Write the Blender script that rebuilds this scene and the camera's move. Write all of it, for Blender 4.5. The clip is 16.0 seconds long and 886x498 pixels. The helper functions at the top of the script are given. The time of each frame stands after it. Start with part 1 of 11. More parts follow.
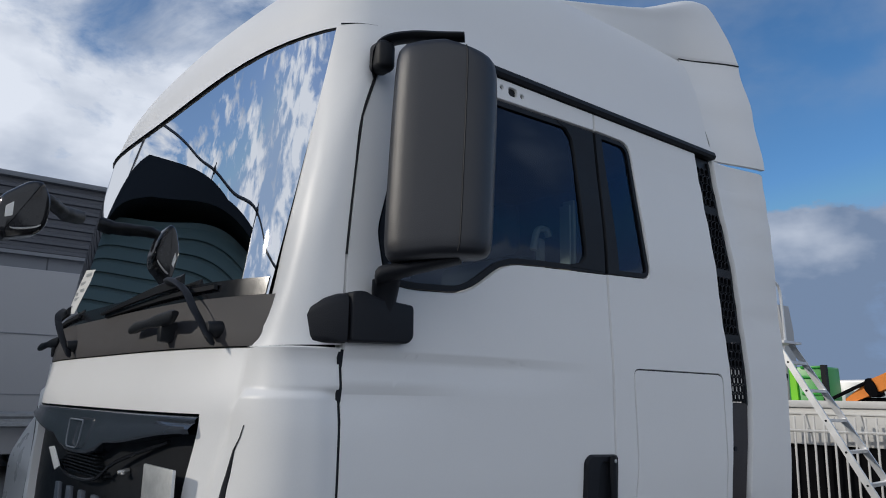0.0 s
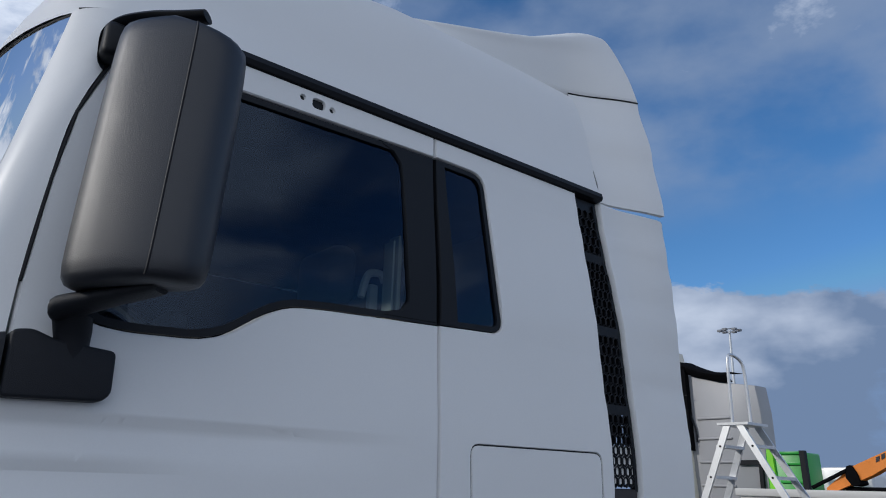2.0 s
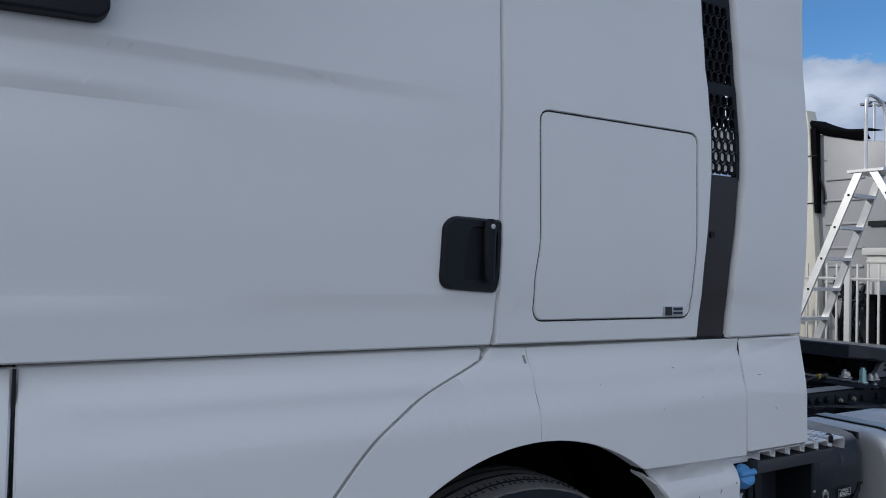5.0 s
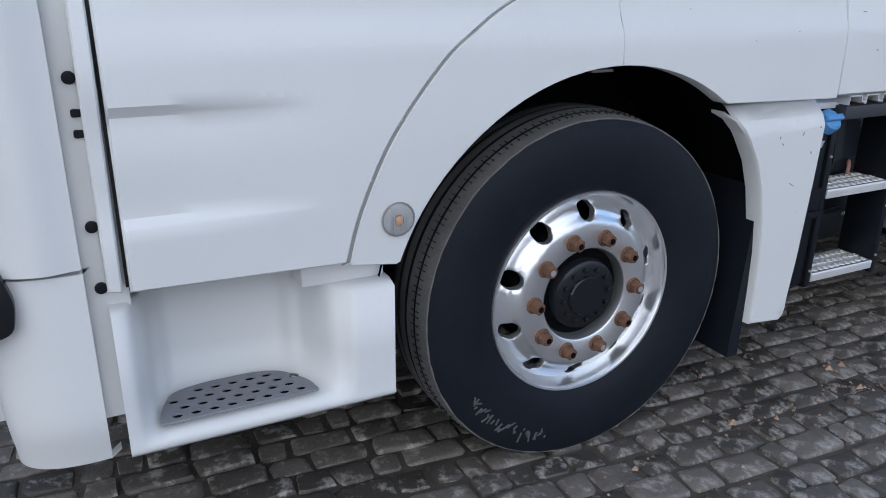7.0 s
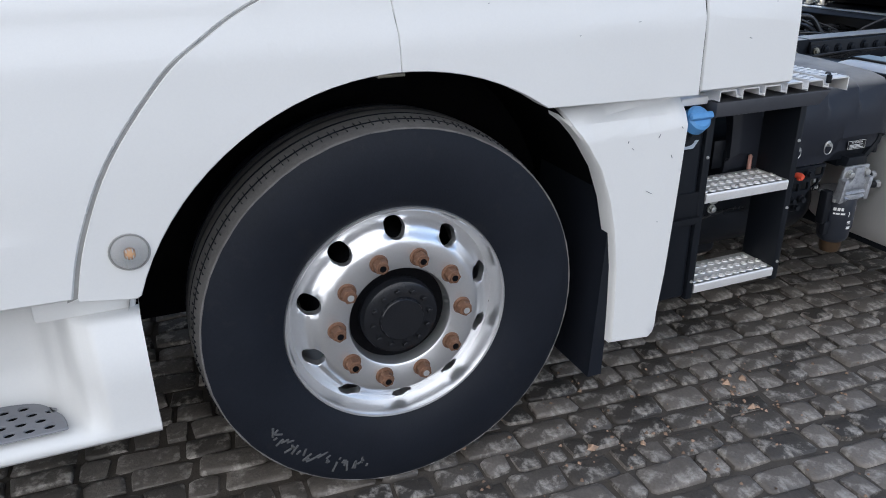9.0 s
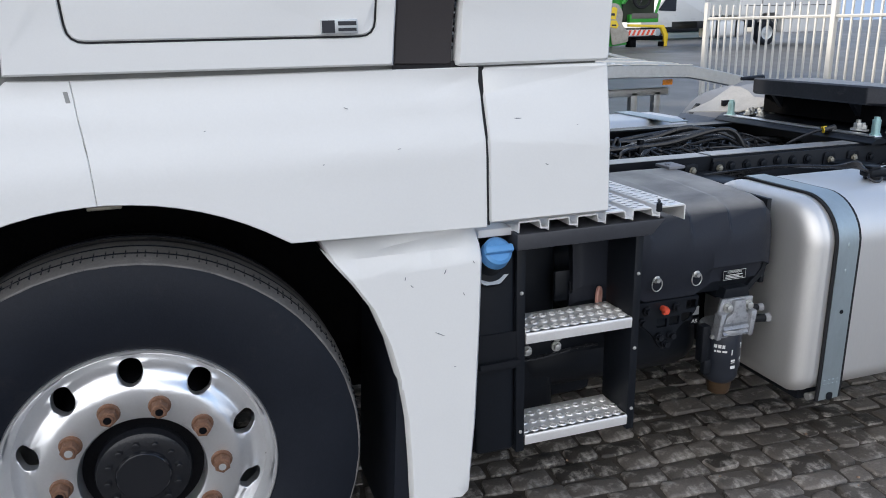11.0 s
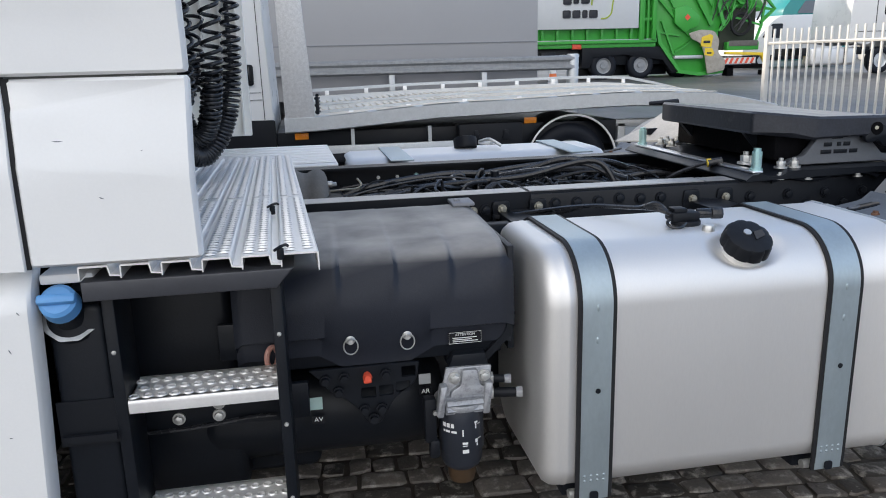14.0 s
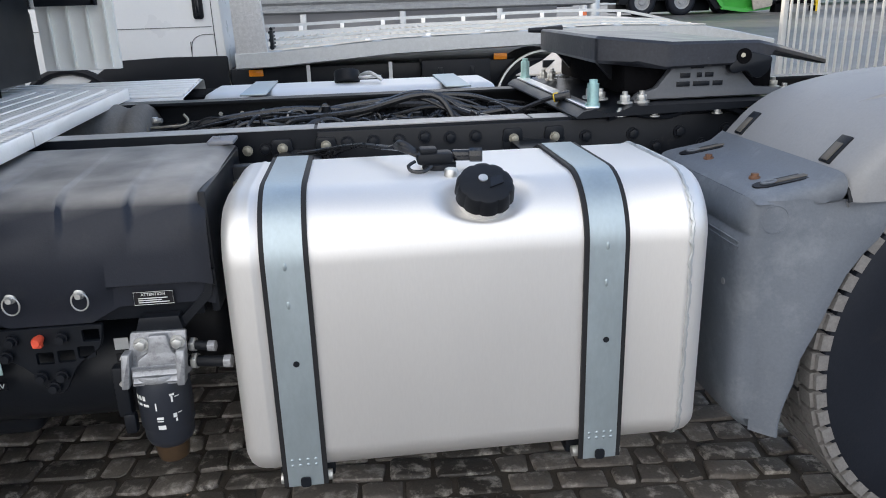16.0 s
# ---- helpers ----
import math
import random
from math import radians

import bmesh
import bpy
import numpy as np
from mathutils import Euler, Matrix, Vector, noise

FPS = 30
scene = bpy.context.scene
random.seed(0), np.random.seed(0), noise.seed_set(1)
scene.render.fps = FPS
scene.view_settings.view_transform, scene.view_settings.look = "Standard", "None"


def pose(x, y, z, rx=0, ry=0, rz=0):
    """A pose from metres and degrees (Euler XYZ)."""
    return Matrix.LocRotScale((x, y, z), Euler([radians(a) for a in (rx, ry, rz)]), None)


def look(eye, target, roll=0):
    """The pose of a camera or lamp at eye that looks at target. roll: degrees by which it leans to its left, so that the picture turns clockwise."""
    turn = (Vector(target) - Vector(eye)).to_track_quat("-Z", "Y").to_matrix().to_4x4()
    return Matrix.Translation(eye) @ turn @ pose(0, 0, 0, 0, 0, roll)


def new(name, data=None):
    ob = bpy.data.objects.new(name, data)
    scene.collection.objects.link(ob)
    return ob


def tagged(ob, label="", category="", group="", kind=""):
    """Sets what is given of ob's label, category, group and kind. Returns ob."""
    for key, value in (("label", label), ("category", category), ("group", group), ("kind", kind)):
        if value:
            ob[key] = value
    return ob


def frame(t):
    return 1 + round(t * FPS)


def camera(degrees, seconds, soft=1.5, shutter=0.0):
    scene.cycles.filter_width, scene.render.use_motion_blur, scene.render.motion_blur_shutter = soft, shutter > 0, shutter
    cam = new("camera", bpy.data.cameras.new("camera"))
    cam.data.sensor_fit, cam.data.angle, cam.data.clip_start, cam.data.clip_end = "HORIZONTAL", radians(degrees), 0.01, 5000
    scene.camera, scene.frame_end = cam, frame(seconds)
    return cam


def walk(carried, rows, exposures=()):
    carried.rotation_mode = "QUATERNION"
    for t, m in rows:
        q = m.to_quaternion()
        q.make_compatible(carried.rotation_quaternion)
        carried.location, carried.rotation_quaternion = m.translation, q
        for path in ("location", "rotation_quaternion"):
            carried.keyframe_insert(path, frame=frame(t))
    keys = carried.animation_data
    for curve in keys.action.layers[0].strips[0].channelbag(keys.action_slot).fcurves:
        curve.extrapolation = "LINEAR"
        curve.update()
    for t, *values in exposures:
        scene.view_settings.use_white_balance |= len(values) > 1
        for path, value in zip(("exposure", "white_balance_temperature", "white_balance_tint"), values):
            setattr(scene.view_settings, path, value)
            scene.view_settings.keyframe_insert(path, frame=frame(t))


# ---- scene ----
cam = camera(61.1, 16.0, soft=1.0)
PATH = [
    (0, (-2.253, -1.629, 1.852), (-1.006, -0.114, 2.238), 1.1),
    (0.5, (-2.173, -1.671, 1.864), (-0.932, -0.184, 2.364), 1.4),
    (1, (-2.004, -1.702, 1.866), (-0.769, -0.239, 2.443), 1.5),
    (1.5, (-1.749, -1.662, 1.879), (-0.519, -0.196, 2.46), 1.5),
    (2, (-1.493, -1.633, 1.851), (-0.279, -0.16, 2.447), 1.6),
    (2.5, (-1.295, -1.619, 1.811), (-0.129, -0.113, 2.421), 1.9),
    (3, (-1.241, -1.574, 1.756), (-0.162, -0.011, 2.382), 2.4),
    (3.2, (-1.233, -1.562, 1.737), (-0.173, 0.016, 2.358), 2.3),
    (5.3, (-1.194, -1.485, 1.519), (-0.178, 0.236, 1.454), 1.2),
    (5.5, (-1.202, -1.487, 1.486), (-0.198, 0.238, 1.361), 1.1),
    (6, (-1.208, -1.462, 1.423), (-0.237, 0.256, 1.096), 1.1),
    (6.5, (-1.217, -1.456, 1.371), (-0.303, 0.242, 0.842), 1.0),
    (7, (-1.212, -1.458, 1.316), (-0.366, 0.222, 0.637), 0.6),
    (7.5, (-1.145, -1.478, 1.286), (-0.359, 0.189, 0.508), 0.2),
    (8, (-0.978, -1.451, 1.325), (-0.228, 0.222, 0.524), -0.2),
    (8.5, (-0.769, -1.451, 1.387), (-0.047, 0.233, 0.587), -0.6),
    (9, (-0.531, -1.517, 1.416), (0.162, 0.179, 0.613), -0.8),
    (9.5, (-0.333, -1.521, 1.423), (0.342, 0.208, 0.676), -1.0),
    (10, (-0.145, -1.5, 1.418), (0.512, 0.27, 0.76), -1.2),
    (10.2, (-0.085, -1.51, 1.436), (0.564, 0.271, 0.798), -1.2),
    (12.3, (0.685, -1.551, 1.406), (1.172, 0.329, 0.928), -1.4),
    (12.5, (0.759, -1.558, 1.399), (1.224, 0.329, 0.924), -1.4),
    (13, (0.912, -1.576, 1.378), (1.325, 0.324, 0.91), -1.4),
    (13.5, (1.099, -1.524, 1.342), (1.475, 0.384, 0.875), -1.4),
    (14, (1.334, -1.475, 1.362), (1.673, 0.435, 0.878), -1.5),
    (14.5, (1.587, -1.475, 1.347), (1.892, 0.428, 0.814), -1.5),
    (15, (1.814, -1.445, 1.329), (2.084, 0.455, 0.764), -1.7),
    (15.5, (1.998, -1.339, 1.314), (2.238, 0.556, 0.721), -1.7),
    (16, (2.13, -1.309, 1.279), (2.336, 0.579, 0.653), -1.8),
]
walk(cam, [(t, look(eye, target, roll)) for t, eye, target, roll in PATH], exposures=[(0, -0.3, 6150), (1.0, -0.38, 5950), (3.2, -0.27, 5750), (5.5, -0.13, 5900), (6.3, 0.22, 5900), (7.0, 0.64, 6100), (7.5, 0.85, 6250), (9.0, 0.93, 6500), (10.2, 0.97, 6550), (12.5, 0.82, 6700), (14.0, 1.03, 6750), (16.0, 1.27, 6850)])

# ---- world, sun ----
SUN_FROM = Vector((-0.80, 0.42, 0.43)).normalized()
world = bpy.data.worlds.new("sky")
scene.world = world
world.use_nodes = True
wn, wl = world.node_tree.nodes, world.node_tree.links
wn.clear()
sky = wn.new("ShaderNodeTexSky")
sky.sky_type = "NISHITA"
sky.sun_disc = False
sky.sun_elevation = math.asin(SUN_FROM.z)
sky.sun_rotation = math.atan2(SUN_FROM.x, SUN_FROM.y)
sky.air_density, sky.dust_density = 0.85, 0.1
sky.ozone_density = 1.6


def wmath(op, p, q):
    m = wn.new("ShaderNodeMath")
    m.operation = op
    for k, v in enumerate((p, q)):
        if isinstance(v, bpy.types.NodeSocket):
            wl.new(v, m.inputs[k])
        else:
            m.inputs[k].default_value = v
    return m.outputs[0]


# broken clouds: thick towards the sun, thin on the other side, a slate bank along the horizon
wco = wn.new("ShaderNodeTexCoord")
wxyz = wn.new("ShaderNodeSeparateXYZ")
wl.new(wco.outputs["Generated"], wxyz.inputs[0])
dx, dz = wxyz.outputs["X"], wxyz.outputs["Z"]
wmap = wn.new("ShaderNodeMapping")
wmap.inputs["Scale"].default_value = (1.6, 1.6, 3.0)
wmap.inputs["Location"].default_value = (0.35, 0.1, 0.0)
wl.new(wco.outputs["Generated"], wmap.inputs["Vector"])
cl1 = wn.new("ShaderNodeTexNoise")
cl1.inputs["Scale"].default_value, cl1.inputs["Detail"].default_value, cl1.inputs["Roughness"].default_value = 2.6, 9.0, 0.6
cl1.inputs["Distortion"].default_value = 0.3
wl.new(wmap.outputs["Vector"], cl1.inputs["Vector"])
low = wmath("MAXIMUM", wmath("SUBTRACT", 0.34, dz), 0.0)
veil = wmath("MULTIPLY", wmath("MAXIMUM", wmath("SUBTRACT", wmath("ADD", wmath("MULTIPLY", dx, 0.15), wmath("MULTIPLY", wxyz.outputs["Y"], 0.98)), 0.70), 0.0), 0.8)
sheet = wmath("ADD", wmath("ADD", wmath("MULTIPLY", dx, -0.5), wmath("MULTIPLY", wxyz.outputs["Y"], -0.85)), wmath("MULTIPLY", dz, 0.2))
veil = wmath("ADD", veil, wmath("MULTIPLY", wmath("MAXIMUM", wmath("SUBTRACT", sheet, 0.3), 0.0), 0.7))
ahead = wmath("SUBTRACT", wmath("SUBTRACT", wmath("MULTIPLY", wxyz.outputs["Y"], 0.75), wmath("MULTIPLY", dx, 0.65)), wmath("MULTIPLY", dz, 0.9))
veil = wmath("ADD", veil, wmath("MULTIPLY", wmath("MAXIMUM", wmath("SUBTRACT", ahead, 0.40), 0.0), 1.5))


def wramp(v, lo, hi):
    """Eased step from 0 at lo to 1 at hi."""
    m = wn.new("ShaderNodeMapRange")
    m.interpolation_type = "SMOOTHSTEP"
    flip = lo > hi
    m.inputs["From Min"].default_value, m.inputs["From Max"].default_value = min(lo, hi), max(lo, hi)
    m.inputs["To Min"].default_value, m.inputs["To Max"].default_value = (1, 0) if flip else (0, 1)
    wl.new(v, m.inputs["Value"])
    return m.outputs["Result"]


# towards the rear of the truck: a cumulus bank with a slate foot, a clear gap over it, a thin veil higher up
rearward = wramp(dx, 0.25, 0.6)
cumulus = wramp(wmath("ADD", dz, wmath("MULTIPLY", wmath("SUBTRACT", cl1.outputs["Fac"], 0.5), -0.22)), 0.275, 0.235)
gap = wmath("MULTIPLY", wramp(dz, 0.22, 0.28), wramp(dz, 0.44, 0.32))
rear_cover = wmath("SUBTRACT", wmath("MULTIPLY", cumulus, 0.34), wmath("MULTIPLY", gap, 0.15))
low = wmath("MULTIPLY", low, wmath("SUBTRACT", 1.0, rearward))
# towards the front: a field of small cloudlets
field = wmath("ADD", wmath("ADD", wmath("MULTIPLY", dx, -0.6), wmath("MULTIPLY", wxyz.outputs["Y"], 0.65)), wmath("MULTIPLY", dz, 0.5))
field = wramp(field, 0.78, 0.92)
cl3 = wn.new("ShaderNodeTexNoise")
cl3.inputs["Scale"].default_value, cl3.inputs["Detail"].default_value, cl3.inputs["Roughness"].default_value = 13.0, 5.0, 0.55
cl3.inputs["Distortion"].default_value = 0.25
wl.new(wmap.outputs["Vector"], cl3.inputs["Vector"])
flecks = wmath("MULTIPLY", wmath("MULTIPLY", wmath("SUBTRACT", cl3.outputs["Fac"], 0.475), 0.95), field)
amount = wmath("ADD", wmath("ADD", cl1.outputs["Fac"], wmath("MULTIPLY", veil, wmath("SUBTRACT", 1.0, wmath("MULTIPLY", field, 0.8)))), wmath("ADD", low, -0.05))
amount = wmath("ADD", amount, wmath("ADD", wmath("MULTIPLY", wmath("SUBTRACT", rear_cover, wmath("MULTIPLY", wramp(dz, 0.30, 0.42), 0.05)), rearward), flecks))
cover = wn.new("ShaderNodeValToRGB")
cover.color_ramp.elements[0].position, cover.color_ramp.elements[1].position = 0.47, 0.64
wl.new(amount, cover.inputs["Fac"])
cl2 = wn.new("ShaderNodeTexNoise")
cl2.inputs["Scale"].default_value, cl2.inputs["Detail"].default_value = 2.6, 6.0
wl.new(wmap.outputs["Vector"], cl2.inputs["Vector"])
tone = wn.new("ShaderNodeValToRGB")
tone.color_ramp.elements[0].color, tone.color_ramp.elements[1].color = (1.5, 2.0, 2.9, 1), (6.2, 6.4, 6.8, 1)
tone.color_ramp.elements[0].position, tone.color_ramp.elements[1].position = 0.36, 0.66
sunward = wmath("MULTIPLY", wmath("ADD", dx, -0.2), -0.10)
bank = wmath("MULTIPLY", wmath("MAXIMUM", wmath("SUBTRACT", 0.15, dz), 0.0), 0.8)
body_tone = wmath("MULTIPLY", rearward, wmath("SUBTRACT", wmath("MULTIPLY", wramp(dz, 0.14, 0.22), 0.10), wmath("MULTIPLY", wramp(dz, 0.17, 0.06), 0.12)))
shade_tone = wmath("ADD", wmath("SUBTRACT", wmath("ADD", cl2.outputs["Fac"], wmath("ADD", sunward, wmath("MULTIPLY", veil, 0.5))), bank), body_tone)
wl.new(shade_tone, tone.inputs["Fac"])
wmix = wn.new("ShaderNodeMix")
wmix.data_type = "RGBA"
haze = wmath("MULTIPLY", wmath("MULTIPLY", wramp(cl2.outputs["Fac"], 0.30, 0.62), wramp(dz, 0.29, 0.40)), wmath("MULTIPLY", rearward, 0.62))
wl.new(cover.outputs["Color"], wmix.inputs["Factor"])
hazy = wn.new("ShaderNodeMix")
hazy.data_type = "RGBA"
wl.new(haze, hazy.inputs["Factor"])
hazy.inputs["B"].default_value = (2.5, 2.9, 3.6, 1)
haze_cap = wn.new("ShaderNodeMix")
haze_cap.data_type, haze_cap.blend_type = "RGBA", "DARKEN"
haze_cap.inputs["Factor"].default_value = 1.0
haze_cap.inputs["B"].default_value = (2.4, 3.2, 4.6, 1)
wl.new(sky.outputs["Color"], haze_cap.inputs["A"])
deep = wn.new("ShaderNodeHueSaturation")
wl.new(haze_cap.outputs["Result"], deep.inputs["Color"])
wl.new(wmath("ADD", 1.0, wmath("MULTIPLY", rearward, 0.24)), deep.inputs["Saturation"])
wl.new(deep.outputs["Color"], hazy.inputs["A"])
wl.new(hazy.outputs["Result"], wmix.inputs["A"])
wl.new(tone.outputs["Color"], wmix.inputs["B"])
wbg = wn.new("ShaderNodeBackground")
wbg.inputs["Strength"].default_value = 0.15
wout = wn.new("ShaderNodeOutputWorld")
wl.new(wmix.outputs["Result"], wbg.inputs["Color"])
wl.new(wbg.outputs["Background"], wout.inputs["Surface"])

sun = new("sun", bpy.data.lights.new("sun", "SUN"))
sun.data.energy, sun.data.angle, sun.data.color = 2.1, radians(1.5), (1.0, 0.9, 0.76)
sun.matrix_world = look(SUN_FROM * 30, (0, 0, 0))

# ---- materials ----
def material(name, color, rough=0.5, metal=0.0, var=0.12, scale=6.0, grain=60.0, bump=0.0, bump_scale=80.0,
             rough_var=0.12, random_piece=0.0, dirt=None, dirt_at=(0.55, 0.75), coat=0.0, stretch=(1, 1, 1), spec=0.5):
    """A node material: base colour varied at two scales, uneven gloss, fine relief, stains of a second colour."""
    m = bpy.data.materials.new(name)
    m.use_nodes = True
    n, l = m.node_tree.nodes, m.node_tree.links
    b = n["Principled BSDF"]
    b.inputs["Metallic"].default_value = metal
    b.inputs["Coat Weight"].default_value = coat
    b.inputs["Coat Roughness"].default_value = 0.08
    b.inputs["Specular IOR Level"].default_value = spec
    co = n.new("ShaderNodeTexCoord")
    mp = n.new("ShaderNodeMapping")
    mp.inputs["Scale"].default_value = stretch
    l.new(co.outputs["Object"], mp.inputs["Vector"])

    def noise_tex(s, detail=4.0, rough_=0.6):
        t = n.new("ShaderNodeTexNoise")
        t.inputs["Scale"].default_value, t.inputs["Detail"].default_value, t.inputs["Roughness"].default_value = s, detail, rough_
        l.new(mp.outputs["Vector"], t.inputs["Vector"])
        return t.outputs["Fac"]

    def mix(fac, a, c, blend="MIX"):
        x = n.new("ShaderNodeMix")
        x.data_type, x.blend_type = "RGBA", blend
        for key, v in (("Factor", fac), ("A", a), ("B", c)):
            if isinstance(v, bpy.types.NodeSocket):
                l.new(v, x.inputs[key])
            else:
                x.inputs[key].default_value = v if key == "Factor" else (*v[:3], 1)
        return x.outputs["Result"]

    big, fine = noise_tex(scale), noise_tex(grain, 3.0)
    dark = tuple(c * (1 - var) for c in color)
    light = tuple(min(1, c * (1 + var)) for c in color)
    base = mix(big, dark, light)
    gr = n.new("ShaderNodeMapRange")
    gr.inputs["To Min"].default_value, gr.inputs["To Max"].default_value = 1 - var * 0.8, 1 + var * 0.8
    l.new(fine, gr.inputs["Value"])
    gray = n.new("ShaderNodeCombineColor")
    for ch in ("Red", "Green", "Blue"):
        l.new(gr.outputs["Result"], gray.inputs[ch])
    base = mix(1.0, base, gray.outputs["Color"], "MULTIPLY")
    if random_piece:
        info = n.new("ShaderNodeObjectInfo")
        geo = n.new("ShaderNodeNewGeometry")
        add = n.new("ShaderNodeMath")
        l.new(info.outputs["Random"], add.inputs[0])
        l.new(geo.outputs["Random Per Island"], add.inputs[1])
        fr = n.new("ShaderNodeMath")
        fr.operation = "FRACT"
        l.new(add.outputs[0], fr.inputs[0])
        pr = n.new("ShaderNodeMapRange")
        pr.inputs["To Min"].default_value, pr.inputs["To Max"].default_value = 1 - random_piece, 1 + random_piece
        l.new(fr.outputs[0], pr.inputs["Value"])
        pg = n.new("ShaderNodeCombineColor")
        for ch in ("Red", "Green", "Blue"):
            l.new(pr.outputs["Result"], pg.inputs[ch])
        base = mix(1.0, base, pg.outputs["Color"], "MULTIPLY")
    if dirt:
        st = n.new("ShaderNodeMapRange")
        st.inputs["From Min"].default_value, st.inputs["From Max"].default_value = dirt_at
        l.new(noise_tex(scale * 1.7, 6.0, 0.7), st.inputs["Value"])
        base = mix(st.outputs["Result"], base, dirt)
    l.new(base, b.inputs["Base Color"])
    rr = n.new("ShaderNodeMapRange")
    rr.inputs["To Min"].default_value, rr.inputs["To Max"].default_value = max(0.02, rough - rough_var), min(1, rough + rough_var)
    l.new(big, rr.inputs["Value"])
    l.new(rr.outputs["Result"], b.inputs["Roughness"])
    if bump:
        bp = n.new("ShaderNodeBump")
        bp.inputs["Strength"].default_value, bp.inputs["Distance"].default_value = bump, 0.004
        l.new(noise_tex(bump_scale, 4.0), bp.inputs["Height"])
        l.new(bp.outputs["Normal"], b.inputs["Normal"])
    return m


def settle_dust(m, color, lo, hi):
    """Dust that has settled in patches on the upward faces of a material's things."""
    n, l = m.node_tree.nodes, m.node_tree.links
    b = n["Principled BSDF"]
    old = b.inputs["Base Color"].links[0].from_socket
    geo, xyz, ramp, mix, tex, mul = (n.new("ShaderNode" + k) for k in ("NewGeometry", "SeparateXYZ", "MapRange", "Mix", "TexNoise", "Math"))
    mix.data_type = "RGBA"
    mix.inputs["B"].default_value = (*color, 1)
    ramp.inputs["From Min"].default_value, ramp.inputs["From Max"].default_value = lo, hi
    tex.inputs["Scale"].default_value, tex.inputs["Detail"].default_value = 4.0, 5.0
    spread = n.new("ShaderNodeMapRange")
    spread.inputs["From Min"].default_value, spread.inputs["From Max"].default_value = 0.1, 0.75
    mul.operation = "MULTIPLY"
    l.new(geo.outputs["Normal"], xyz.inputs[0])
    l.new(xyz.outputs["Z"], ramp.inputs["Value"])
    l.new(tex.outputs["Fac"], spread.inputs["Value"])
    l.new(ramp.outputs["Result"], mul.inputs[0])
    l.new(spread.outputs["Result"], mul.inputs[1])
    l.new(mul.outputs[0], mix.inputs["Factor"])
    l.new(old, mix.inputs["A"])
    l.new(mix.outputs["Result"], b.inputs["Base Color"])


def glass_material(name, tint, rough=0.01, ior=1.55, sheen=(0.8, 0.8, 0.8)):
    """Tinted window glass: clear to straight rays, glossy by its Fresnel."""
    m = bpy.data.materials.new(name)
    m.use_nodes = True
    n, l = m.node_tree.nodes, m.node_tree.links
    n.clear()
    tr, gl, mx, fr, out = (n.new("ShaderNode" + k) for k in ("BsdfTransparent", "BsdfGlossy", "MixShader", "Fresnel", "OutputMaterial"))
    tr.inputs["Color"].default_value = (*tint, 1)
    gl.inputs["Roughness"].default_value = rough
    gl.inputs["Color"].default_value = (*sheen, 1)
    fr.inputs["IOR"].default_value = ior
    l.new(fr.outputs["Fac"], mx.inputs[0])
    l.new(tr.outputs[0], mx.inputs[1])
    l.new(gl.outputs[0], mx.inputs[2])
    l.new(mx.outputs[0], out.inputs["Surface"])
    return m


def lamp_material(name, color, strength):
    m = bpy.data.materials.new(name)
    m.use_nodes = True
    b = m.node_tree.nodes["Principled BSDF"]
    b.inputs["Base Color"].default_value = (*color, 1)
    b.inputs["Roughness"].default_value = 0.15
    b.inputs["Transmission Weight"].default_value = strength
    return m


PAINT = material("white_paint", (0.80, 0.80, 0.79), 0.42, var=0.03, scale=2.2, grain=240, rough_var=0.08, bump=0.015, bump_scale=500, coat=0.0)
PLASTIC_WHITE = material("white_plastic", (0.78, 0.78, 0.77), 0.4, var=0.03, scale=3, grain=180, bump=0.03, bump_scale=400, dirt=(0.55, 0.52, 0.47), dirt_at=(0.72, 1.0))
BLACK = material("black_plastic", (0.009, 0.0105, 0.014), 0.5, var=0.2, scale=9, grain=300, bump=0.12, bump_scale=700, spec=0.22)
BLACK_GRAINED = material("grained_black_plastic", (0.010, 0.0115, 0.016), 0.5, var=0.15, scale=5, grain=400, bump=0.3, bump_scale=450, spec=0.28)
MIRROR_SHELL = material("satin_mirror_shell", (0.008, 0.0095, 0.015), 0.42, var=0.15, scale=5, grain=400, bump=0.22, bump_scale=450, spec=0.6, coat=0.12)
MIRROR_SHELL.node_tree.nodes["Principled BSDF"].inputs["Coat Roughness"].default_value = 0.36
BLACK_GLOSS = material("gloss_black", (0.012, 0.013, 0.016), 0.15, var=0.1, scale=6)
CHASSIS = material("chassis_black", (0.009, 0.011, 0.015), 0.38, var=0.25, scale=7, grain=90, bump=0.1, bump_scale=160, dirt=(0.07, 0.065, 0.06), dirt_at=(0.66, 0.98), spec=0.24)
BAR_GLOSS = material("glossy_grille_bar", (0.035, 0.042, 0.055), 0.16, var=0.1, scale=6, spec=0.7)
BOX_BLACK = material("battery_cover_plastic", (0.020, 0.023, 0.032), 0.45, var=0.2, scale=5, grain=200, bump=0.15, bump_scale=300, dirt=(0.04, 0.04, 0.042), dirt_at=(0.55, 0.95), spec=0.25)
settle_dust(BOX_BLACK, (0.40, 0.38, 0.355), 0.55, 0.95)
CREAM_PLASTIC = material("cream_plastic", (0.84, 0.82, 0.76), 0.5, var=0.05, scale=4, grain=160, dirt=(0.6, 0.56, 0.5), dirt_at=(0.65, 1.0))
# browner than the black grille: grazing sheen and dust put into the colour
VENT_PLASTIC = material("sheen_and_dust_vent_plastic", (0.034, 0.029, 0.030), 0.5, var=0.2, scale=9, grain=300, bump=0.12, bump_scale=700, spec=0.4)
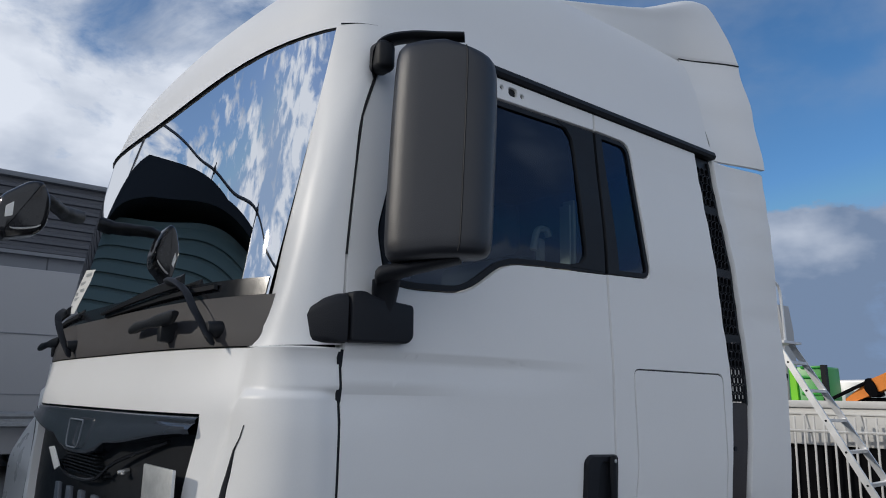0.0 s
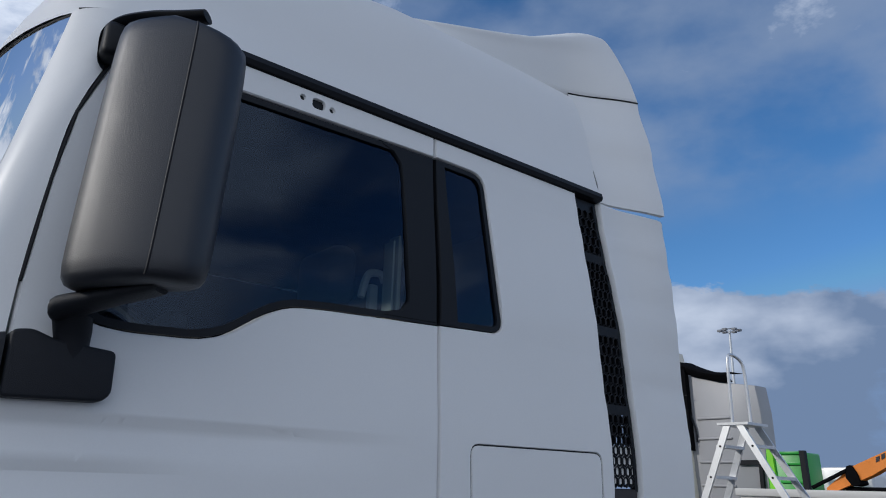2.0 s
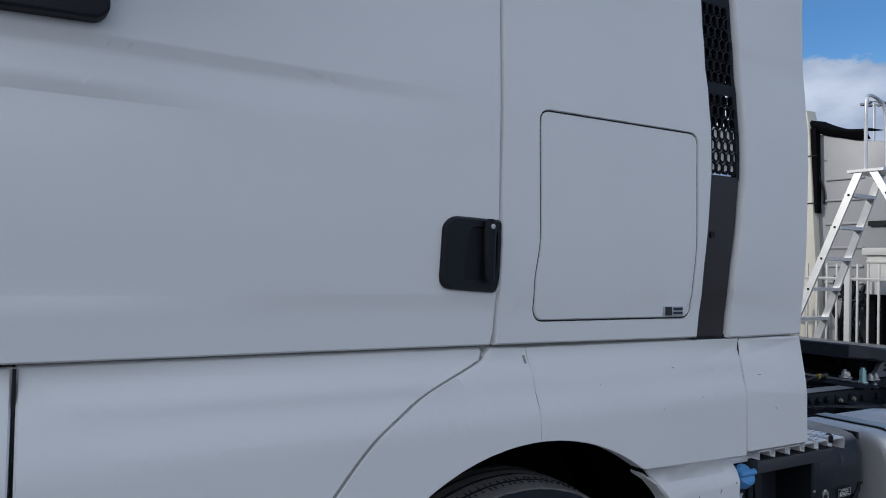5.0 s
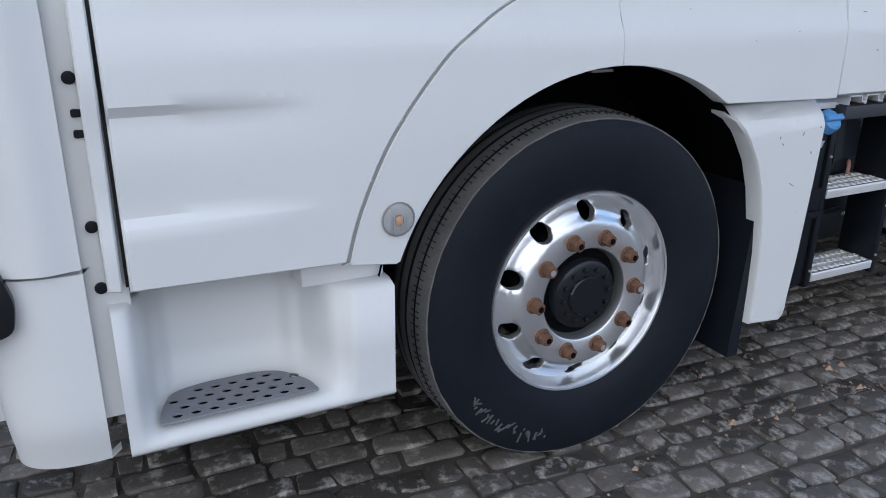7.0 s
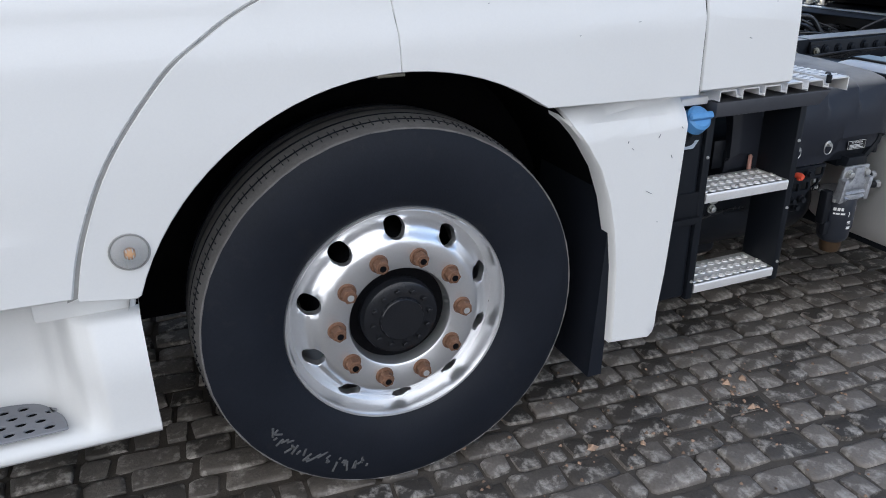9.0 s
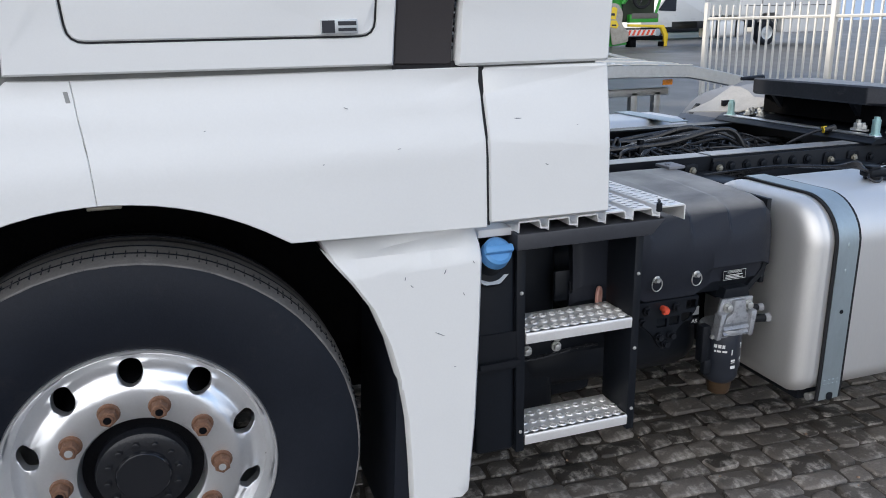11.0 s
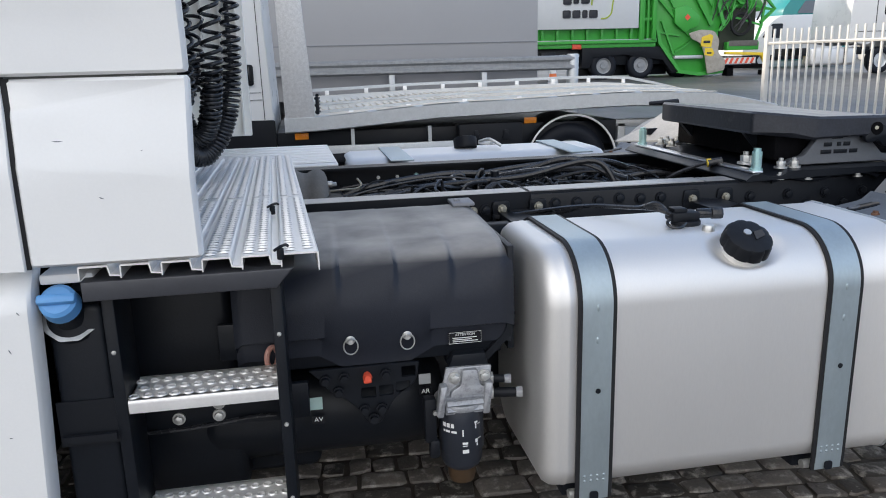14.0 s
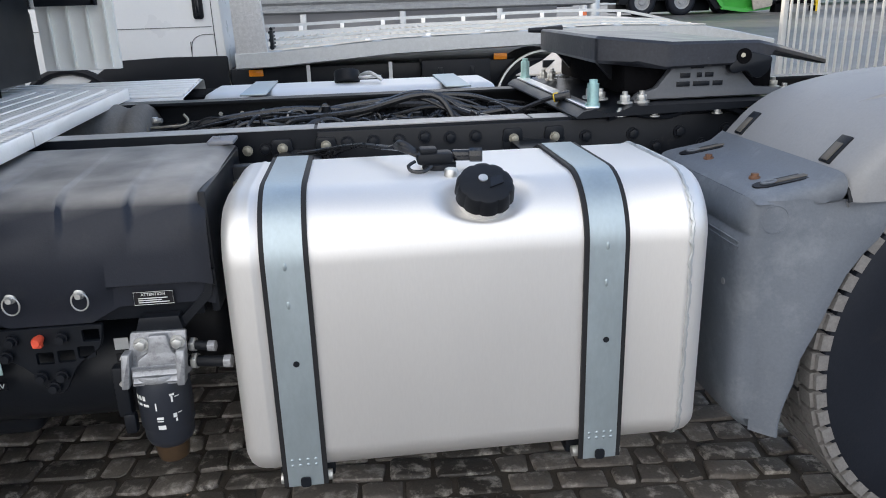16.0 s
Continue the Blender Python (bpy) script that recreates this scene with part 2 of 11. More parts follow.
APRON = material("pale_worn_plastic", (0.46, 0.45, 0.43), 0.6, var=0.25, scale=14, grain=120)
CAST_DUST = material("dusty_casting", (0.15, 0.142, 0.132), 0.75, var=0.3, scale=9, grain=120, bump=0.25, bump_scale=120, spec=0.2)
DECK_WHITE = material("worn_pale_deck", (0.72, 0.67, 0.58), 0.55, metal=0.0, var=0.18, scale=14, grain=90, bump=0.08, bump_scale=90)
GALV_SPANGLE = material("spangled_zinc", (0.60, 0.60, 0.60), 0.5, metal=0.45, var=0.3, scale=38, grain=160, bump=0.05, bump_scale=90)
WHEEL_STEEL = material("dull_wheel_steel", (0.30, 0.31, 0.32), 0.5, metal=0.3, var=0.3, scale=10)
# paler than the mudguard sides: sky light on the top is in the colour
CAP_GREY = material("skylit_mudguard_top", (0.255, 0.258, 0.265), 0.55, var=0.12, scale=6, grain=160, bump=0.12, bump_scale=300, dirt=(0.19, 0.197, 0.21), dirt_at=(0.55, 0.9))
ZINC_DULL = material("dull_zinc", (0.36, 0.34, 0.28), 0.5, metal=0.6, var=0.3, scale=60)
RUBBER = material("tyre_rubber", (0.013, 0.0155, 0.022), 0.46, var=0.22, scale=7, grain=120, bump=0.15, bump_scale=220, dirt=(0.03, 0.03, 0.032), dirt_at=(0.6, 0.95), spec=0.16)
TREAD = material("worn_tread", (0.19, 0.182, 0.175), 0.85, var=0.35, scale=26, grain=160, bump=0.5, bump_scale=130, dirt=(0.17, 0.165, 0.16), dirt_at=(0.5, 0.85), spec=0.2)
TYRE_MARK = material("scuffed_rubber", (0.085, 0.087, 0.09), 0.8, var=0.4, scale=60, grain=220)
ALLOY = material("polished_aluminium", (0.90, 0.905, 0.915), 0.30, metal=0.91, var=0.05, scale=10, grain=160, bump=0.01, bump_scale=300, rough_var=0.05, dirt=(0.62, 0.61, 0.6), dirt_at=(0.66, 1.0))
TANK = material("brushed_tank_aluminium", (0.79, 0.775, 0.755), 0.52, metal=0.80, var=0.04, scale=3, grain=300, bump=0.03, bump_scale=260, stretch=(1, 1, 0.2), rough_var=0.07)
STRAP = material("galvanised_strap", (0.42, 0.49, 0.52), 0.45, metal=0.75, var=0.12, scale=14, grain=120, bump=0.06, bump_scale=120, stretch=(1, 1, 0.4))
GALV = material("galvanised_steel", (0.56, 0.58, 0.59), 0.45, metal=0.7, var=0.16, scale=22, grain=90, bump=0.1, bump_scale=90)
STEP_ALU = material("stamped_aluminium", (0.90, 0.885, 0.865), 0.46, metal=0.5, var=0.08, scale=12, grain=140, bump=0.04, bump_scale=150)
RUST = material("rusty_nut", (0.17, 0.085, 0.05), 0.8, var=0.45, scale=45, grain=260, bump=0.5, bump_scale=260, dirt=(0.36, 0.24, 0.17), dirt_at=(0.55, 0.85))
RUBBER_EDGE = material("rubber_edging", (0.02, 0.02, 0.022), 0.6, var=0.2, spec=0.2)
BULB = material("faint_orange_bulb", (0.62, 0.36, 0.2), 0.3, var=0.15, scale=60)
BLUE_CAP = material("blue_cap_plastic", (0.1, 0.3, 0.6), 0.4, var=0.1, scale=20, bump=0.05)
ORANGE = material("orange_lens", (0.95, 0.3, 0.02), 0.25, var=0.05, scale=60)
RED_CAP = material("red_plug", (0.8, 0.1, 0.05), 0.45, var=0.15, scale=30)
GREY_STEP = material("grey_tread_plastic", (0.23, 0.235, 0.255), 0.6, var=0.12, scale=20, bump=0.2, bump_scale=300)
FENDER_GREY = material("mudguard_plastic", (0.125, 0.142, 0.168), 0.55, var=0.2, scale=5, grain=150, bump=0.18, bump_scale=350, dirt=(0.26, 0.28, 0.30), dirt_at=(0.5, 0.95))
GREEN = material("green_truck_paint", (0.045, 0.36, 0.05), 0.35, var=0.1, scale=3, grain=90, dirt=(0.05, 0.16, 0.05), dirt_at=(0.6, 0.95))
LIME = material("lime_paint", (0.25, 0.72, 0.03), 0.4, var=0.08)
TEAL = material("teal_paint", (0.02, 0.24, 0.24), 0.35, var=0.08)
YELLOW = material("yellow_decal", (0.85, 0.6, 0.04), 0.4, var=0.1)
ORANGE_PAINT = material("orange_paint", (0.85, 0.26, 0.03), 0.4, var=0.1)
WHITE_FENCE = material("white_fence_paint", (0.62, 0.61, 0.58), 0.45, var=0.06, scale=4, bump=0.05)
VAN_WHITE = material("van_white", (0.72, 0.725, 0.725), 0.3, var=0.03, scale=2, coat=0.2)
GREY_BOX = material("grey_box_panel", (0.36, 0.36, 0.37), 0.45, var=0.04, scale=1.5, grain=60)
COWL = material("weathered_cowl_plastic", (0.04, 0.037, 0.039), 0.6, var=0.15, scale=5, grain=300, bump=0.25, bump_scale=450)
SEAM_GREY = material("dusty_seam", (0.3, 0.3, 0.29), 0.8, var=0.15, scale=20)
BLUE_GREY = material("faded_chrome_plastic", (0.14, 0.16, 0.19), 0.35, var=0.1, scale=20)
PEDESTAL = material("cast_pedestal", (0.085, 0.092, 0.105), 0.5, var=0.15, scale=14, grain=140, bump=0.12)
GUARD_STRAP = material("dusty_strap", (0.115, 0.105, 0.092), 0.7, var=0.2, scale=30)
SIGN_WHITE = material("sign_sheet", (0.62, 0.64, 0.65), 0.4, var=0.04)
INK = material("dark_ink", (0.02, 0.022, 0.03), 0.5, var=0.05)
WALL_GREY = material("building_panel", (0.2, 0.21, 0.23), 0.6, var=0.06, scale=0.8, grain=30)
WALL_DARK = material("corrugated_cladding", (0.085, 0.09, 0.105), 0.55, var=0.1, scale=1.5, grain=20)
WALL_SIDING = material("green_siding", (0.10, 0.15, 0.145), 0.55, var=0.1, scale=1.0, grain=20)
# white deflector with the warm sunlight on it mixed into the colour
BEIGE = material("sunlit_cream_panel", (0.72, 0.68, 0.58), 0.5, var=0.05, scale=2)
SEAT = material("seat_fabric", (0.055, 0.06, 0.07), 0.9, var=0.25, scale=20, bump=0.3, spec=0.1)
TRIM_LIGHT = material("light_trim", (0.5, 0.5, 0.42), 0.6, var=0.08)
BLUE_BOLT = material("zinc_blue_bolt", (0.38, 0.6, 0.6), 0.4, metal=0.5, var=0.2, scale=40)
BOLT = material("zinc_bolt", (0.62, 0.62, 0.6), 0.45, metal=0.85, var=0.25, scale=50)
HOSE = material("hose_rubber", (0.020, 0.021, 0.024), 0.27, var=0.25, scale=20, grain=150, spec=0.5)
# black for mud, and for sheets and blocks that stand in for shade
MUD_SHADE = material("dark_mud_and_shade", (0.006, 0.006, 0.007), 0.8, var=0.4, scale=14, bump=0.6, bump_scale=90, spec=0.03)
AMBER_GRIME = material("filter_bowl", (0.055, 0.032, 0.016), 0.35, var=0.3, scale=30)
PAVER = material("wet_paver", (0.130, 0.114, 0.100), 0.52, var=0.5, scale=9, grain=110, bump=0.8, bump_scale=60, rough_var=0.25, random_piece=0.6, dirt=(0.43, 0.395, 0.355), dirt_at=(0.52, 0.64))
JOINT = material("joint_soil", (0.085, 0.072, 0.060), 0.75, var=0.4, scale=30, grain=200, bump=0.9, bump_scale=60)
ASPHALT = material("wet_asphalt", (0.105, 0.102, 0.10), 0.5, var=0.25, scale=0.7, grain=60, bump=0.3, bump_scale=60, rough_var=0.2)
GLASS = glass_material("tinted_glass", (0.30, 0.38, 0.40), sheen=(0.52, 0.66, 0.92))
WINDSCREEN = glass_material("windscreen_glass", (0.24, 0.3, 0.28), ior=1.6)
CLEAR = lamp_material("clear_lens", (0.9, 0.9, 0.9), 0.85)
PAPER = material("paper", (0.75, 0.75, 0.73), 0.7, var=0.03)
CONE = material("cone_orange", (0.85, 0.2, 0.06), 0.5, var=0.1)
ALU_LADDER = material("ladder_aluminium", (0.68, 0.69, 0.7), 0.4, metal=0.6, var=0.08, scale=10)


# ---- mesh helpers ----
def mesh_object(name, bm, mat, angle=40):
    me = bpy.data.meshes.new(name)
    bm.to_mesh(me)
    bm.free()
    for m in (mat if isinstance(mat, (list, tuple)) else (mat,)):
        me.materials.append(m)
    me.shade_smooth()
    me.set_sharp_from_angle(angle=radians(angle))
    return new(name, me)


def part(name, bm, mat, parent, label="", angle=40):
    """Links a bmesh, given in world coordinates, as one mesh under a thing or a part."""
    ob = mesh_object(name, bm, mat, angle)
    ob.parent = parent
    base = parent.location.copy()
    if parent.parent:
        base = Vector((0, 0, 0)) if parent.type == "MESH" else base
    ob.matrix_parent_inverse = Matrix.Translation(-base) if parent.type == "EMPTY" else Matrix()
    if label:
        ob["label"] = label
    return ob


def thing(name, base, label, category, group="", kind=""):
    ob = new(name)
    ob.location = base
    return tagged(ob, label, category, group, kind)


def solid(name, bm, mat, label, category, group="", kind="", angle=40):
    return tagged(mesh_object(name, bm, mat, angle), label, category, group, kind)


def box(bm, x0, x1, y0, y1, z0, z1, bevel=0.0, seg=2, m=None):
    r = bmesh.ops.create_cube(bm, size=1.0)
    vs = r["verts"]
    for v in vs:
        v.co = Vector(((x0 + x1) / 2 + v.co.x * (x1 - x0), (y0 + y1) / 2 + v.co.y * (y1 - y0), (z0 + z1) / 2 + v.co.z * (z1 - z0)))
    if bevel:
        es = list({e for v in vs for e in v.link_edges})
        out = bmesh.ops.bevel(bm, geom=es, offset=bevel, segments=seg, affect="EDGES", profile=0.5)
        vs = list({v for f in out["faces"] for v in f.verts} | {v for v in vs if v.is_valid})
    if m is not None:
        bmesh.ops.transform(bm, matrix=m, verts=[v for v in vs if v.is_valid])
    return vs


def cyl(bm, p0, p1, r0, r1=None, seg=16, caps=True, bevel=0.0):
    p0, p1 = Vector(p0), Vector(p1)
    d = p1 - p0
    r = bmesh.ops.create_cone(bm, cap_ends=caps, cap_tris=False, segments=seg, radius1=r0, radius2=r0 if r1 is None else r1, depth=d.length)
    m = Matrix.Translation((p0 + p1) / 2) @ d.to_track_quat("Z", "Y").to_matrix().to_4x4()
    bmesh.ops.transform(bm, matrix=m, verts=r["verts"])
    if bevel:
        es = [e for e in {e for v in r["verts"] for e in v.link_edges} if len(e.link_faces) == 2 and e.calc_face_angle(0) > 1]
        bmesh.ops.bevel(bm, geom=es, offset=bevel, segments=2, affect="EDGES", profile=0.5)


def sphere(bm, c, r, squash=(1, 1, 1), seg=16):
    out = bmesh.ops.create_uvsphere(bm, u_segments=seg, v_segments=max(6, seg // 2), radius=r)
    for v in out["verts"]:
        v.co = Vector((c[0] + v.co.x * squash[0], c[1] + v.co.y * squash[1], c[2] + v.co.z * squash[2]))


def tube(bm, pts, r, seg=10, closed=False):
    """A round bar swept along points."""
    pts = [Vector(p) for p in pts]
    n = len(pts)
    rings, nrm = [], None
    for i, p in enumerate(pts):
        a = pts[(i - 1) % n] if closed or i else p
        b = pts[(i + 1) % n] if closed or i < n - 1 else p
        t = (b - a).normalized()
        if nrm is None:
            nrm = t.orthogonal().normalized()
        nrm = (nrm - t * nrm.dot(t)).normalized()
        bi = t.cross(nrm)
        rr = r[i] if isinstance(r, (list, tuple)) else r
        rings.append([bm.verts.new(p + (nrm * math.cos(k * math.tau / seg) + bi * math.sin(k * math.tau / seg)) * rr) for k in range(seg)])
    for i in range(n if closed else n - 1):
        a, b = rings[i], rings[(i + 1) % n]
        for k in range(seg):
            bm.faces.new((a[k], a[(k + 1) % seg], b[(k + 1) % seg], b[k]))
    if not closed:
        bm.faces.new(rings[0][::-1])
        bm.faces.new(rings[-1])


def smooth_line(pts, n=8, closed=False):
    """A Catmull-Rom line through points."""
    pts = [Vector(p) for p in pts]
    out = []
    m = len(pts)
    for i in range(m if closed else m - 1):
        p0 = pts[(i - 1) % m] if closed or i else pts[0]
        p1, p2 = pts[i], pts[(i + 1) % m]
        p3 = pts[(i + 2) % m] if closed or i < m - 2 else pts[-1]
        for k in range(n):
            t = k / n
            out.append(0.5 * ((2 * p1) + (p2 - p0) * t + (2 * p0 - 5 * p1 + 4 * p2 - p3) * t * t + (3 * p1 - p0 - 3 * p2 + p3) * t ** 3))
    if not closed:
        out.append(pts[-1])
    return out


def lathe(bm, profile, centre, seg=64, axis="y", close=False):
    """Spins (radius, along) pairs round an axis through centre."""
    c = Vector(centre)
    rings = []
    for r, a in profile:
        ring = []
        for k in range(seg):
            s, t = math.sin(k * math.tau / seg) * r, math.cos(k * math.tau / seg) * r
            ring.append(bm.verts.new(c + (Vector((t, a, s)) if axis == "y" else Vector((t, s, a)) if axis == "z" else Vector((a, t, s)))))
        rings.append(ring)
    pairs = list(zip(rings, rings[1:])) + ([(rings[-1], rings[0])] if close else [])
    for a, b in pairs:
        for k in range(seg):
            bm.faces.new((a[k], a[(k + 1) % seg], b[(k + 1) % seg], b[k]))
    return rings


def loft(bm, rows, closed=False, caps=False):
    """Skins rows of points of equal number."""
    vr = [[bm.verts.new(p) for p in row] for row in rows]
    n = len(vr[0])
    for a, b in zip(vr, vr[1:]):
        for k in range(n if closed else n - 1):
            bm.faces.new((a[k], a[(k + 1) % n], b[(k + 1) % n], b[k]))
    if caps:
        bm.faces.new(vr[0][::-1])
        bm.faces.new(vr[-1])
    return vr


def fix_normals(bm):
    bmesh.ops.recalc_face_normals(bm, faces=bm.faces[:])


def rounded(pts, r, seg=4):
    """A polygon with its corners rounded; r is one radius or one for each corner."""
    out = []
    n = len(pts)
    for i in range(n):
        p = Vector(pts[i][:2])
        ri = r[i] if isinstance(r, (list, tuple)) else r
        a, b = Vector(pts[i - 1][:2]) - p, Vector(pts[(i + 1) % n][:2]) - p
        if ri <= 0 or a.length < 1e-6 or b.length < 1e-6:
            out.append(tuple(p))
            continue
        k = min(ri, a.length * 0.45, b.length * 0.45)
        pa, pb = p + a.normalized() * k, p + b.normalized() * k
        for j in range(seg + 1):
            t = j / seg
            out.append(tuple(pa * (1 - t) ** 2 + p * 2 * t * (1 - t) + pb * t * t))
    return out


def shrink(pts, d):
    """The polygon moved inward by d."""
    n = len(pts)
    area = sum(pts[i][0] * pts[(i + 1) % n][1] - pts[(i + 1) % n][0] * pts[i][1] for i in range(n))
    s = 1 if area > 0 else -1
    out = []
    for i in range(n):
        p, a, b = Vector(pts[i]), Vector(pts[i - 1]), Vector(pts[(i + 1) % n])
        e0, e1 = (p - a), (b - p)
        e0 = e0.normalized() if e0.length > 1e-7 else e1.normalized()
        e1 = e1.normalized() if e1.length > 1e-7 else e0
        n0, n1 = Vector((-e0.y, e0.x)) * s, Vector((-e1.y, e1.x)) * s
        m = (n0 + n1)
        m = m.normalized() if m.length > 1e-6 else n0
        out.append(tuple(p + m * (d / max(0.4, m.dot(n0)))))
    return out


def thin_out(pts, gap):
    """The closed line without points that lie closer than gap to the one before."""
    out = [pts[0]]
    for p in pts[1:]:
        if math.hypot(p[0] - out[-1][0], p[1] - out[-1][1]) > gap:
            out.append(p)
    if math.hypot(out[0][0] - out[-1][0], out[0][1] - out[-1][1]) <= gap:
        out.pop()
    return out


def panel(outline, surf, depth=0.03, holes=(), cell=0.09, edge=0.004, turn=None, cuts=()):
    """A sheet over a polygon in x and z that follows y = surf(x, z), with rounded, turned-in edges of that depth."""
    bm = bmesh.new()
    outline = thin_out(outline, edge * 1.1) if edge else outline
    loops = [outline, *holes]
    edges, strips = [], []
    for n_loop, lp in enumerate(loops):
        inner = lp
        if edge:
            inner = shrink(lp, edge if n_loop == 0 else -edge * 0.5)
        vs = [bm.verts.new((p[0], 0, p[1])) for p in inner]
        edges += [bm.edges.new((vs[i], vs[(i + 1) % len(vs)])) for i in range(len(vs))]
        if edge:
            strips.append((vs, [bm.verts.new((p[0], 0, p[1])) for p in lp]))
    bmesh.ops.triangle_fill(bm, use_beauty=True, edges=edges)
    for vi, vo in strips:
        for i in range(len(vi)):
            k = (i + 1) % len(vi)
            bm.faces.new((vi[i], vi[k], vo[k], vo[i]))
    xs, zs = [p[0] for p in outline], [p[1] for p in outline]
    for lo, hi, ax in ((min(xs), max(xs), 0), (min(zs), max(zs), 2)):
        k = max(1, int((hi - lo) / cell))
        for i in range(1, k):
            co, no = [0, 0, 0], [0, 0, 0]
            co[ax], no[ax] = lo + (hi - lo) * i / k, 1
            bmesh.ops.bisect_plane(bm, geom=bm.verts[:] + bm.edges[:] + bm.faces[:], plane_co=co, plane_no=no)
    for z in cuts:
        bmesh.ops.bisect_plane(bm, geom=bm.verts[:] + bm.edges[:] + bm.faces[:], plane_co=(0, 0, z), plane_no=(0, 0, 1))
    for f in bm.faces:
        f.normal_update()
        if f.normal.y > 0:
            f.normal_flip()
    rim = [e for e in bm.edges if e.is_boundary]
    rv = {v for e in rim for v in e.verts}
    for v in bm.verts:
        v.co.y = surf(v.co.x, v.co.z) + (edge * 1.25 if v in rv else 0)
    if depth:
        out = bmesh.ops.extrude_edge_only(bm, edges=rim)
        for g in out["geom"]:
            if isinstance(g, bmesh.types.BMVert):
                g.co.y += depth
        fix_normals(bm)
        up = max(bm.faces, key=lambda f: f.calc_area())
        if up.normal.y > 0:
            bmesh.ops.reverse_faces(bm, faces=bm.faces[:])
    if turn is not None:
        bmesh.ops.transform(bm, matrix=turn, verts=bm.verts[:])
    return bm


def cushion(bm, outline, y_back, y_front, r):
    """A moulded block over an outline in x and z, rounded towards its front."""
    rows = [(0, y_back), (0, y_front + r), (0.12, y_front + 0.5 * r), (0.4, y_front + 0.16 * r), (1.0, y_front)]
    vr = loft(bm, [[(p[0], y, p[1]) for p in shrink(outline, r * k)] for k, y in rows], closed=True)
    bm.faces.new(vr[-1])
    fix_normals(bm)


def ring_panel(outer, inner, surf, depth=0.012):
    """A flat frame between two polygons of equal number of points."""
    bm = bmesh.new()
    rows = [[(p[0], surf(*p) + d, p[1]) for p in lp] for lp, d in ((outer, depth), (outer, 0), (inner, 0), (inner, depth))]
    loft(bm, rows, closed=True)
    for i, row in enumerate(rows):
        pass
    n = len(outer)
    bm.verts.ensure_lookup_table()
    for i in range(4):
        bm.verts.index_update()
    for f in bm.faces:
        f.normal_update()
    return bm


def prism(bm, outline, a, b, axis="y", bevel=0.0):
    """A polygon drawn out between two places along an axis."""
    def at(p, k):
        return (p[0], k, p[1]) if axis == "y" else (k, p[0], p[1]) if axis == "x" else (p[0], p[1], k)
    v0 = [bm.verts.new(at(p, a)) for p in outline]
    v1 = [bm.verts.new(at(p, b)) for p in outline]
    n = len(outline)
    fs = [bm.faces.new(v0), bm.faces.new(v1[::-1])]
    fs += [bm.faces.new((v0[i], v1[i], v1[(i + 1) % n], v0[(i + 1) % n])) for i in range(n)]
    bmesh.ops.recalc_face_normals(bm, faces=fs)
    if bevel:
        es = [e for f in fs[:2] for e in f.edges]
        bmesh.ops.bevel(bm, geom=list(set(es)), offset=bevel, segments=2, affect="EDGES", profile=0.5)


def lerp_table(x, table):
    """Eased reading of a table of (x, value)."""
    if x <= table[0][0]:
        return table[0][1]
    for (a, va), (b, vb) in zip(table, table[1:]):
        if x <= b:
            t = (x - a) / (b - a)
            t = t * t * (3 - 2 * t)
            return va + (vb - va) * t
    return table[-1][1]


def straight(x, table):
    """Reading of a table of (x, value) with straight lines between its rows."""
    for (a, va), (b, vb) in zip(table, table[1:]):
        if x <= b:
            return va + (vb - va) * max(0, x - a) / (b - a)
    return table[-1][1]


def text_bm(words, size, place, turn, depth=0.0006):
    """Letters of the built-in font as a mesh, lying at a place with a turn."""
    cu = bpy.data.curves.new("letters", "FONT")
    cu.body, cu.size, cu.extrude, cu.align_x, cu.align_y = words, size, depth, "CENTER", "CENTER"
    tmp = bpy.data.objects.new("letters", cu)
    me = bpy.data.meshes.new_from_object(tmp)
    bm = bmesh.new()
    bm.from_mesh(me)
    bpy.data.objects.remove(tmp)
    bpy.data.curves.remove(cu)
    bpy.data.meshes.remove(me)
    bmesh.ops.transform(bm, matrix=Matrix.Translation(place) @ turn, verts=bm.verts[:])
    return bm


def nothing():
    return bmesh.new()


FACE_SIDE = pose(0, 0, 0, 90, 0, 0)   # letters that face -y

# ---- the tractor unit: x runs to its rear, y to its far side ----
CY = 1.22
truck = thing("tractor_unit", (1.3, CY, 0), "white tractor unit with a high-roof sleeper cab on wet pavers", "truck")


def upper_side(x, z):
    y = lerp_table(z, [(1.36, 0.026), (1.45, 0.024), (1.50, 0.017), (1.64, 0.012), (1.9, 0.014), (2.3, 0.03), (2.92, 0.078), (3.0, 0.085), (3.5, 0.12)])
    if x < -0.2:
        fade = min(1, max(0, (-0.62 - x) / 0.45))
        y -= 0.009 * fade * lerp_table(z, [(1.40, 1), (1.468, 1), (1.492, 0), (3, 0)])
        y += 0.010 * min(1, max(0, (-0.2 - x) / 0.5)) * lerp_table(z, [(1.86, 0), (1.948, 1), (1.966, 0), (3, 0)])
        y += 0.010 * min(1, max(0, (-0.8 - x) / 0.25)) * lerp_table(z, [(1.76, 0), (1.854, 1), (1.872, 0), (3, 0)])
    if x > 0.1 and z > 2.0:
        k = min(1, (x - 0.1) / 0.3) * min(1, (z - 2.0) / 0.1) * (1 if z < 2.9 else 0.5)
        y += 0.0016 * k * math.sin(z * 41 + 1.2 * math.sin(x * 5) + 0.8 * math.sin(z * 9))
    if x > 0.8:
        y += lerp_table(z, [(1.3, 0.012), (2.2, 0.0), (2.9, -0.05), (3.5, -0.03)]) * min(1, (x - 0.8) / 0.2)
    return y


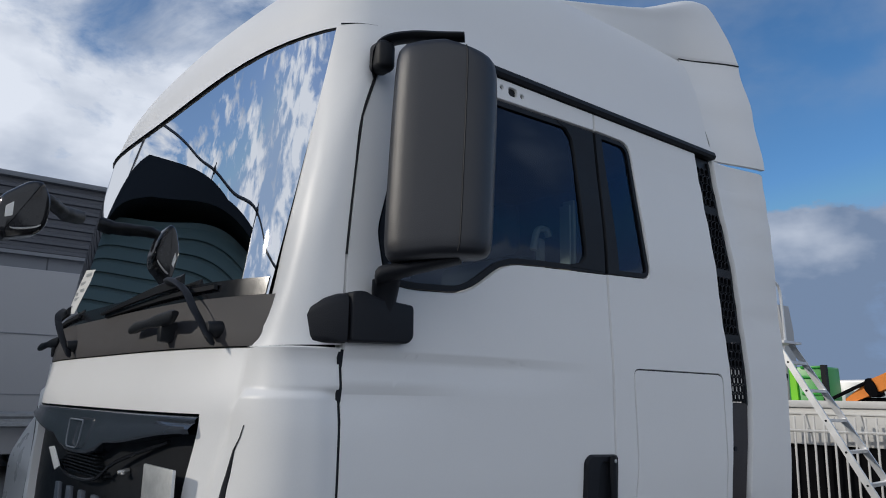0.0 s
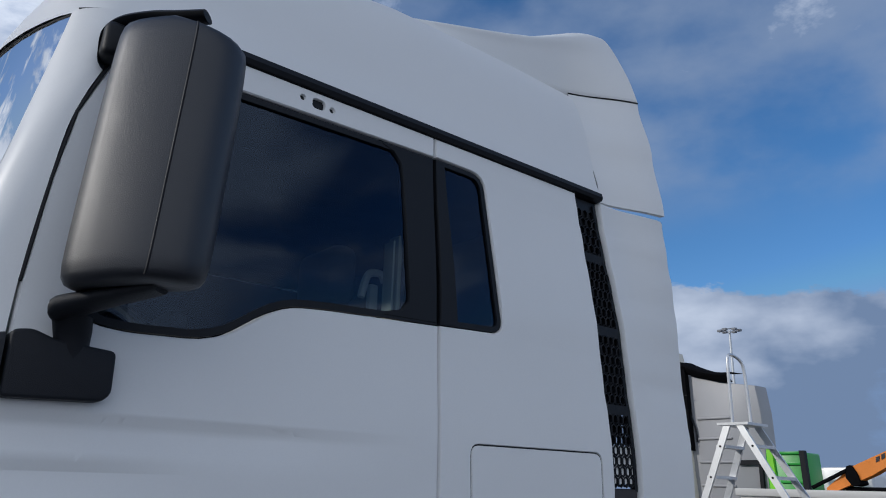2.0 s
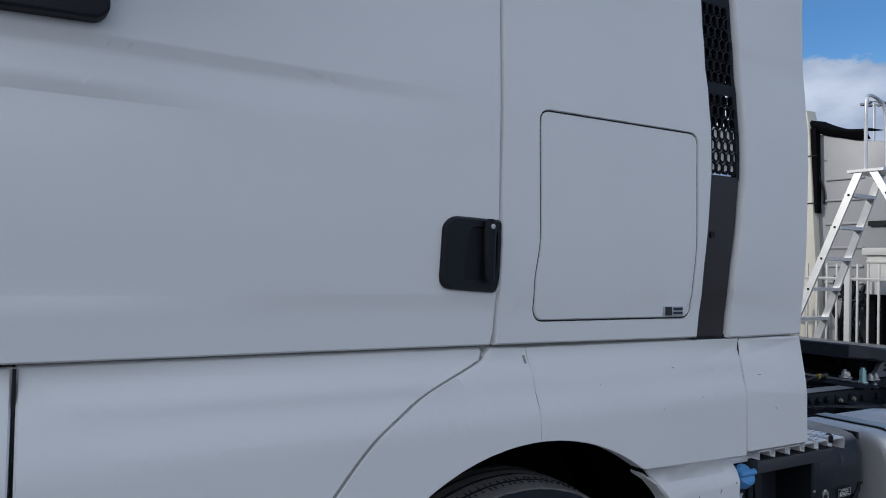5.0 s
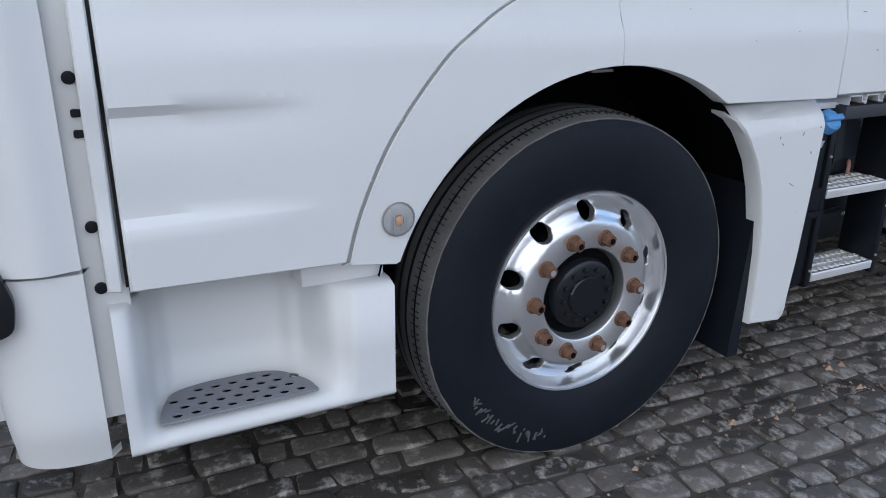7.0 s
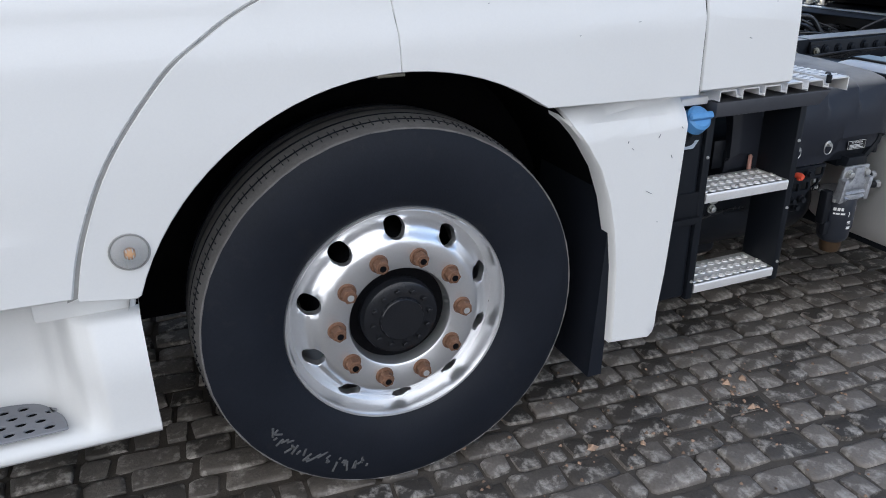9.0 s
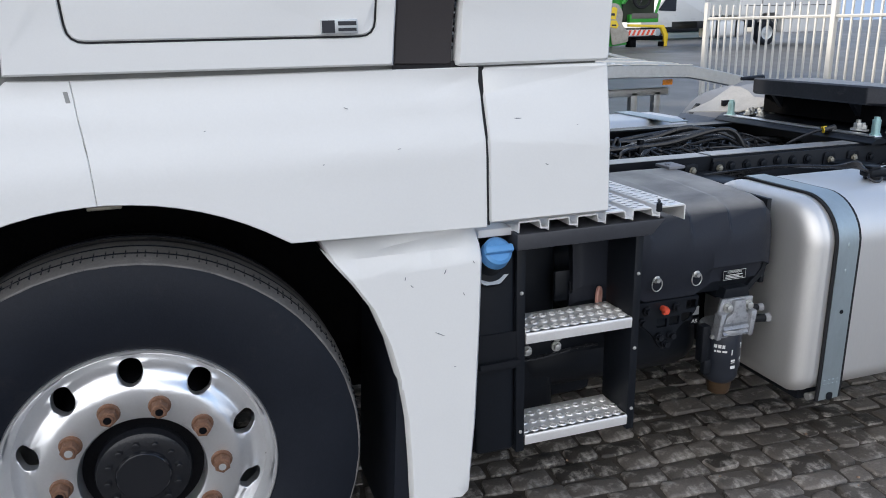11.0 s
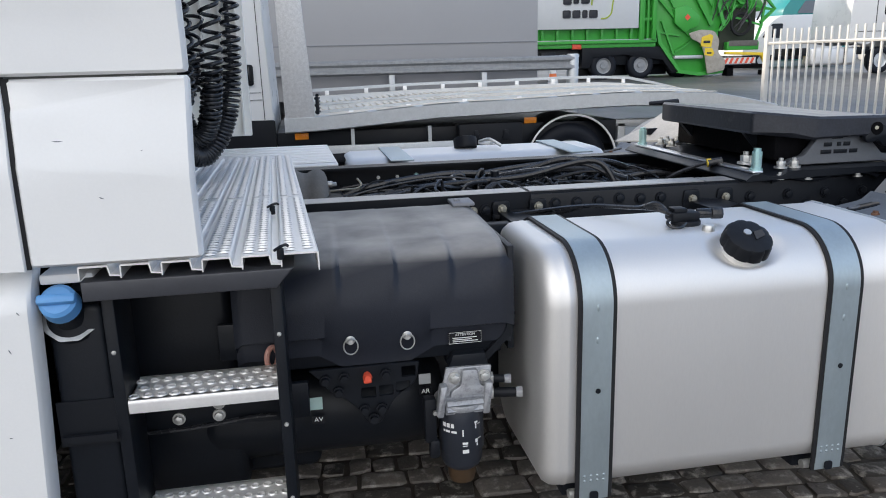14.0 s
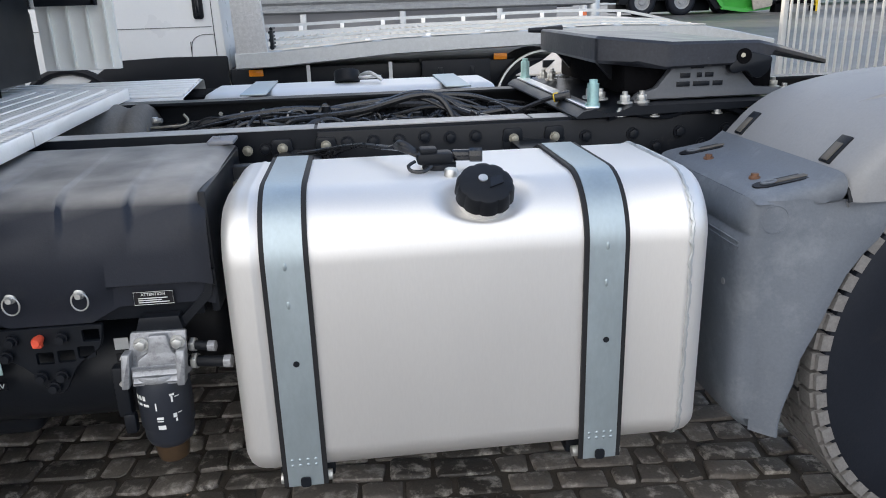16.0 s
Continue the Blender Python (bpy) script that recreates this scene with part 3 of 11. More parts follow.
def lower_side(x, z):
    y = lerp_table(z, [(0.28, 0.03), (0.7, 0.0), (1.0, -0.008), (1.17, -0.004), (1.27, 0.018), (1.345, 0.044), (1.4, 0.05)])
    if x < -0.75:
        f = min(1, (-0.75 - x) / 0.3)
        y += 0.020 * f * lerp_table(z, [(0.862, 0.0), (0.882, 0.9), (1.0, 0.7), (1.072, 1.0), (1.094, 0.0)])
    if x > 0.3:
        y += 0.02 * min(1, (x - 0.3) / 0.4) * lerp_table(z, [(1.0, 0.4), (1.3, 0.2), (1.36, -0.6)])
    return y


def arc(cx, cz, r, a0, a1, n):
    return [(cx + r * math.cos(radians(a0 + (a1 - a0) * i / n)), cz + r * math.sin(radians(a0 + (a1 - a0) * i / n))) for i in range(n + 1)]


# the front edge of the door, bottom to top
SEAM = [(-1.222, 1.37), (-1.223, 1.7), (-1.222, 1.97), (-1.214, 2.216), (-1.192, 2.45), (-1.165, 2.62), (-1.10, 2.80), (-1.035, 2.905)]
WINDOW = rounded([(-1.118, 2.30), (-1.09, 2.152), (-1.0, 2.142), (-0.80, 2.150), (-0.635, 2.262), (-0.5, 2.272), (-0.131, 2.287),
                  (-0.131, 2.836), (-0.90, 2.822), (-0.985, 2.80)], [0.03, 0.05, 0.03, 0.07, 0.07, 0.03, 0, 0, 0.02, 0.05])
k_br = next(i for i, p in enumerate(WINDOW) if abs(p[0] + 0.131) < 1e-6 and p[1] < 2.5)
k_tr = k_br + 1
notch = [WINDOW[(k_tr + i) % len(WINDOW)] for i in range(len(WINDOW))]
door_outline = [*SEAM, (-0.131, 2.905), *notch, (-0.131, 1.45), (-0.1335, 1.40), (-0.142, 1.366)]
holes = [[(-0.606 + 0.008 * math.cos(a * math.tau / 10), 2.874 + 0.008 * math.sin(a * math.tau / 10)) for a in range(10)],
         [(-0.51 + 0.008 * math.cos(a * math.tau / 10), 2.866 + 0.008 * math.sin(a * math.tau / 10)) for a in range(10)],
         rounded([(-0.575, 2.855), (-0.535, 2.855), (-0.535, 2.884), (-0.575, 2.884)], 0.013)]
door = part("cab_door", panel(door_outline, upper_side, 0.035, holes, cell=0.04, cuts=(1.468, 1.492, 1.854, 1.872, 1.948, 1.966)), PAINT, truck, "white cab door with faint creases, closed")

# the window: rubber surround, pillar cover and glass
def glass_plane(x, z):
    return upper_side(-0.3, z) + 0.012


win_outer = shrink(WINDOW, 0.004)
win_in = shrink(WINDOW, 0.022)
bm = ring_panel(win_outer, win_in, lambda x, z: upper_side(x, z) + 0.004)
fix_normals(bm)
part("window_surround", bm, BLACK, door, "black rubber window surround")
bm = panel([(-0.242, 2.40), (-0.238, 2.345), (-0.262, 2.316), (-0.32, 2.302), (-0.33, 2.289), (-0.134, 2.293), (-0.134, 2.832), (-0.34, 2.832), (-0.33, 2.819), (-0.288, 2.806), (-0.262, 2.775), (-0.254, 2.72)], lambda x, z: upper_side(x, z) + 0.002, 0.02)
part("pillar_cover", bm, BLACK, door, "satin black pillar cover")
part("window_glass", panel([p for p in shrink(WINDOW, 0.014)], glass_plane, 0.0, cell=0.2, edge=0), GLASS, door, "dark tinted side window").visible_shadow = False

# black sheet behind the door holes, standing in for the dark inside
bm = nothing()
box(bm, -0.64, -0.48, upper_side(-0.5, 2.87) + 0.010, upper_side(-0.5, 2.87) + 0.016, 2.845, 2.895)
part("hole_backing", bm, BLACK, door)

# door handle: black bowl, grip, lock
hb = rounded([(-0.300, 1.505), (-0.140, 1.494), (-0.131, 1.53), (-0.1305, 1.672), (-0.27, 1.676), (-0.296, 1.655)], [0.03, 0.012, 0.01, 0.012, 0.03, 0.03])
bowl_hole = rounded([(-0.238, 1.528), (-0.15, 1.525), (-0.148, 1.65), (-0.225, 1.65)], 0.018)
handle = part("door_handle", panel(hb, lambda x, z: upper_side(x, z) - 0.014, 0.02, [bowl_hole], cell=0.05, edge=0.006), BLACK_GRAINED, door, "black plastic recessed door handle")
bm = nothing()
box(bm, -0.240, -0.146, 0.004, 0.010, 1.522, 1.655)
part("bowl_back", bm, BLACK, handle)
bm = nothing()
loft(bm, [[Vector((-0.176 + 0.016 * math.cos(a * math.tau / 12) * w, -0.012 + 0.009 * math.sin(a * math.tau / 12), z)) for a in range(12)]
          for z, w in ((1.522, 0.6), (1.535, 1), (1.6, 1), (1.64, 1.1), (1.668, 0.9), (1.672, 0.4))], closed=True, caps=True)
fix_normals(bm)
part("grip", bm, BLACK, handle)
bm = nothing()
cyl(bm, (-0.174, -0.0225, 1.654), (-0.174, 0.0, 1.654), 0.0062, seg=16, bevel=0.001)
lock = part("lock_cylinder", bm, BOLT, handle, "bright metal lock cylinder")

# rear side of the cab with the locker hatch
VENT_L = [(0.553, 2.885), (0.572, 2.75), (0.592, 2.5), (0.612, 2.25), (0.636, 2.0), (0.640, 1.85), (0.628, 1.70), (0.615, 1.58), (0.610, 1.48), (0.601, 1.362)]
VENT_R = [(0.685, 2.885), (0.702, 2.75), (0.735, 2.5), (0.760, 2.25), (0.780, 2.0), (0.785, 1.85), (0.770, 1.70), (0.752, 1.58), (0.746, 1.48), (0.737, 1.356)]
QWIN = rounded([(-0.125, 2.289), (0.132, 2.300), (0.083, 2.836), (-0.125, 2.838)], [0, 0.045, 0.06, 0])
rear_outline = [(-0.125, 1.40), (-0.128, 1.366), *VENT_L[::-1], (0.553, 2.905), (-0.125, 2.905), *QWIN[::-1]]
HATCH = rounded([(-0.010, 1.424), (0.562, 1.424), (0.566, 1.50), (0.576, 1.62), (0.572, 1.958), (-0.008, 1.958), (0.000, 1.62), (-0.014, 1.52)],
                [0.03, 0.03, 0.03, 0.03, 0.03, 0.03, 0.03, 0.03])
rear_side = part("rear_side_panel", panel(rear_outline, upper_side, 0.03, [shrink(HATCH, -0.004)], cell=0.06), PAINT, truck, "white sleeper side panel with faint ripples")
hatch = part("locker_hatch", panel(HATCH, upper_side, 0.03, cell=0.06, edge=0.003), PAINT, truck, "white locker hatch, closed")
bm = nothing()
box(bm, 0.452, 0.527, 0.017, 0.022, 1.428, 1.456, 0.001)
sticker = part("sticker", bm, GALV, hatch, "small grey sticker with a dark square and unreadable bars")
bm = nothing()
box(bm, 0.454, 0.480, 0.0155, 0.0175, 1.430, 1.454)
box(bm, 0.487, 0.524, 0.0155, 0.0175, 1.444, 1.452)
box(bm, 0.487, 0.524, 0.0155, 0.0175, 1.433, 1.439)
part("sticker_print", bm, INK, sticker)
bm = ring_panel(shrink(HATCH, -0.007), shrink(HATCH, 0.003), lambda x, z: upper_side(x, z) + 0.0045)
fix_normals(bm)
part("hatch_seal", bm, RUBBER_EDGE, hatch, "dark seal round the hatch")
bm = ring_panel(shrink(QWIN, 0.004), shrink(QWIN, 0.020), lambda x, z: upper_side(x, z) + 0.004)
fix_normals(bm)
part("quarter_window_surround", bm, BLACK, rear_side)
bm = panel(rounded([(-0.122, 2.293), (-0.050, 2.296), (-0.083, 2.834), (-0.122, 2.834)], 0), lambda x, z: upper_side(x, z) + 0.003, 0.02)
part("quarter_pillar_cover", bm, BLACK, rear_side)
part("quarter_window_glass", panel(shrink(QWIN, 0.014), lambda x, z: upper_side(0, z) + 0.012, 0.0, cell=0.3, edge=0), GLASS, rear_side).visible_shadow = False

# gutter rail between side and roof
bm = nothing()
for (xa, xb) in ((-0.90, 0.70),):
    rows = []
    for i in range(30):
        x = xa + (xb - xa) * i / 29
        y = upper_side(-0.3, 2.92)
        rows.append([(x, y + 0.02, 2.906), (x, y - 0.008, 2.908), (x, y - 0.014, 2.920), (x, y - 0.008, 2.938), (x, y + 0.02, 2.942)])
    loft(bm, rows, caps=True)
fix_normals(bm)
part("gutter_rail", bm, BLACK, truck, "matt black gutter rail")

# vent strip with a honeycomb grille
def vent_edge(z, side):
    return straight(-z, [(-p[1], p[0]) for p in side])


def strip_y(x, z):
    return upper_side(0.6, z) + 0.014


bm = panel([(p[0] + 0.003, p[1]) for p in VENT_L if p[1] < 1.86] + [(vent_edge(1.36, VENT_R) - 0.004, 1.358)] + [(p[0] - 0.004, p[1]) for p in VENT_R[::-1] if p[1] < 1.86], strip_y, 0.02, cell=0.06)
vent = part("vent_strip", bm, VENT_PLASTIC, truck, "black plastic vent strip with a honeycomb grille")
bm = nothing()
cell_w = 0.0265
row_h = 0.0345
z = 1.872
row = 0
while z < 2.87:
    a, b = vent_edge(z, VENT_L) + 0.014, vent_edge(z, VENT_R) - 0.014
    block = row % 8 == 7
    n = max(1, int((b - a) / cell_w))
    step = (b - a) / n
    y = strip_y(0.6, z)
    if block:
        loft(bm, [[(a, y, z - 0.017), (b, y, z - 0.017)], [(a, y, z + 0.017), (b, y, z + 0.017)]])
    else:
        for i in range(n):
            cx = a + step * (i + 0.5) + (step * 0.25 if row % 2 else -step * 0.25)
            hexa = [(cx + step * 0.5 * px, z + row_h * pz) for px, pz in ((0, -0.62), (1, -0.30), (1, 0.30), (0, 0.62), (-1, 0.30), (-1, -0.30))]
            inn = [(cx + step * 0.38 * px, z + row_h * 0.80 * pz) for px, pz in ((0, -0.62), (1, -0.30), (1, 0.30), (0, 0.62), (-1, 0.30), (-1, -0.30))]
            loft(bm, [[(p[0], y, p[1]) for p in hexa], [(p[0], y - 0.002, p[1]) for p in inn], [(p[0], y + 0.012, p[1]) for p in inn]], closed=True)
    z += row_h
    row += 1
part("grille", bm, BLACK, vent, "", 30)
bm = nothing()
for side, s in ((VENT_L, 1), (VENT_R, -1)):
    rows = []
    for i in range(24):
        zz = 1.84 + (2.885 - 1.84) * i / 23
        x = vent_edge(zz, side)
        y = strip_y(0.6, zz)
        rows.append([(x + 0.003 * s, y + 0.02, zz), (x + 0.003 * s, y, zz), (x + 0.018 * s, y, zz), (x + 0.018 * s, y + 0.02, zz)])
    loft(bm, rows)
part("grille_edge", bm, BLACK, vent)
bm = nothing()
cyl(bm, (0.655, 0.02, 1.668), (0.655, 0.05, 1.668), 0.010, seg=12)
part("vent_plug", bm, RUBBER, vent)

# side air deflectors behind the cab
def ext_y(x, z):
    return upper_side(x, z)


def deflector(name, pts, r, label):
    return part(name, panel(rounded(pts, r), ext_y, 0.028, cell=0.06, edge=0.006), PAINT, truck, label)


mid = [(0.742, 1.355), (0.752, 1.48), (0.758, 1.58), (0.776, 1.70), (0.791, 1.85), (0.786, 2.0), (0.766, 2.25), (0.741, 2.5), (0.708, 2.75), (0.692, 2.905),
       (1.030, 2.895), *[(straight(z, [(1.355, 1.122), (1.9, 1.122), (2.05, 1.116), (2.2, 1.105), (2.55, 1.075), (2.9, 1.030)]) + 0.0025 * math.sin(z * 41) * min(1, (z - 1.9) / 0.15), z) for z in [2.86 - 0.03 * k for k in range(32)]], (1.122, 1.9), (1.122, 1.355)]
deflector("side_deflector", mid, [0.01] * 10 + [0.02] + [0] * 32 + [0.1, 0.01], "white side air deflector with a thin edge")


# upper deflector: leans in with the roof at its front, flares out to the rear
def upper_sheet(u, v):
    front = Vector((lerp_table(v, [(0, 0.728), (0.5, 0.712), (1, 0.722)]), lerp_table(v, [(0, 0.100), (0.1, 0.106), (0.5, 0.150), (0.85, 0.212), (1, 0.246)]), 2.918 + 0.535 * v))
    rear = Vector((1.026 - 0.009 * v, lerp_table(v, [(0, 0.012), (0.5, 0.05), (1, 0.104)]), 2.912 + 0.543 * v))
    p = front.lerp(rear, u)
    p.y += 0.012 * math.sin(u * math.pi) * (1 - 2 * u)
    return p


bm = nothing()
rows = []
for i in range(-1, 15):
    v = min(1, max(0, i / 13))
    row = [upper_sheet(min(1, max(0, k / 12)), v) + Vector((0.004 if k == -1 else -0.004 if k == 13 else 0, 0.02 if k in (-1, 13) else 0, 0)) for k in range(-1, 14)]
    if i in (-1, 14):
        row = [p + Vector((0, 0.02, 0)) for p in row]
    rows.append(row)
loft(bm, rows)
fix_normals(bm)
part("upper_deflector", bm, PAINT, truck, "white upper air deflector", 50)


def front_x(y, z):
    s = min(1, abs(y - CY) / 1.06)
    base = lerp_table(z, [(0.3, -1.50), (0.8, -1.52), (1.4, -1.515), (1.79, -1.50), (1.99, -1.475)]) if z < 1.99 else -1.475 + 0.168 * (z - 1.99)
    return base + (0.105 + 0.034 * max(0, z - 2.0)) * s ** 4.5


# high roof
def roof_outline():
    half = [(0.718, 0.090), (0.55, 0.089), (0.4, 0.088), (0.2, 0.088), (0.0, 0.088), (-0.2, 0.087), (-0.4, 0.086), (-0.6, 0.086), (-0.75, 0.086), (-0.87, 0.087), (-0.96, 0.090), (-1.04, 0.098), (-1.10, 0.114),
            (-1.145, 0.138), (-1.18, 0.170), (-1.205, 0.21), (-1.226, 0.26), (-1.245, 0.33), (-1.262, 0.42), (-1.278, 0.53), (-1.292, 0.65), (-1.303, 0.78), (-1.310, 0.92), (-1.3145, 1.07), (-1.316, 1.22)]
    return half + [(x, 2 * CY - y) for x, y in half[-2::-1]]


def roof_top(x):
    return lerp_table(x, [(-1.3, 0.48), (-0.9, 0.485), (-0.5, 0.505), (-0.1, 0.54), (0.3, 0.545), (0.72, 0.54)])


def windscreen_top(y):
    return 2.888 + 0.036 * min(1, abs(y - CY) / 1.05) ** 2


SECTION = [(0, 0, 0), (0.10, 0.020, 0.004), (0.25, 0.036, 0.028), (0.42, 0.052, 0.072), (0.56, 0.070, 0.118), (0.68, 0.088, 0.170), (0.78, 0.106, 0.228), (0.86, 0.126, 0.298),
           (0.92, 0.15, 0.372), (0.955, 0.175, 0.45), (0.978, 0.21, 0.55), (0.99, 0.26, 0.63), (0.997, 0.34, 0.72), (1.0, 0.46, 0.84)]
bm = nothing()
rows = []
ro = roof_outline()
nr = len(ro)
inward = []
for i, (x, y) in enumerate(ro):
    a, b = ro[max(0, i - 1)], ro[min(nr - 1, i + 1)]
    t = Vector((b[0] - a[0], b[1] - a[1])).normalized()
    inward.append(Vector((t.y, -t.x)))
# lip down to the windscreen's upper edge
rows.append([((x + 0.004) * (1 - max(0, n.x) ** 2) + (front_x(y, windscreen_top(y)) - 0.010) * max(0, n.x) ** 2, y, 2.930 * (1 - max(0, n.x) ** 2) + windscreen_top(y) * max(0, n.x) ** 2) for (x, y), n in zip(ro, inward)])
for h, side, front in SECTION:
    row = []
    for (x, y), n in zip(ro, inward):
        px = x + front * max(0, n.x)
        py = y + side * n.y + (front * 0.10 * n.y if n.x > 0.3 else 0)
        z = 2.942 + roof_top(px) * h
        if x > -0.6 and 0.1 < h < 0.9:
            py += math.copysign(0.0022, n.y) * math.sin(z * 34 + 2.0 * x) * min(1, (x + 0.6) / 0.4)
        row.append((min(0.718, px), py, z))
    rows.append(row)
vr = loft(bm, rows)
bm.faces.new(vr[-1])
fix_normals(bm)
roof = part("high_roof", bm, PAINT, truck, "white high roof moulding, sunlit at the front", 60)

bm = nothing()
tube(bm, smooth_line([(x - 0.004 * n.x - 0.001, y - 0.003, 2.937) for (x, y), n in zip(ro, inward) if -1.185 < x < -0.97 and y < CY], 3), 0.0022, 6)
part("roof_joint", bm, BLACK, roof)
# roof spoiler over the rear edge
bm = nothing()
SPOILER = [(-0.42, 0.40, 3.38, 0.46, 3.395), (-0.27, 0.335, 3.40, 0.36, 3.425), (-0.11, 0.29, 3.415, 0.30, 3.487), (0.178, 0.275, 3.425, 0.265, 3.560), (0.36, 0.265, 3.435, 0.252, 3.612), (0.50, 0.258, 3.44, 0.240, 3.655),
           (0.62, 0.251, 3.452, 0.230, 3.697), (0.722, 0.242, 3.460, 0.222, 3.735), (0.80, 0.206, 3.460, 0.214, 3.764), (0.88, 0.168, 3.460, 0.208, 3.79), (0.96, 0.130, 3.460, 0.203, 3.808), (1.017, 0.103, 3.461, 0.200, 3.815)]
rows = []
for x, yb, zb, yt, zt in SPOILER:
    k = max(0, (x - 0.5) / 0.517)
    h = zt - zb
    pts = [(x - 0.004, yb + 0.03, zb - 0.03), (x, yb, zb), (x - 0.012 * k, yb + (yt - yb) * 0.35 - 0.004 * h / 0.3, zb + h * 0.33), (x - 0.032 * k, yb + (yt - yb) * 0.72, zb + h * 0.66), (x - 0.062 * k, yt + 0.0, zb + h * 0.88),
           (x - 0.090 * k, yt + 0.025, zt - 0.008), (x - 0.115 * k, yt + 0.085, zt + 0.004), (x - 0.135 * k, 0.6, zt + 0.016), (x - 0.14 * k, CY, zt + 0.02)]
    rows.append([Vector(pts[0])] + smooth_line(pts[1:], 4))
rows.append([p + Vector((-0.010, 0.012, -0.004)) for p in rows[-1]])
rows.append([p + Vector((-0.06, 0.03, -0.02)) for p in rows[-1]])
rows = [r + [Vector((p.x, 2 * CY - p.y, p.z)) for p in r[-2::-1]] for r in rows]
loft(bm, rows)
fix_normals(bm)
part("roof_spoiler", bm, PAINT, truck, "white roof spoiler", 60)
bm = nothing()
tube(bm, [upper_sheet(u / 10, 1.0) + Vector((0, -0.001, 0.003)) for u in range(11)], 0.0035, 6)
part("spoiler_joint", bm, RUBBER_EDGE, truck, "thin dark joint under the spoiler")
bm = nothing()
tube(bm, [upper_sheet(0.0, v / 12) + Vector((-0.004, 0.001, 0)) for v in range(13)], 0.0018, 6)
part("deflector_joint", bm, SEAM_GREY, truck)
bm = nothing()
box(bm, 0.56, 0.80, 0.10, 0.105, 2.03, 2.90)
part("vent_backing", bm, CHASSIS, truck)
# added white sheet that stands in for light coming through the lowest cells
bm = nothing()
loft(bm, [[(xa, strip_y(0.6, z) + 0.006, z), (xb, strip_y(0.6, z) + 0.006, z)] for xa, xb, z in ((0.648, 0.768, 1.866), (0.648, 0.768, 1.91), (0.646, 0.767, 1.95), (0.645, 0.766, 1.992))])
part("vent_light_panel", bm, PAPER, truck, "added white panel in place of the brightness seen through the vent")
bm = nothing()
box(bm, 0.722, 0.737, 0.12, 2 * CY - 0.12, 1.0, 2.95)
box(bm, 0.700, 0.712, 0.27, 2 * CY - 0.27, 2.95, 3.42)
part("cab_back", bm, CHASSIS, truck, "dark cab back wall")
bm = nothing()
box(bm, -1.2, 0.735, 0.085, 2 * CY - 0.085, 1.16, 1.30, 0.02)
part("cab_floor", bm, CHASSIS, truck)
bm = nothing()
prism(bm, [(0.2, 1.3), (0.725, 1.3), (0.725, 2.9), (0.2, 2.9)], 0.112, 0.13)
prism(bm, [(-1.2, 1.3), (-0.14, 1.3), (-0.14, 2.12), (-1.12, 2.10), (-1.2, 1.9)], 0.085, 0.10)
part("inner_lining", bm, BLACK, truck)
bm = nothing()
box(bm, -0.252, -0.236, 0.078, 0.13, 2.2, 2.55, 0.005)
box(bm, -0.268, -0.260, 0.082, 0.13, 2.2, 2.53, 0.003)
part("pillar_trim", bm, TRIM_LIGHT, truck, "pale interior pillar trim")
bm = nothing()
box(bm, -1.04, 0.70, 0.14, 2 * CY - 0.14, 2.93, 2.96)
box(bm, -1.15, 0.735, 2.33, 2.36, 1.3, 2.1)
box(bm, -0.66, 0.735, 2.33, 2.36, 2.1, 2.93)
part("headliner", bm, BLACK, truck)


def cab_seat(y):
    s = nothing()
    box(s, -0.72, -0.25, y - 0.25, y + 0.25, 1.72, 1.88, 0.05, 3)
    box(s, -0.32, -0.18, y - 0.24, y + 0.24, 1.86, 2.38, 0.05, 3)
    box(s, -0.28, -0.18, y - 0.13, y + 0.13, 2.40, 2.60, 0.04, 3)
    part("cab_seat", s, SEAT, truck, "dark fabric cab seat")


cab_seat(0.52)
cab_seat(1.95)
bm = nothing()
tube(bm, smooth_line([(-0.235, 0.29, 2.40), (-0.222, 0.29, 2.455), (-0.205, 0.29, 2.482), (-0.165, 0.29, 2.487), (-0.148, 0.29, 2.462)], 4), 0.013, 8)
box(bm, -0.205, -0.172, 0.285, 0.31, 2.33, 2.45, 0.008)
part("belt_guide", bm, PAPER, truck, "pale seat belt guide")
bm = nothing()
prism(bm, [(-1.36, 1.9), (-1.30, 2.08), (-1.05, 2.12), (-0.85, 2.05), (-0.82, 1.75), (-1.2, 1.7)], 0.12, 2 * CY - 0.12, "y", 0.02)
part("dashboard", bm, SEAT, truck, "dark dashboard")
bm = nothing()
tube(bm, [(-0.80 - 0.11 * math.sin(a * math.tau / 28), 0.52 + 0.22 * math.cos(a * math.tau / 28), 2.10 + 0.19 * math.sin(a * math.tau / 28)) for a in range(28)], 0.015, 8, True)
part("steering_wheel", bm, BLACK, truck, "black steering wheel")

# ---- cab front ----
# pillar: skin between the door's front edge and the windscreen
bm = nothing()
side_curve = [(x - 0.006, upper_side(-0.9, z), z) for x, z in SEAM if z > 1.965]
side_curve = [(-1.229, upper_side(-0.9, 1.975), 1.976)] + side_curve[1:] + [(-1.012, 0.086, 2.936)]
glass_curve = [(-1.392, 0.215, 1.968), (-1.368, 0.196, 2.03), (-1.348, 0.182, 2.10), (-1.322, 0.180, 2.25), (-1.284, 0.178, 2.45), (-1.252, 0.176, 2.62), (-1.214, 0.173, 2.82), (-1.196, 0.172, 2.925)]
sc = smooth_line(side_curve, 6)
gc = smooth_line(glass_curve, 6)
m = min(len(sc), len(gc))
sc = [sc[round(i * (len(sc) - 1) / 30)] for i in range(31)]
gc = [gc[round(i * (len(gc) - 1) / 30)] for i in range(31)]
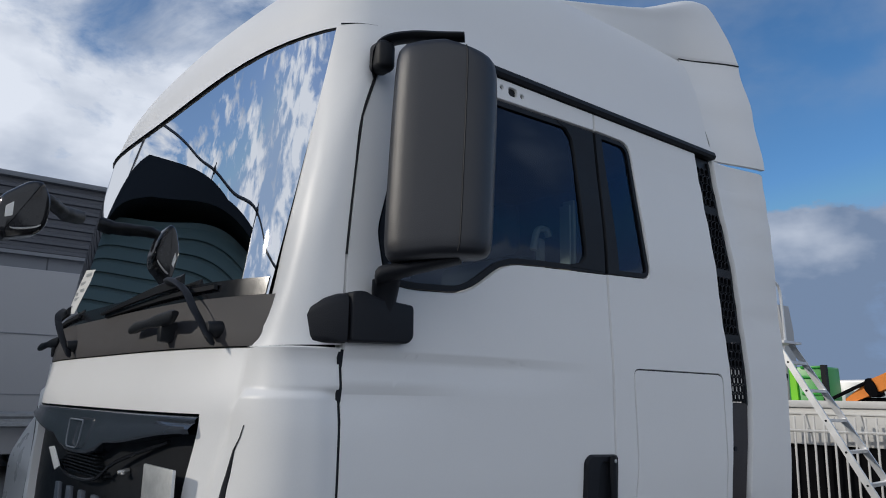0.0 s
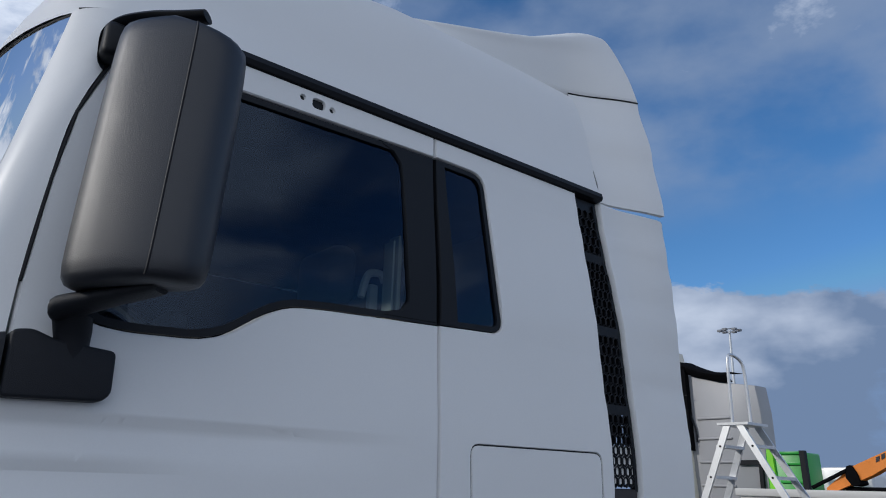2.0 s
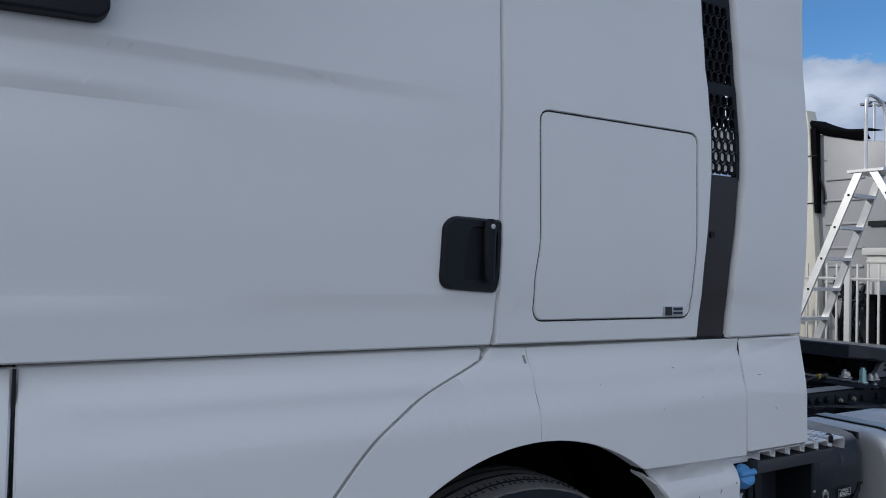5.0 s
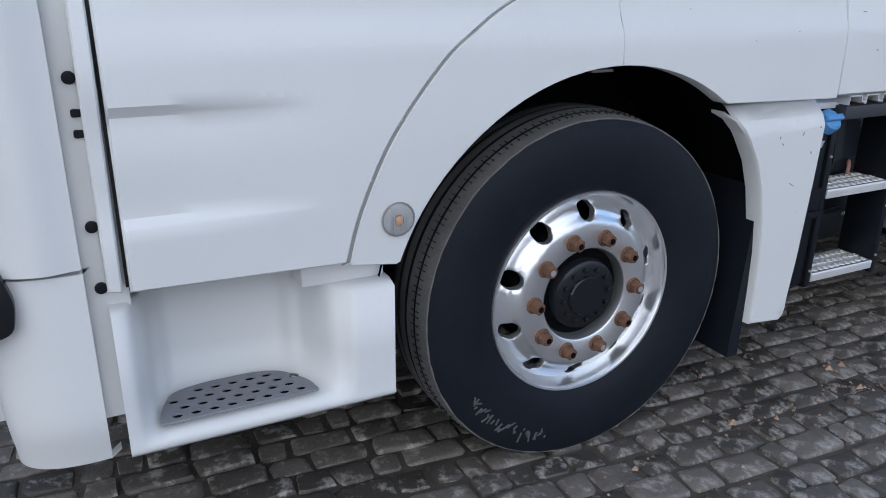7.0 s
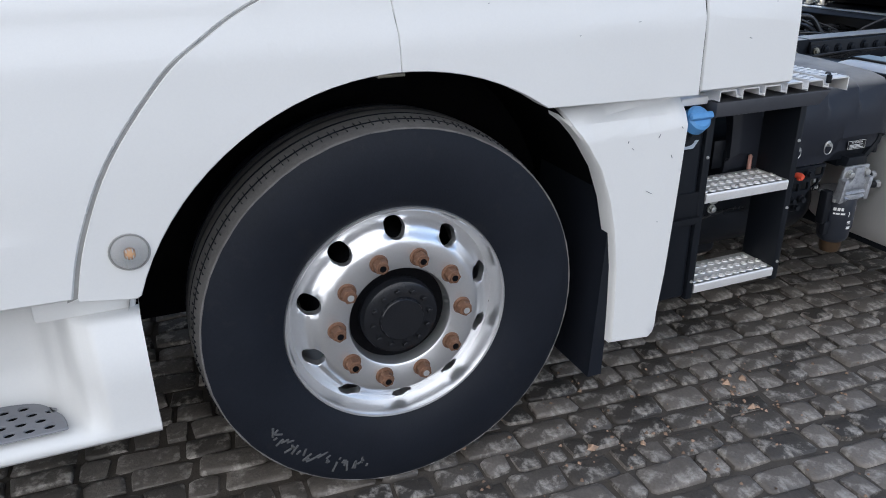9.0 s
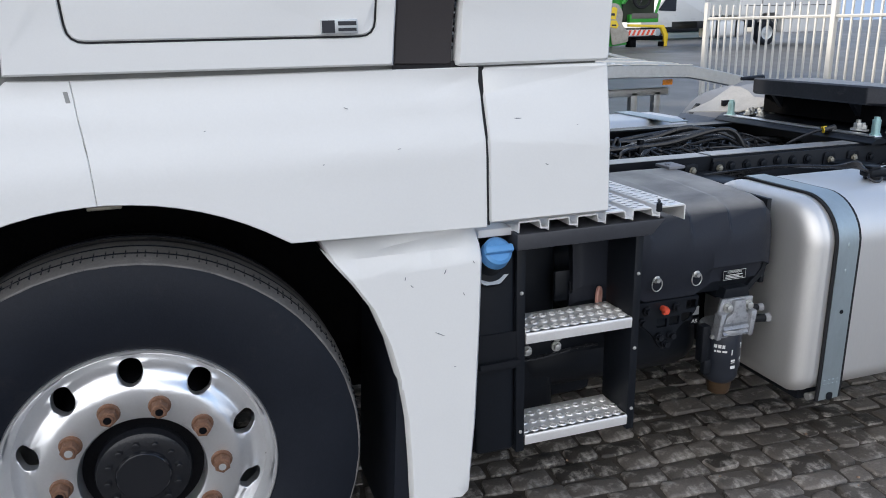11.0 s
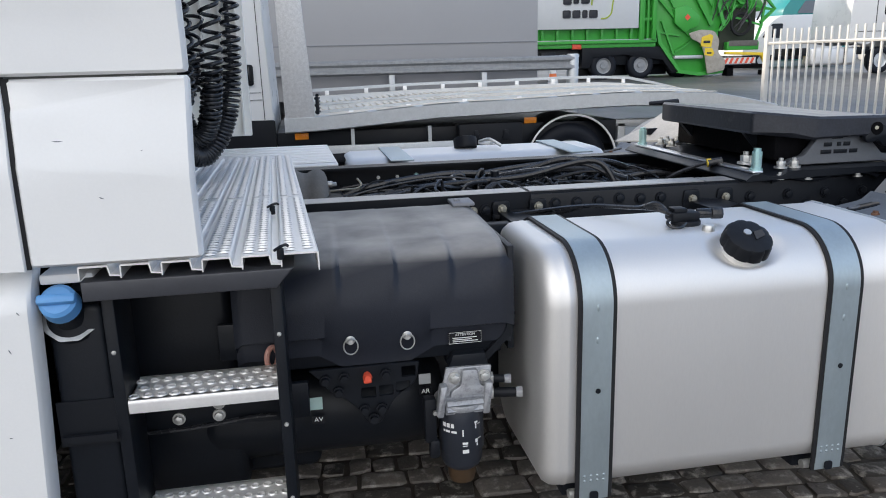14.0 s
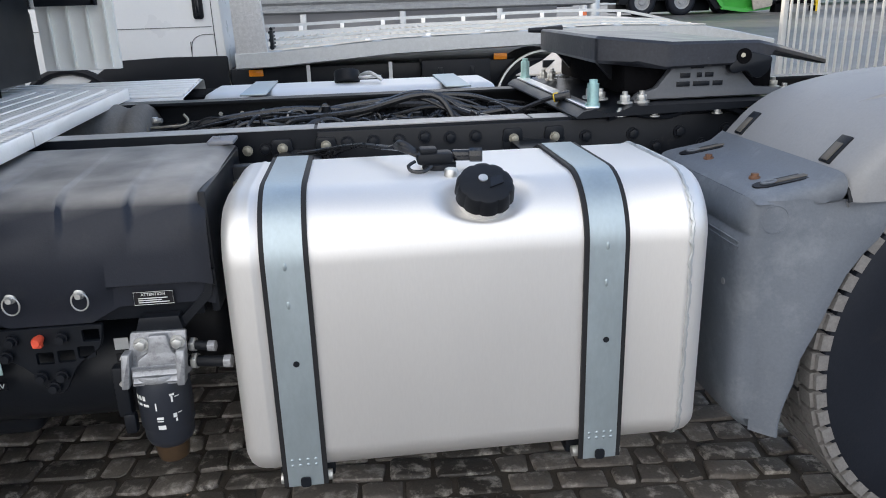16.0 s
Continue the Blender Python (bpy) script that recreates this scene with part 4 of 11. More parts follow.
rows = []
for i in range(31):
    a, b = sc[i], gc[i]
    k = 1 - i / 30
    bulge = Vector((-0.075 - 0.035 * k * k, -0.055 - 0.05 * k * k, 0))
    row = [a + Vector((0, 0.025, 0)), a]
    mid_p = a.lerp(b, 0.5) + bulge * 0.75
    for t in range(1, 13):
        u = t / 12
        row.append(a * (1 - u) ** 2 + mid_p * 2 * u * (1 - u) + b * u * u)
    row.append(b + Vector((0.02, 0.015, 0)))
    rows.append(row)
loft(bm, rows)
fix_normals(bm)
part("windscreen_pillar", bm, PAINT, truck, "white windscreen pillar, sunlit", 60)
bm2 = nothing()
loft(bm2, [[Vector((p.x, 2 * CY - p.y, p.z)) for p in map(Vector, row)] for row in rows])
fix_normals(bm2)
part("windscreen_pillar", bm2, PAINT, truck, "white windscreen pillar", 60)


bm = nothing()
rows = []
for i in range(25):
    ya = 0.182 - 0.010 * i / 24
    row = []
    for y in [ya + (2 * CY - 2 * ya) * k / 48 for k in range(49)]:
        z = 2.10 + (windscreen_top(y) - 0.004 - 2.10) * i / 24
        row.append((front_x(y, z), y, z))
    rows.append(row)
loft(bm, rows)
part("windscreen", bm, WINDSCREEN, truck, "large tinted windscreen reflecting clouds", 80).visible_shadow = False
bm = nothing()
top = [(front_x(y, windscreen_top(y)) + 0.003, y, windscreen_top(y) - 0.002) for y in [0.176 + (2 * CY - 0.352) * k / 40 for k in range(41)]]
tube(bm, top, 0.006, 8)
part("windscreen_trim", bm, BLACK, truck)


def front_skin(name, y0, y1, z0, z1, mat, label, nz=8, ny=24, off=0.0, thick=0.03):
    b = nothing()
    r = []
    for i in range(nz + 1):
        z = z0(0) if callable(z0) else z0
        zz = z + (z1 - z) * i / nz
        r.append([(front_x(y, zz) + off, y, zz) for y in [y0 + (y1 - y0) * k / ny for k in range(ny + 1)]])
    r = [[(p[0] + thick, p[1], p[2]) for p in r[0]]] + r + [[(p[0] + thick, p[1], p[2]) for p in r[-1]]]
    loft(b, r)
    fix_normals(b)
    return part(name, b, mat, truck, label)


cowl = front_skin("cowl_panel", 0.15, 2 * CY - 0.15, 1.972, 2.108, COWL, "dark grey cowl panel under the windscreen", off=-0.006)
front_skin("windscreen_border", 0.19, 2 * CY - 0.19, 2.1095, 2.158, BLACK_GLOSS, "black border along the foot of the glass", off=-0.002, thick=0.004)


def smooth(v):
    v = min(1, max(0, v))
    return v * v * (3 - 2 * v)


def shell_row(z):
    """One level of the front shell, from the door seam round the corner to the middle."""
    ys = upper_side(-1.2, max(1.37, z)) - 0.004 * smooth((1.4 - z) / 0.1)
    cut = 0.070 * (1 - math.sqrt(max(0.0, 1 - ((z - 1.262) / 0.088) ** 2))) if 1.262 < z < 1.352 else 0.0
    a = Vector((-1.2292 - cut, ys, z))
    c = Vector((front_x(0.20, z) - 0.004, 0.20, z))
    m_ = Vector((-1.425, ys - 0.010 + 0.012 * smooth((z - 1.84) / 0.05), z))
    row = []
    for t in range(29):
        u = t / 28
        row.append(a * (1 - u) ** 2 + m_ * 2 * u * (1 - u) + c * u * u)
    ye = lerp_table(z, [(0.9, 0.425), (1.57, 0.37), (1.79, 0.332)])
    row += [Vector((front_x(y, z) - 0.004, y, z)) for y in [0.20 + (ye - 0.20) * k / 8 for k in range(1, 9)]]
    edge = lerp_table(z, [(1.3, 0.315), (1.62, 0.262), (1.80, 0.215), (1.85, 0.19)])
    for i, p in enumerate(row):
        rise = 0.019 * smooth((1.868 - z) / 0.028) * smooth((edge - p.y) / 0.032) * smooth(i / 6)
        ox = min(1, max(0.1, i / 28))
        row[i] = p + Vector((-ox, -(1 - ox), 0)) * rise
    row += [Vector((front_x(y, z) - 0.004, y, z)) for y in [ye + (CY - ye) * k / 10 for k in range(1, 11)]]
    return row


SHELL_N = 37
levels = [0.795 + 0.05 * i for i in range(10)] + [1.264, 1.284, 1.302, 1.318, 1.330, 1.340, 1.346, 1.3495, 1.3505, 1.3515, 1.3695, 1.3705, 1.40, 1.45, 1.50, 1.545] + [1.565 + 0.02 * i for i in range(11)] + [1.782, 1.789, 1.795] + [1.802 + 0.006 * i for i in range(14)] + [1.895, 1.92, 1.945, 1.96, 1.966]
for s_ in (1, -1):
    bm = nothing()
    grid_ = []
    for z in levels:
        full = z >= 1.7949
        pts = shell_row(z)[:None if full else SHELL_N]
        if 1.351 < z < 1.370:
            pts = [p + Vector((0.02, 0.03, 0)) for p in pts]
        first = pts[0] + Vector((0, 0.03, 0))
        pts = [first] + pts
        if not full:
            pts = pts + [pts[-1] + Vector((0.035, 0.0, 0))]
        grid_.append([bm.verts.new((p.x, p.y if s_ > 0 else 2 * CY - p.y, p.z)) for p in pts])
    top_ = grid_[-1]
    grid_.append([bm.verts.new(v.co + Vector((0.012, 0.008 * s_, 0.004))) for v in top_])
    for r0, r1 in zip(grid_, grid_[1:]):
        k = SHELL_N + 1 if len(r0) != len(r1) else len(r0)
        for i in range(min(len(r0), len(r1), k) - 1):
            bm.faces.new((r0[i], r0[i + 1], r1[i + 1], r1[i]))
    fix_normals(bm)
    part("front_panel", bm, PAINT, truck, "white front panel with a raised rounded corner", 50)


for s_ in (1, -1):
    bm = nothing()
    rows = []
    for i in range(14):
        z = 1.375 + 0.59 * i / 13
        ys = upper_side(-1.2, z) + 0.002
        ys, yd = (ys, ys + 0.02) if s_ > 0 else (2 * CY - ys, 2 * CY - ys - 0.02)
        rows.append([(-1.2345, yd, z), (-1.2345, ys, z), (-1.219, ys, z), (-1.219, yd, z)])
    loft(bm, rows)
    fix_normals(bm)
    part("door_seal", bm, BLACK, truck, "black rubber seal in the door gap")


def shell_at(y, z):
    row = shell_row(z)
    for p, q in zip(row, row[1:]):
        if p.y <= y <= q.y:
            return p.lerp(q, (y - p.y) / max(1e-6, q.y - p.y))
    return row[0]


for s_ in (1, -1):
    bm = nothing()
    rows = []
    for i in range(16):
        z = 1.775 - 0.46 * i / 15
        yc = lerp_table(z, [(1.3, 0.262), (1.5, 0.216), (1.597, 0.189), (1.69, 0.166), (1.775, 0.126)])
        w = lerp_table(z, [(1.3, 0.028), (1.597, 0.017), (1.775, 0.001)])
        rows.append([shell_at(yc + w * q, z) + Vector((-0.0022, -0.0022, 0)) * (1 if abs(q) < 1 else -0.5) for q in (-1, -0.6, 0, 0.6, 1)])
    if s_ < 0:
        rows = [[Vector((p.x, 2 * CY - p.y, p.z)) for p in r] for r in rows]
    loft(bm, rows)
    fix_normals(bm)
    part("air_slit", bm, BLACK, truck, "narrow dark air slit")
grille = front_skin("radiator_grille", 0.29, 2 * CY - 0.29, 0.9, 1.79, BLACK, "black radiator grille", off=0.026)
bm = nothing()
rows = []
for k in range(41):
    y = 0.335 + (2 * CY - 0.67) * k / 40
    d = lerp_table(abs(y - CY), [(0, 0.150), (0.13, 0.147), (0.19, 0.135), (0.34, 0.098), (0.89, 0.048)])
    f = front_x(y, 1.75)
    rows.append([(f + 0.022, y, 1.788), (f - 0.008, y, 1.786), (f - 0.013, y, 1.778), (f - 0.010, y, 1.772), (f - 0.018, y, 1.79 - 0.45 * d), (f - 0.030, y, 1.79 - d + 0.014), (f - 0.026, y, 1.79 - d + 0.002), (f + 0.02, y, 1.79 - d - 0.004)])
loft(bm, rows)
fix_normals(bm)
part("grille_bar", bm, BAR_GLOSS, grille, "glossy dark bar across the grille with a pointed centre", 60)
bm = nothing()
tube(bm, [(-1.539 + 0.10 * (z - 1.66), y, z) for y, z in rounded([(CY - 0.075, 1.660), (CY + 0.075, 1.660), (CY + 0.085, 1.752), (CY - 0.085, 1.752)], [0.03, 0.03, 0.012, 0.012])], 0.0028, 6, True)
part("badge", bm, BLUE_GREY, grille, "plain outlined badge")
bm = nothing()
for i in range(11):
    for j in range(26):
        y = CY - 0.44 + j * 0.034 + (i % 2) * 0.017
        zc = 1.675 - i * 0.011
        if zc < 1.665 - 0.25 * abs(y - CY) * (0 if abs(y - CY) < 0.2 else 1) and zc > 1.565 + 0.15 * max(0, abs(y - CY) - 0.2):
            box(bm, -1.507, -1.490, y - 0.014, y + 0.014, zc - 0.002, zc + 0.002)
part("grille_mesh", bm, CHASSIS, grille, "black wire mesh")
bm = nothing()
tube(bm, smooth_line([(front_x(y, z) + 0.014 - 0.016 * (abs(y - CY) < 0.45), y, z) for y, z in ((CY + 0.36, 1.625), (CY + 0.24, 1.585), (CY + 0.1, 1.560), (CY - 0.1, 1.560), (CY - 0.24, 1.580), (CY - 0.40, 1.640), (CY - 0.72, 1.715))], 4), 0.006, 6)
part("grille_lip", bm, BLACK_GLOSS, grille)
bm = nothing()
box(bm, -1.514, -1.504, 0.335, 0.555, 1.38, 1.655, 0.003)
part("number_plate_holder", bm, GALV, grille, "bare galvanised plate")
for k in range(4):
    bm = nothing()
    yk = 0.98 + k * 0.15
    prism(bm, [(yk - 0.035, 1.36), (yk + 0.035, 1.36), (yk + 0.022, 1.525), (yk - 0.022, 1.525)], -1.520, -1.506, "x", 0.002)
    part("chrome_mark", bm, BLUE_GREY, grille, "plain chrome shape")
bm = nothing()
prism(bm, [(1.545, 1.640), (1.475, 1.648), (1.370, 1.586), (1.430, 1.568)], -1.534, -1.530, "x")
part("tag", bm, PAPER, grille, "slanted white tag")
bm = nothing()
cyl(bm, (-1.48, 0.77, 1.617), (-1.515, 0.77, 1.612), 0.008, 0.006, 10, bevel=0.002)
box(bm, -1.508, -1.498, 0.75, 0.79, 1.606, 1.613, 0.002)
part("grille_catch", bm, BOLT, grille, "worn metal catch")

# lower front corner: skin from the side to the front
def corner(z0, z1, name, label, side=1):
    b = nothing()
    r = []
    for i in range(13):
        z = z0 + (z1 - z0) * i / 12
        tuck = lerp_table(z, [(0.35, 0.06), (0.47, 0.0), (1.2, 0.0), (1.78, 0.0), (1.86, 0.035), (1.96, 0.05)])
        ys = 0.03 - 0.016 * lerp_table(z, [(0.3, 1), (1.3, 1), (1.7, 0.4), (2, 0)]) + tuck * 0.5
        a = Vector((-1.228, ys, z))
        c = Vector((front_x(0.170, z) - 0.004, 0.170, z))
        mid_ = Vector((-1.44 + tuck * 0.3, ys - 0.012, z))
        row = [a + Vector((0, 0.03, 0)), a]
        for t in range(1, 15):
            u = t / 14
            row.append(a * (1 - u) ** 2 + mid_ * 2 * u * (1 - u) + c * u * u)
        row.append(c + Vector((0.012, 0.02, 0)))
        if side < 0:
            row = [Vector((p.x, 2 * CY - p.y, p.z)) for p in row]
        r.append(row)
    r = [[p + Vector((0.02, 0.02 * side, 0.004)) for p in r[0]]] + r + [[p + Vector((0.012, 0.03 * side, 0.0)) for p in r[-1]]]
    loft(b, r)
    fix_normals(b)
    return part(name, b, PAINT, truck, label, 60)


corner(0.36, 0.786, "bumper_corner", "white bumper corner")
corner(0.36, 0.786, "bumper_corner", "white bumper corner", -1)
bm = nothing()
prism(bm, [(-1.50, 0.36), (-1.2, 0.36), (-1.2, 0.9), (-1.50, 0.9)], 0.3, 2 * CY - 0.3)
part("bumper", bm, PAINT, truck, "white bumper")
# headlamp and fog lamp let into the corner
bm = nothing()
prism(bm, rounded([(-1.46, 0.93), (-1.368, 0.93), (-1.372, 1.12), (-1.39, 1.14), (-1.46, 1.14)], 0.012), 0.004, 0.06, "y", 0.004)
lampo = part("headlamp", bm, BLACK_GLOSS, truck, "clear headlamp set into the corner")
bm = nothing()
prism(bm, rounded([(-1.455, 0.94), (-1.376, 0.94), (-1.38, 1.125), (-1.455, 1.13)], 0.01), -0.002, 0.01, "y", 0.002)
part("headlamp_lens", bm, CLEAR, lampo)
bm = nothing()
prism(bm, rounded([(-1.47, 0.66), (-1.355, 0.69), (-1.345, 0.75), (-1.365, 0.82), (-1.47, 0.83)], 0.02), 0.004, 0.05, "y", 0.004)
fog = part("fog_lamp", bm, BLACK_GLOSS, truck, "fog lamp in the bumper corner")
bm = nothing()
sphere(bm, (-1.40, 0.03, 0.755), 0.05, (0.9, 0.7, 1.1))
part("fog_lens", bm, CLEAR, fog)

# wipers and cowl handles
def wiper(yp, ye, yt):
    def on(y, z, out):
        return Vector((front_x(y, z) - out, y, z))
    x0 = front_x(yp, 2.02)
    b = nothing()
    cyl(b, (x0 + 0.01, yp, 2.018), (x0 - 0.040, yp, 2.018), 0.026, 0.020, 14, bevel=0.005)
    rows_ = []
    line = smooth_line([(x0 - 0.035, yp - 0.012, 1.995), (x0 - 0.045, yp, 2.02), (x0 - 0.055, yp + 0.25 * (ye - yp), 2.075), (x0 - 0.052, yp + 0.62 * (ye - yp), 2.135), on(ye, 2.168, 0.045), on(ye + 0.05, 2.172, 0.040)], 5)
    for i, p in enumerate(line):
        t = i / (len(line) - 1)
        w = 0.040 - 0.018 * t
        rows_.append([p + Vector((0.013 * math.cos(a * math.tau / 10), w * math.sin(a * math.tau / 10) * 0.8, w * math.sin(a * math.tau / 10) * 0.6)) for a in range(10)])
    loft(b, rows_, closed=True, caps=True)
    fix_normals(b)
    w_ = part("wiper", b, BLACK, truck, "black windscreen wiper at rest")
    b = nothing()
    rows_ = []
    for k in range(13):
        t = k / 12
        y = ye - 0.03 + (yt - ye + 0.03) * t
        z = 2.172 - 0.052 * t
        h = 0.016 * (1 - t) + 0.004
        c = on(y, z, 0.026 - 0.006 * t)
        rows_.append([c + Vector((0, 0, -h)), c + Vector((-0.012, 0, -h)), c + Vector((-0.014, 0, h * 0.4)), c + Vector((0, 0, h))])
    loft(b, rows_, closed=True, caps=True)
    rows_ = []
    for k in range(9):
        t = k / 8
        y = yp + 0.05 + (yt - yp - 0.05) * t
        c = on(y, 2.140 - 0.026 * t, 0.006)
        rows_.append([c + Vector((0, 0, -0.008)), c + Vector((-0.010, 0, -0.006)), c + Vector((-0.010, 0, 0.007)), c + Vector((0, 0, 0.010))])
    loft(b, rows_, closed=True, caps=True)
    fix_normals(b)
    part("wiper_blade", b, BLACK, w_, "black rubber blade")


wiper(0.325, 0.555, 1.235)
wiper(1.57, 1.77, 2.19)
for y in (0.455, 1.93):
    bm = nothing()
    x0 = front_x(y + 0.2, 2.05)
    box(bm, x0 - 0.045, x0 + 0.03, y + 0.09, y + 0.125, 1.990, 2.05, 0.008)
    loft(bm, [[(x0 - 0.040 - 0.010 * math.cos(a * math.tau / 12), yy, zz + hh * math.copysign(abs(math.sin(a * math.tau / 12)) ** 0.7, math.sin(a * math.tau / 12))) for a in range(12)] for yy, zz, hh in ((y, 2.066, 0.008), (y + 0.02, 2.058, 0.020), (y + 0.14, 2.052, 0.020), (y + 0.22, 2.050, 0.013), (y + 0.33, 2.044, 0.018), (y + 0.37, 2.038, 0.012))], closed=True, caps=True)
    fix_normals(bm)
    part("grab_handle", bm, BLACK, cowl, "black grab handle on the cowl")
bm = nothing()
rows = []
for i in range(7):
    t = i / 6
    ya, yb = 1.99 - 0.19 * t, 1.80 - 0.185 * t
    za, zb = 2.180 + 0.175 * t, 2.166 + 0.17 * t
    rows.append([(front_x(ya + (yb - ya) * q, za) - 0.003, ya + (yb - ya) * q, za + (zb - za) * q) for q in (0, 0.5, 1)])
loft(bm, rows)
notice = part("notice_sheet", bm, PAPER, truck, "white paper notice stuck on the windscreen")
bm = nothing()
for t, q0, q1 in ((0.15, 0.2, 0.4), (0.32, 0.3, 0.7), (0.45, 0.15, 0.35), (0.5, 0.55, 0.85), (0.68, 0.2, 0.6), (0.85, 0.4, 0.8)):
    y0, y1 = 1.99 - 0.19 * t - 0.19 * q0, 1.99 - 0.19 * t - 0.19 * q1
    z = 2.180 + 0.175 * t - 0.010
    box(bm, front_x(y0, z) - 0.0045, front_x(y0, z) - 0.0035, y1, y0, z, z + 0.012)
part("notice_bars", bm, GALV, notice, "faint grey bars")
for y in (0.285, 2 * CY - 0.285):
    bm = nothing()
    box(bm, -0.05, 0.05, -0.014, 0.014, -0.01, 0.012, 0.004, m=Matrix.Translation((-1.128, y, 3.176)) @ pose(0, 0, 0, 0, -52, 25 if y < CY else -25))
    part("roof_marker_lamp", bm, GALV, truck, "small roof marker lamp")
bm = nothing()
cyl(bm, (-0.96, 1.05, 3.36), (-0.81, 1.22, 3.84), 0.006, 0.003, 8)
part("aerial", bm, BLACK, truck, "thin black aerial")

# ---- mirrors ----
def mirror_head():
    u = Vector((0.166, -0.186, 0)).normalized()
    out_n = Vector((-0.746, -0.666, 0)).normalized()
    base = Vector((-1.072, -0.168, 2.200))
    ring = [(-0.132, -0.075), (-0.143, -0.055), (-0.145, -0.02), (-0.139, 0.012), (-0.122, 0.034), (-0.09, 0.045), (-0.05, 0.0495), (0.0, 0.051), (0.045, 0.049), (0.064, 0.046),
            (0.070, 0.0445), (0.090, 0.034), (0.112, 0.018), (0.130, -0.004), (0.138, -0.03), (0.138, -0.06), (0.128, -0.078), (0.06, -0.082), (-0.06, -0.082)]
    prof = [(0.0, 0.74), (0.008, 0.89), (0.022, 0.955), (0.05, 0.985), (0.12, 0.995), (0.25, 1.0), (0.40, 1.0), (0.51, 0.99), (0.560, 0.975), (0.585, 0.94), (0.598, 0.88), (0.606, 0.74)]

    def shell(h, w, q, n_):
        t = h / 0.6
        dz = -0.035 * t * max(0, q / 0.14) * min(1, t * 1.4) - 0.012 * (1 - t) * max(0, -q / 0.14)
        return base + u * (q * w + 0.010 * t) + out_n * ((n_ + 0.02) * w - 0.02 - 0.045 * t) + Vector((0, 0, h + dz))
    b = nothing()
    loft(b, [[shell(h, w, q, n_) for q, n_ in ring] for h, w in prof], closed=True, caps=True)
    fix_normals(b)
    head = part("mirror_head", b, MIRROR_SHELL, truck, "large grained black wing mirror", 60)
    b = nothing()
    tube(b, [shell(h, w, 0.067, 0.0462) for h, w in prof[1:-1]], 0.0024, 6)
    part("mirror_joint", b, BLACK, head)
    b = nothing()
    loft(b, [[shell(h, 1.0, q, -0.0835) for q in (-0.115, 0.115)] for h in (0.03, 0.57)])
    part("mirror_glass", b, ALLOY, head, "mirror glass")
    # lower arm and bracket
    b = nothing()
    loft(b, [[Vector((x, y, z)) + Vector((0.034 * w * math.cos(a * math.tau / 16), 0.03 * w * math.sin(a * math.tau / 16), 0)) for a in range(16)]
             for x, y, z, w in ((-1.105, 0.012, 2.05, 1.0), (-1.107, 0.006, 2.10, 1.0), (-1.112, -0.004, 2.125, 1.1), (-1.120, -0.02, 2.15, 1.15))], closed=True, caps=True)
    sweep = smooth_line([(-1.150, -0.020, 2.155), (-1.125, -0.055, 2.168), (-1.075, -0.118, 2.182), (-1.012, -0.192, 2.197)], 6)
    rows_ = []
    for i, p in enumerate(sweep):
        t = i / (len(sweep) - 1)
        w, hgt = (0.046 - 0.018 * t) * min(1, 0.6 + 3 * t), (0.028 - 0.019 * t) * min(1, 0.7 + 2 * t)
        d = Vector((0.75, 0.66, 0)).normalized()
        rows_.append([p + d * (w * math.cos(a * math.tau / 16)) + Vector((0, 0, hgt * math.copysign(abs(math.sin(a * math.tau / 16)) ** 0.7, math.sin(a * math.tau / 16)))) for a in range(16)])
    loft(b, rows_, closed=True, caps=True)
    fix_normals(b)
    part("mirror_arm", b, BLACK_GRAINED, truck, "black lower mirror arm", 60)
    b = nothing()
    cushion(b, rounded([(-1.221, 1.983), (-1.04, 1.988), (-1.022, 2.005), (-1.024, 2.092), (-1.14, 2.102), (-1.185, 2.118), (-1.221, 2.112)], 0.012, 3), 0.045, -0.02, 0.007)
    part("mirror_bracket", b, BLACK_GRAINED, truck, "black mirror bracket on the door", 50)
    b = nothing()
    rows_ = []
    for x, zt, yo in ((-1.228, 2.108, -0.012), (-1.245, 2.106, -0.008), (-1.27, 2.096, 0.008), (-1.30, 2.078, 0.035), (-1.325, 2.058, 0.065), (-1.342, 2.03, 0.10)):
        rows_.append([(x, 0.19, 1.980), (x, yo + 0.012, 1.980), (x, yo + 0.002, 1.985), (x, yo, 1.997), (x, yo, zt - 0.02), (x, yo + 0.006, zt - 0.006), (x, yo + 0.02, zt), (x, 0.19, zt)])
    loft(b, rows_, closed=True, caps=True)
    fix_normals(b)
    part("bracket_cover", b, BLACK_GRAINED, truck, "black bracket cover on the pillar", 50)
    # upper arm
    b = nothing()
    line = smooth_line([(-1.125, 0.07, 2.76), (-1.13, 0.055, 2.82), (-1.105, 0.03, 2.856), (-1.06, -0.03, 2.862), (-1.02, -0.10, 2.848), (-0.985, -0.165, 2.835)], 6)
    rows_ = []
    for i, p in enumerate(line):
        t = i / (len(line) - 1)
        d = Vector((0.7, 0.7, 0)).normalized()
        rows_.append([p + d * (0.036 * (1 - 0.3 * t) * math.cos(a * math.tau / 12)) + Vector((0, 0, (0.017 - 0.006 * t) * math.sin(a * math.tau / 12))) for a in range(12)])
    loft(b, rows_, closed=True, caps=True)
    box(b, -1.15, -1.095, 0.0, 0.07, 2.755, 2.845, 0.018, 3)
    fix_normals(b)
    part("mirror_top_arm", b, BLACK, truck, "black upper mirror arm", 60)


mirror_head()
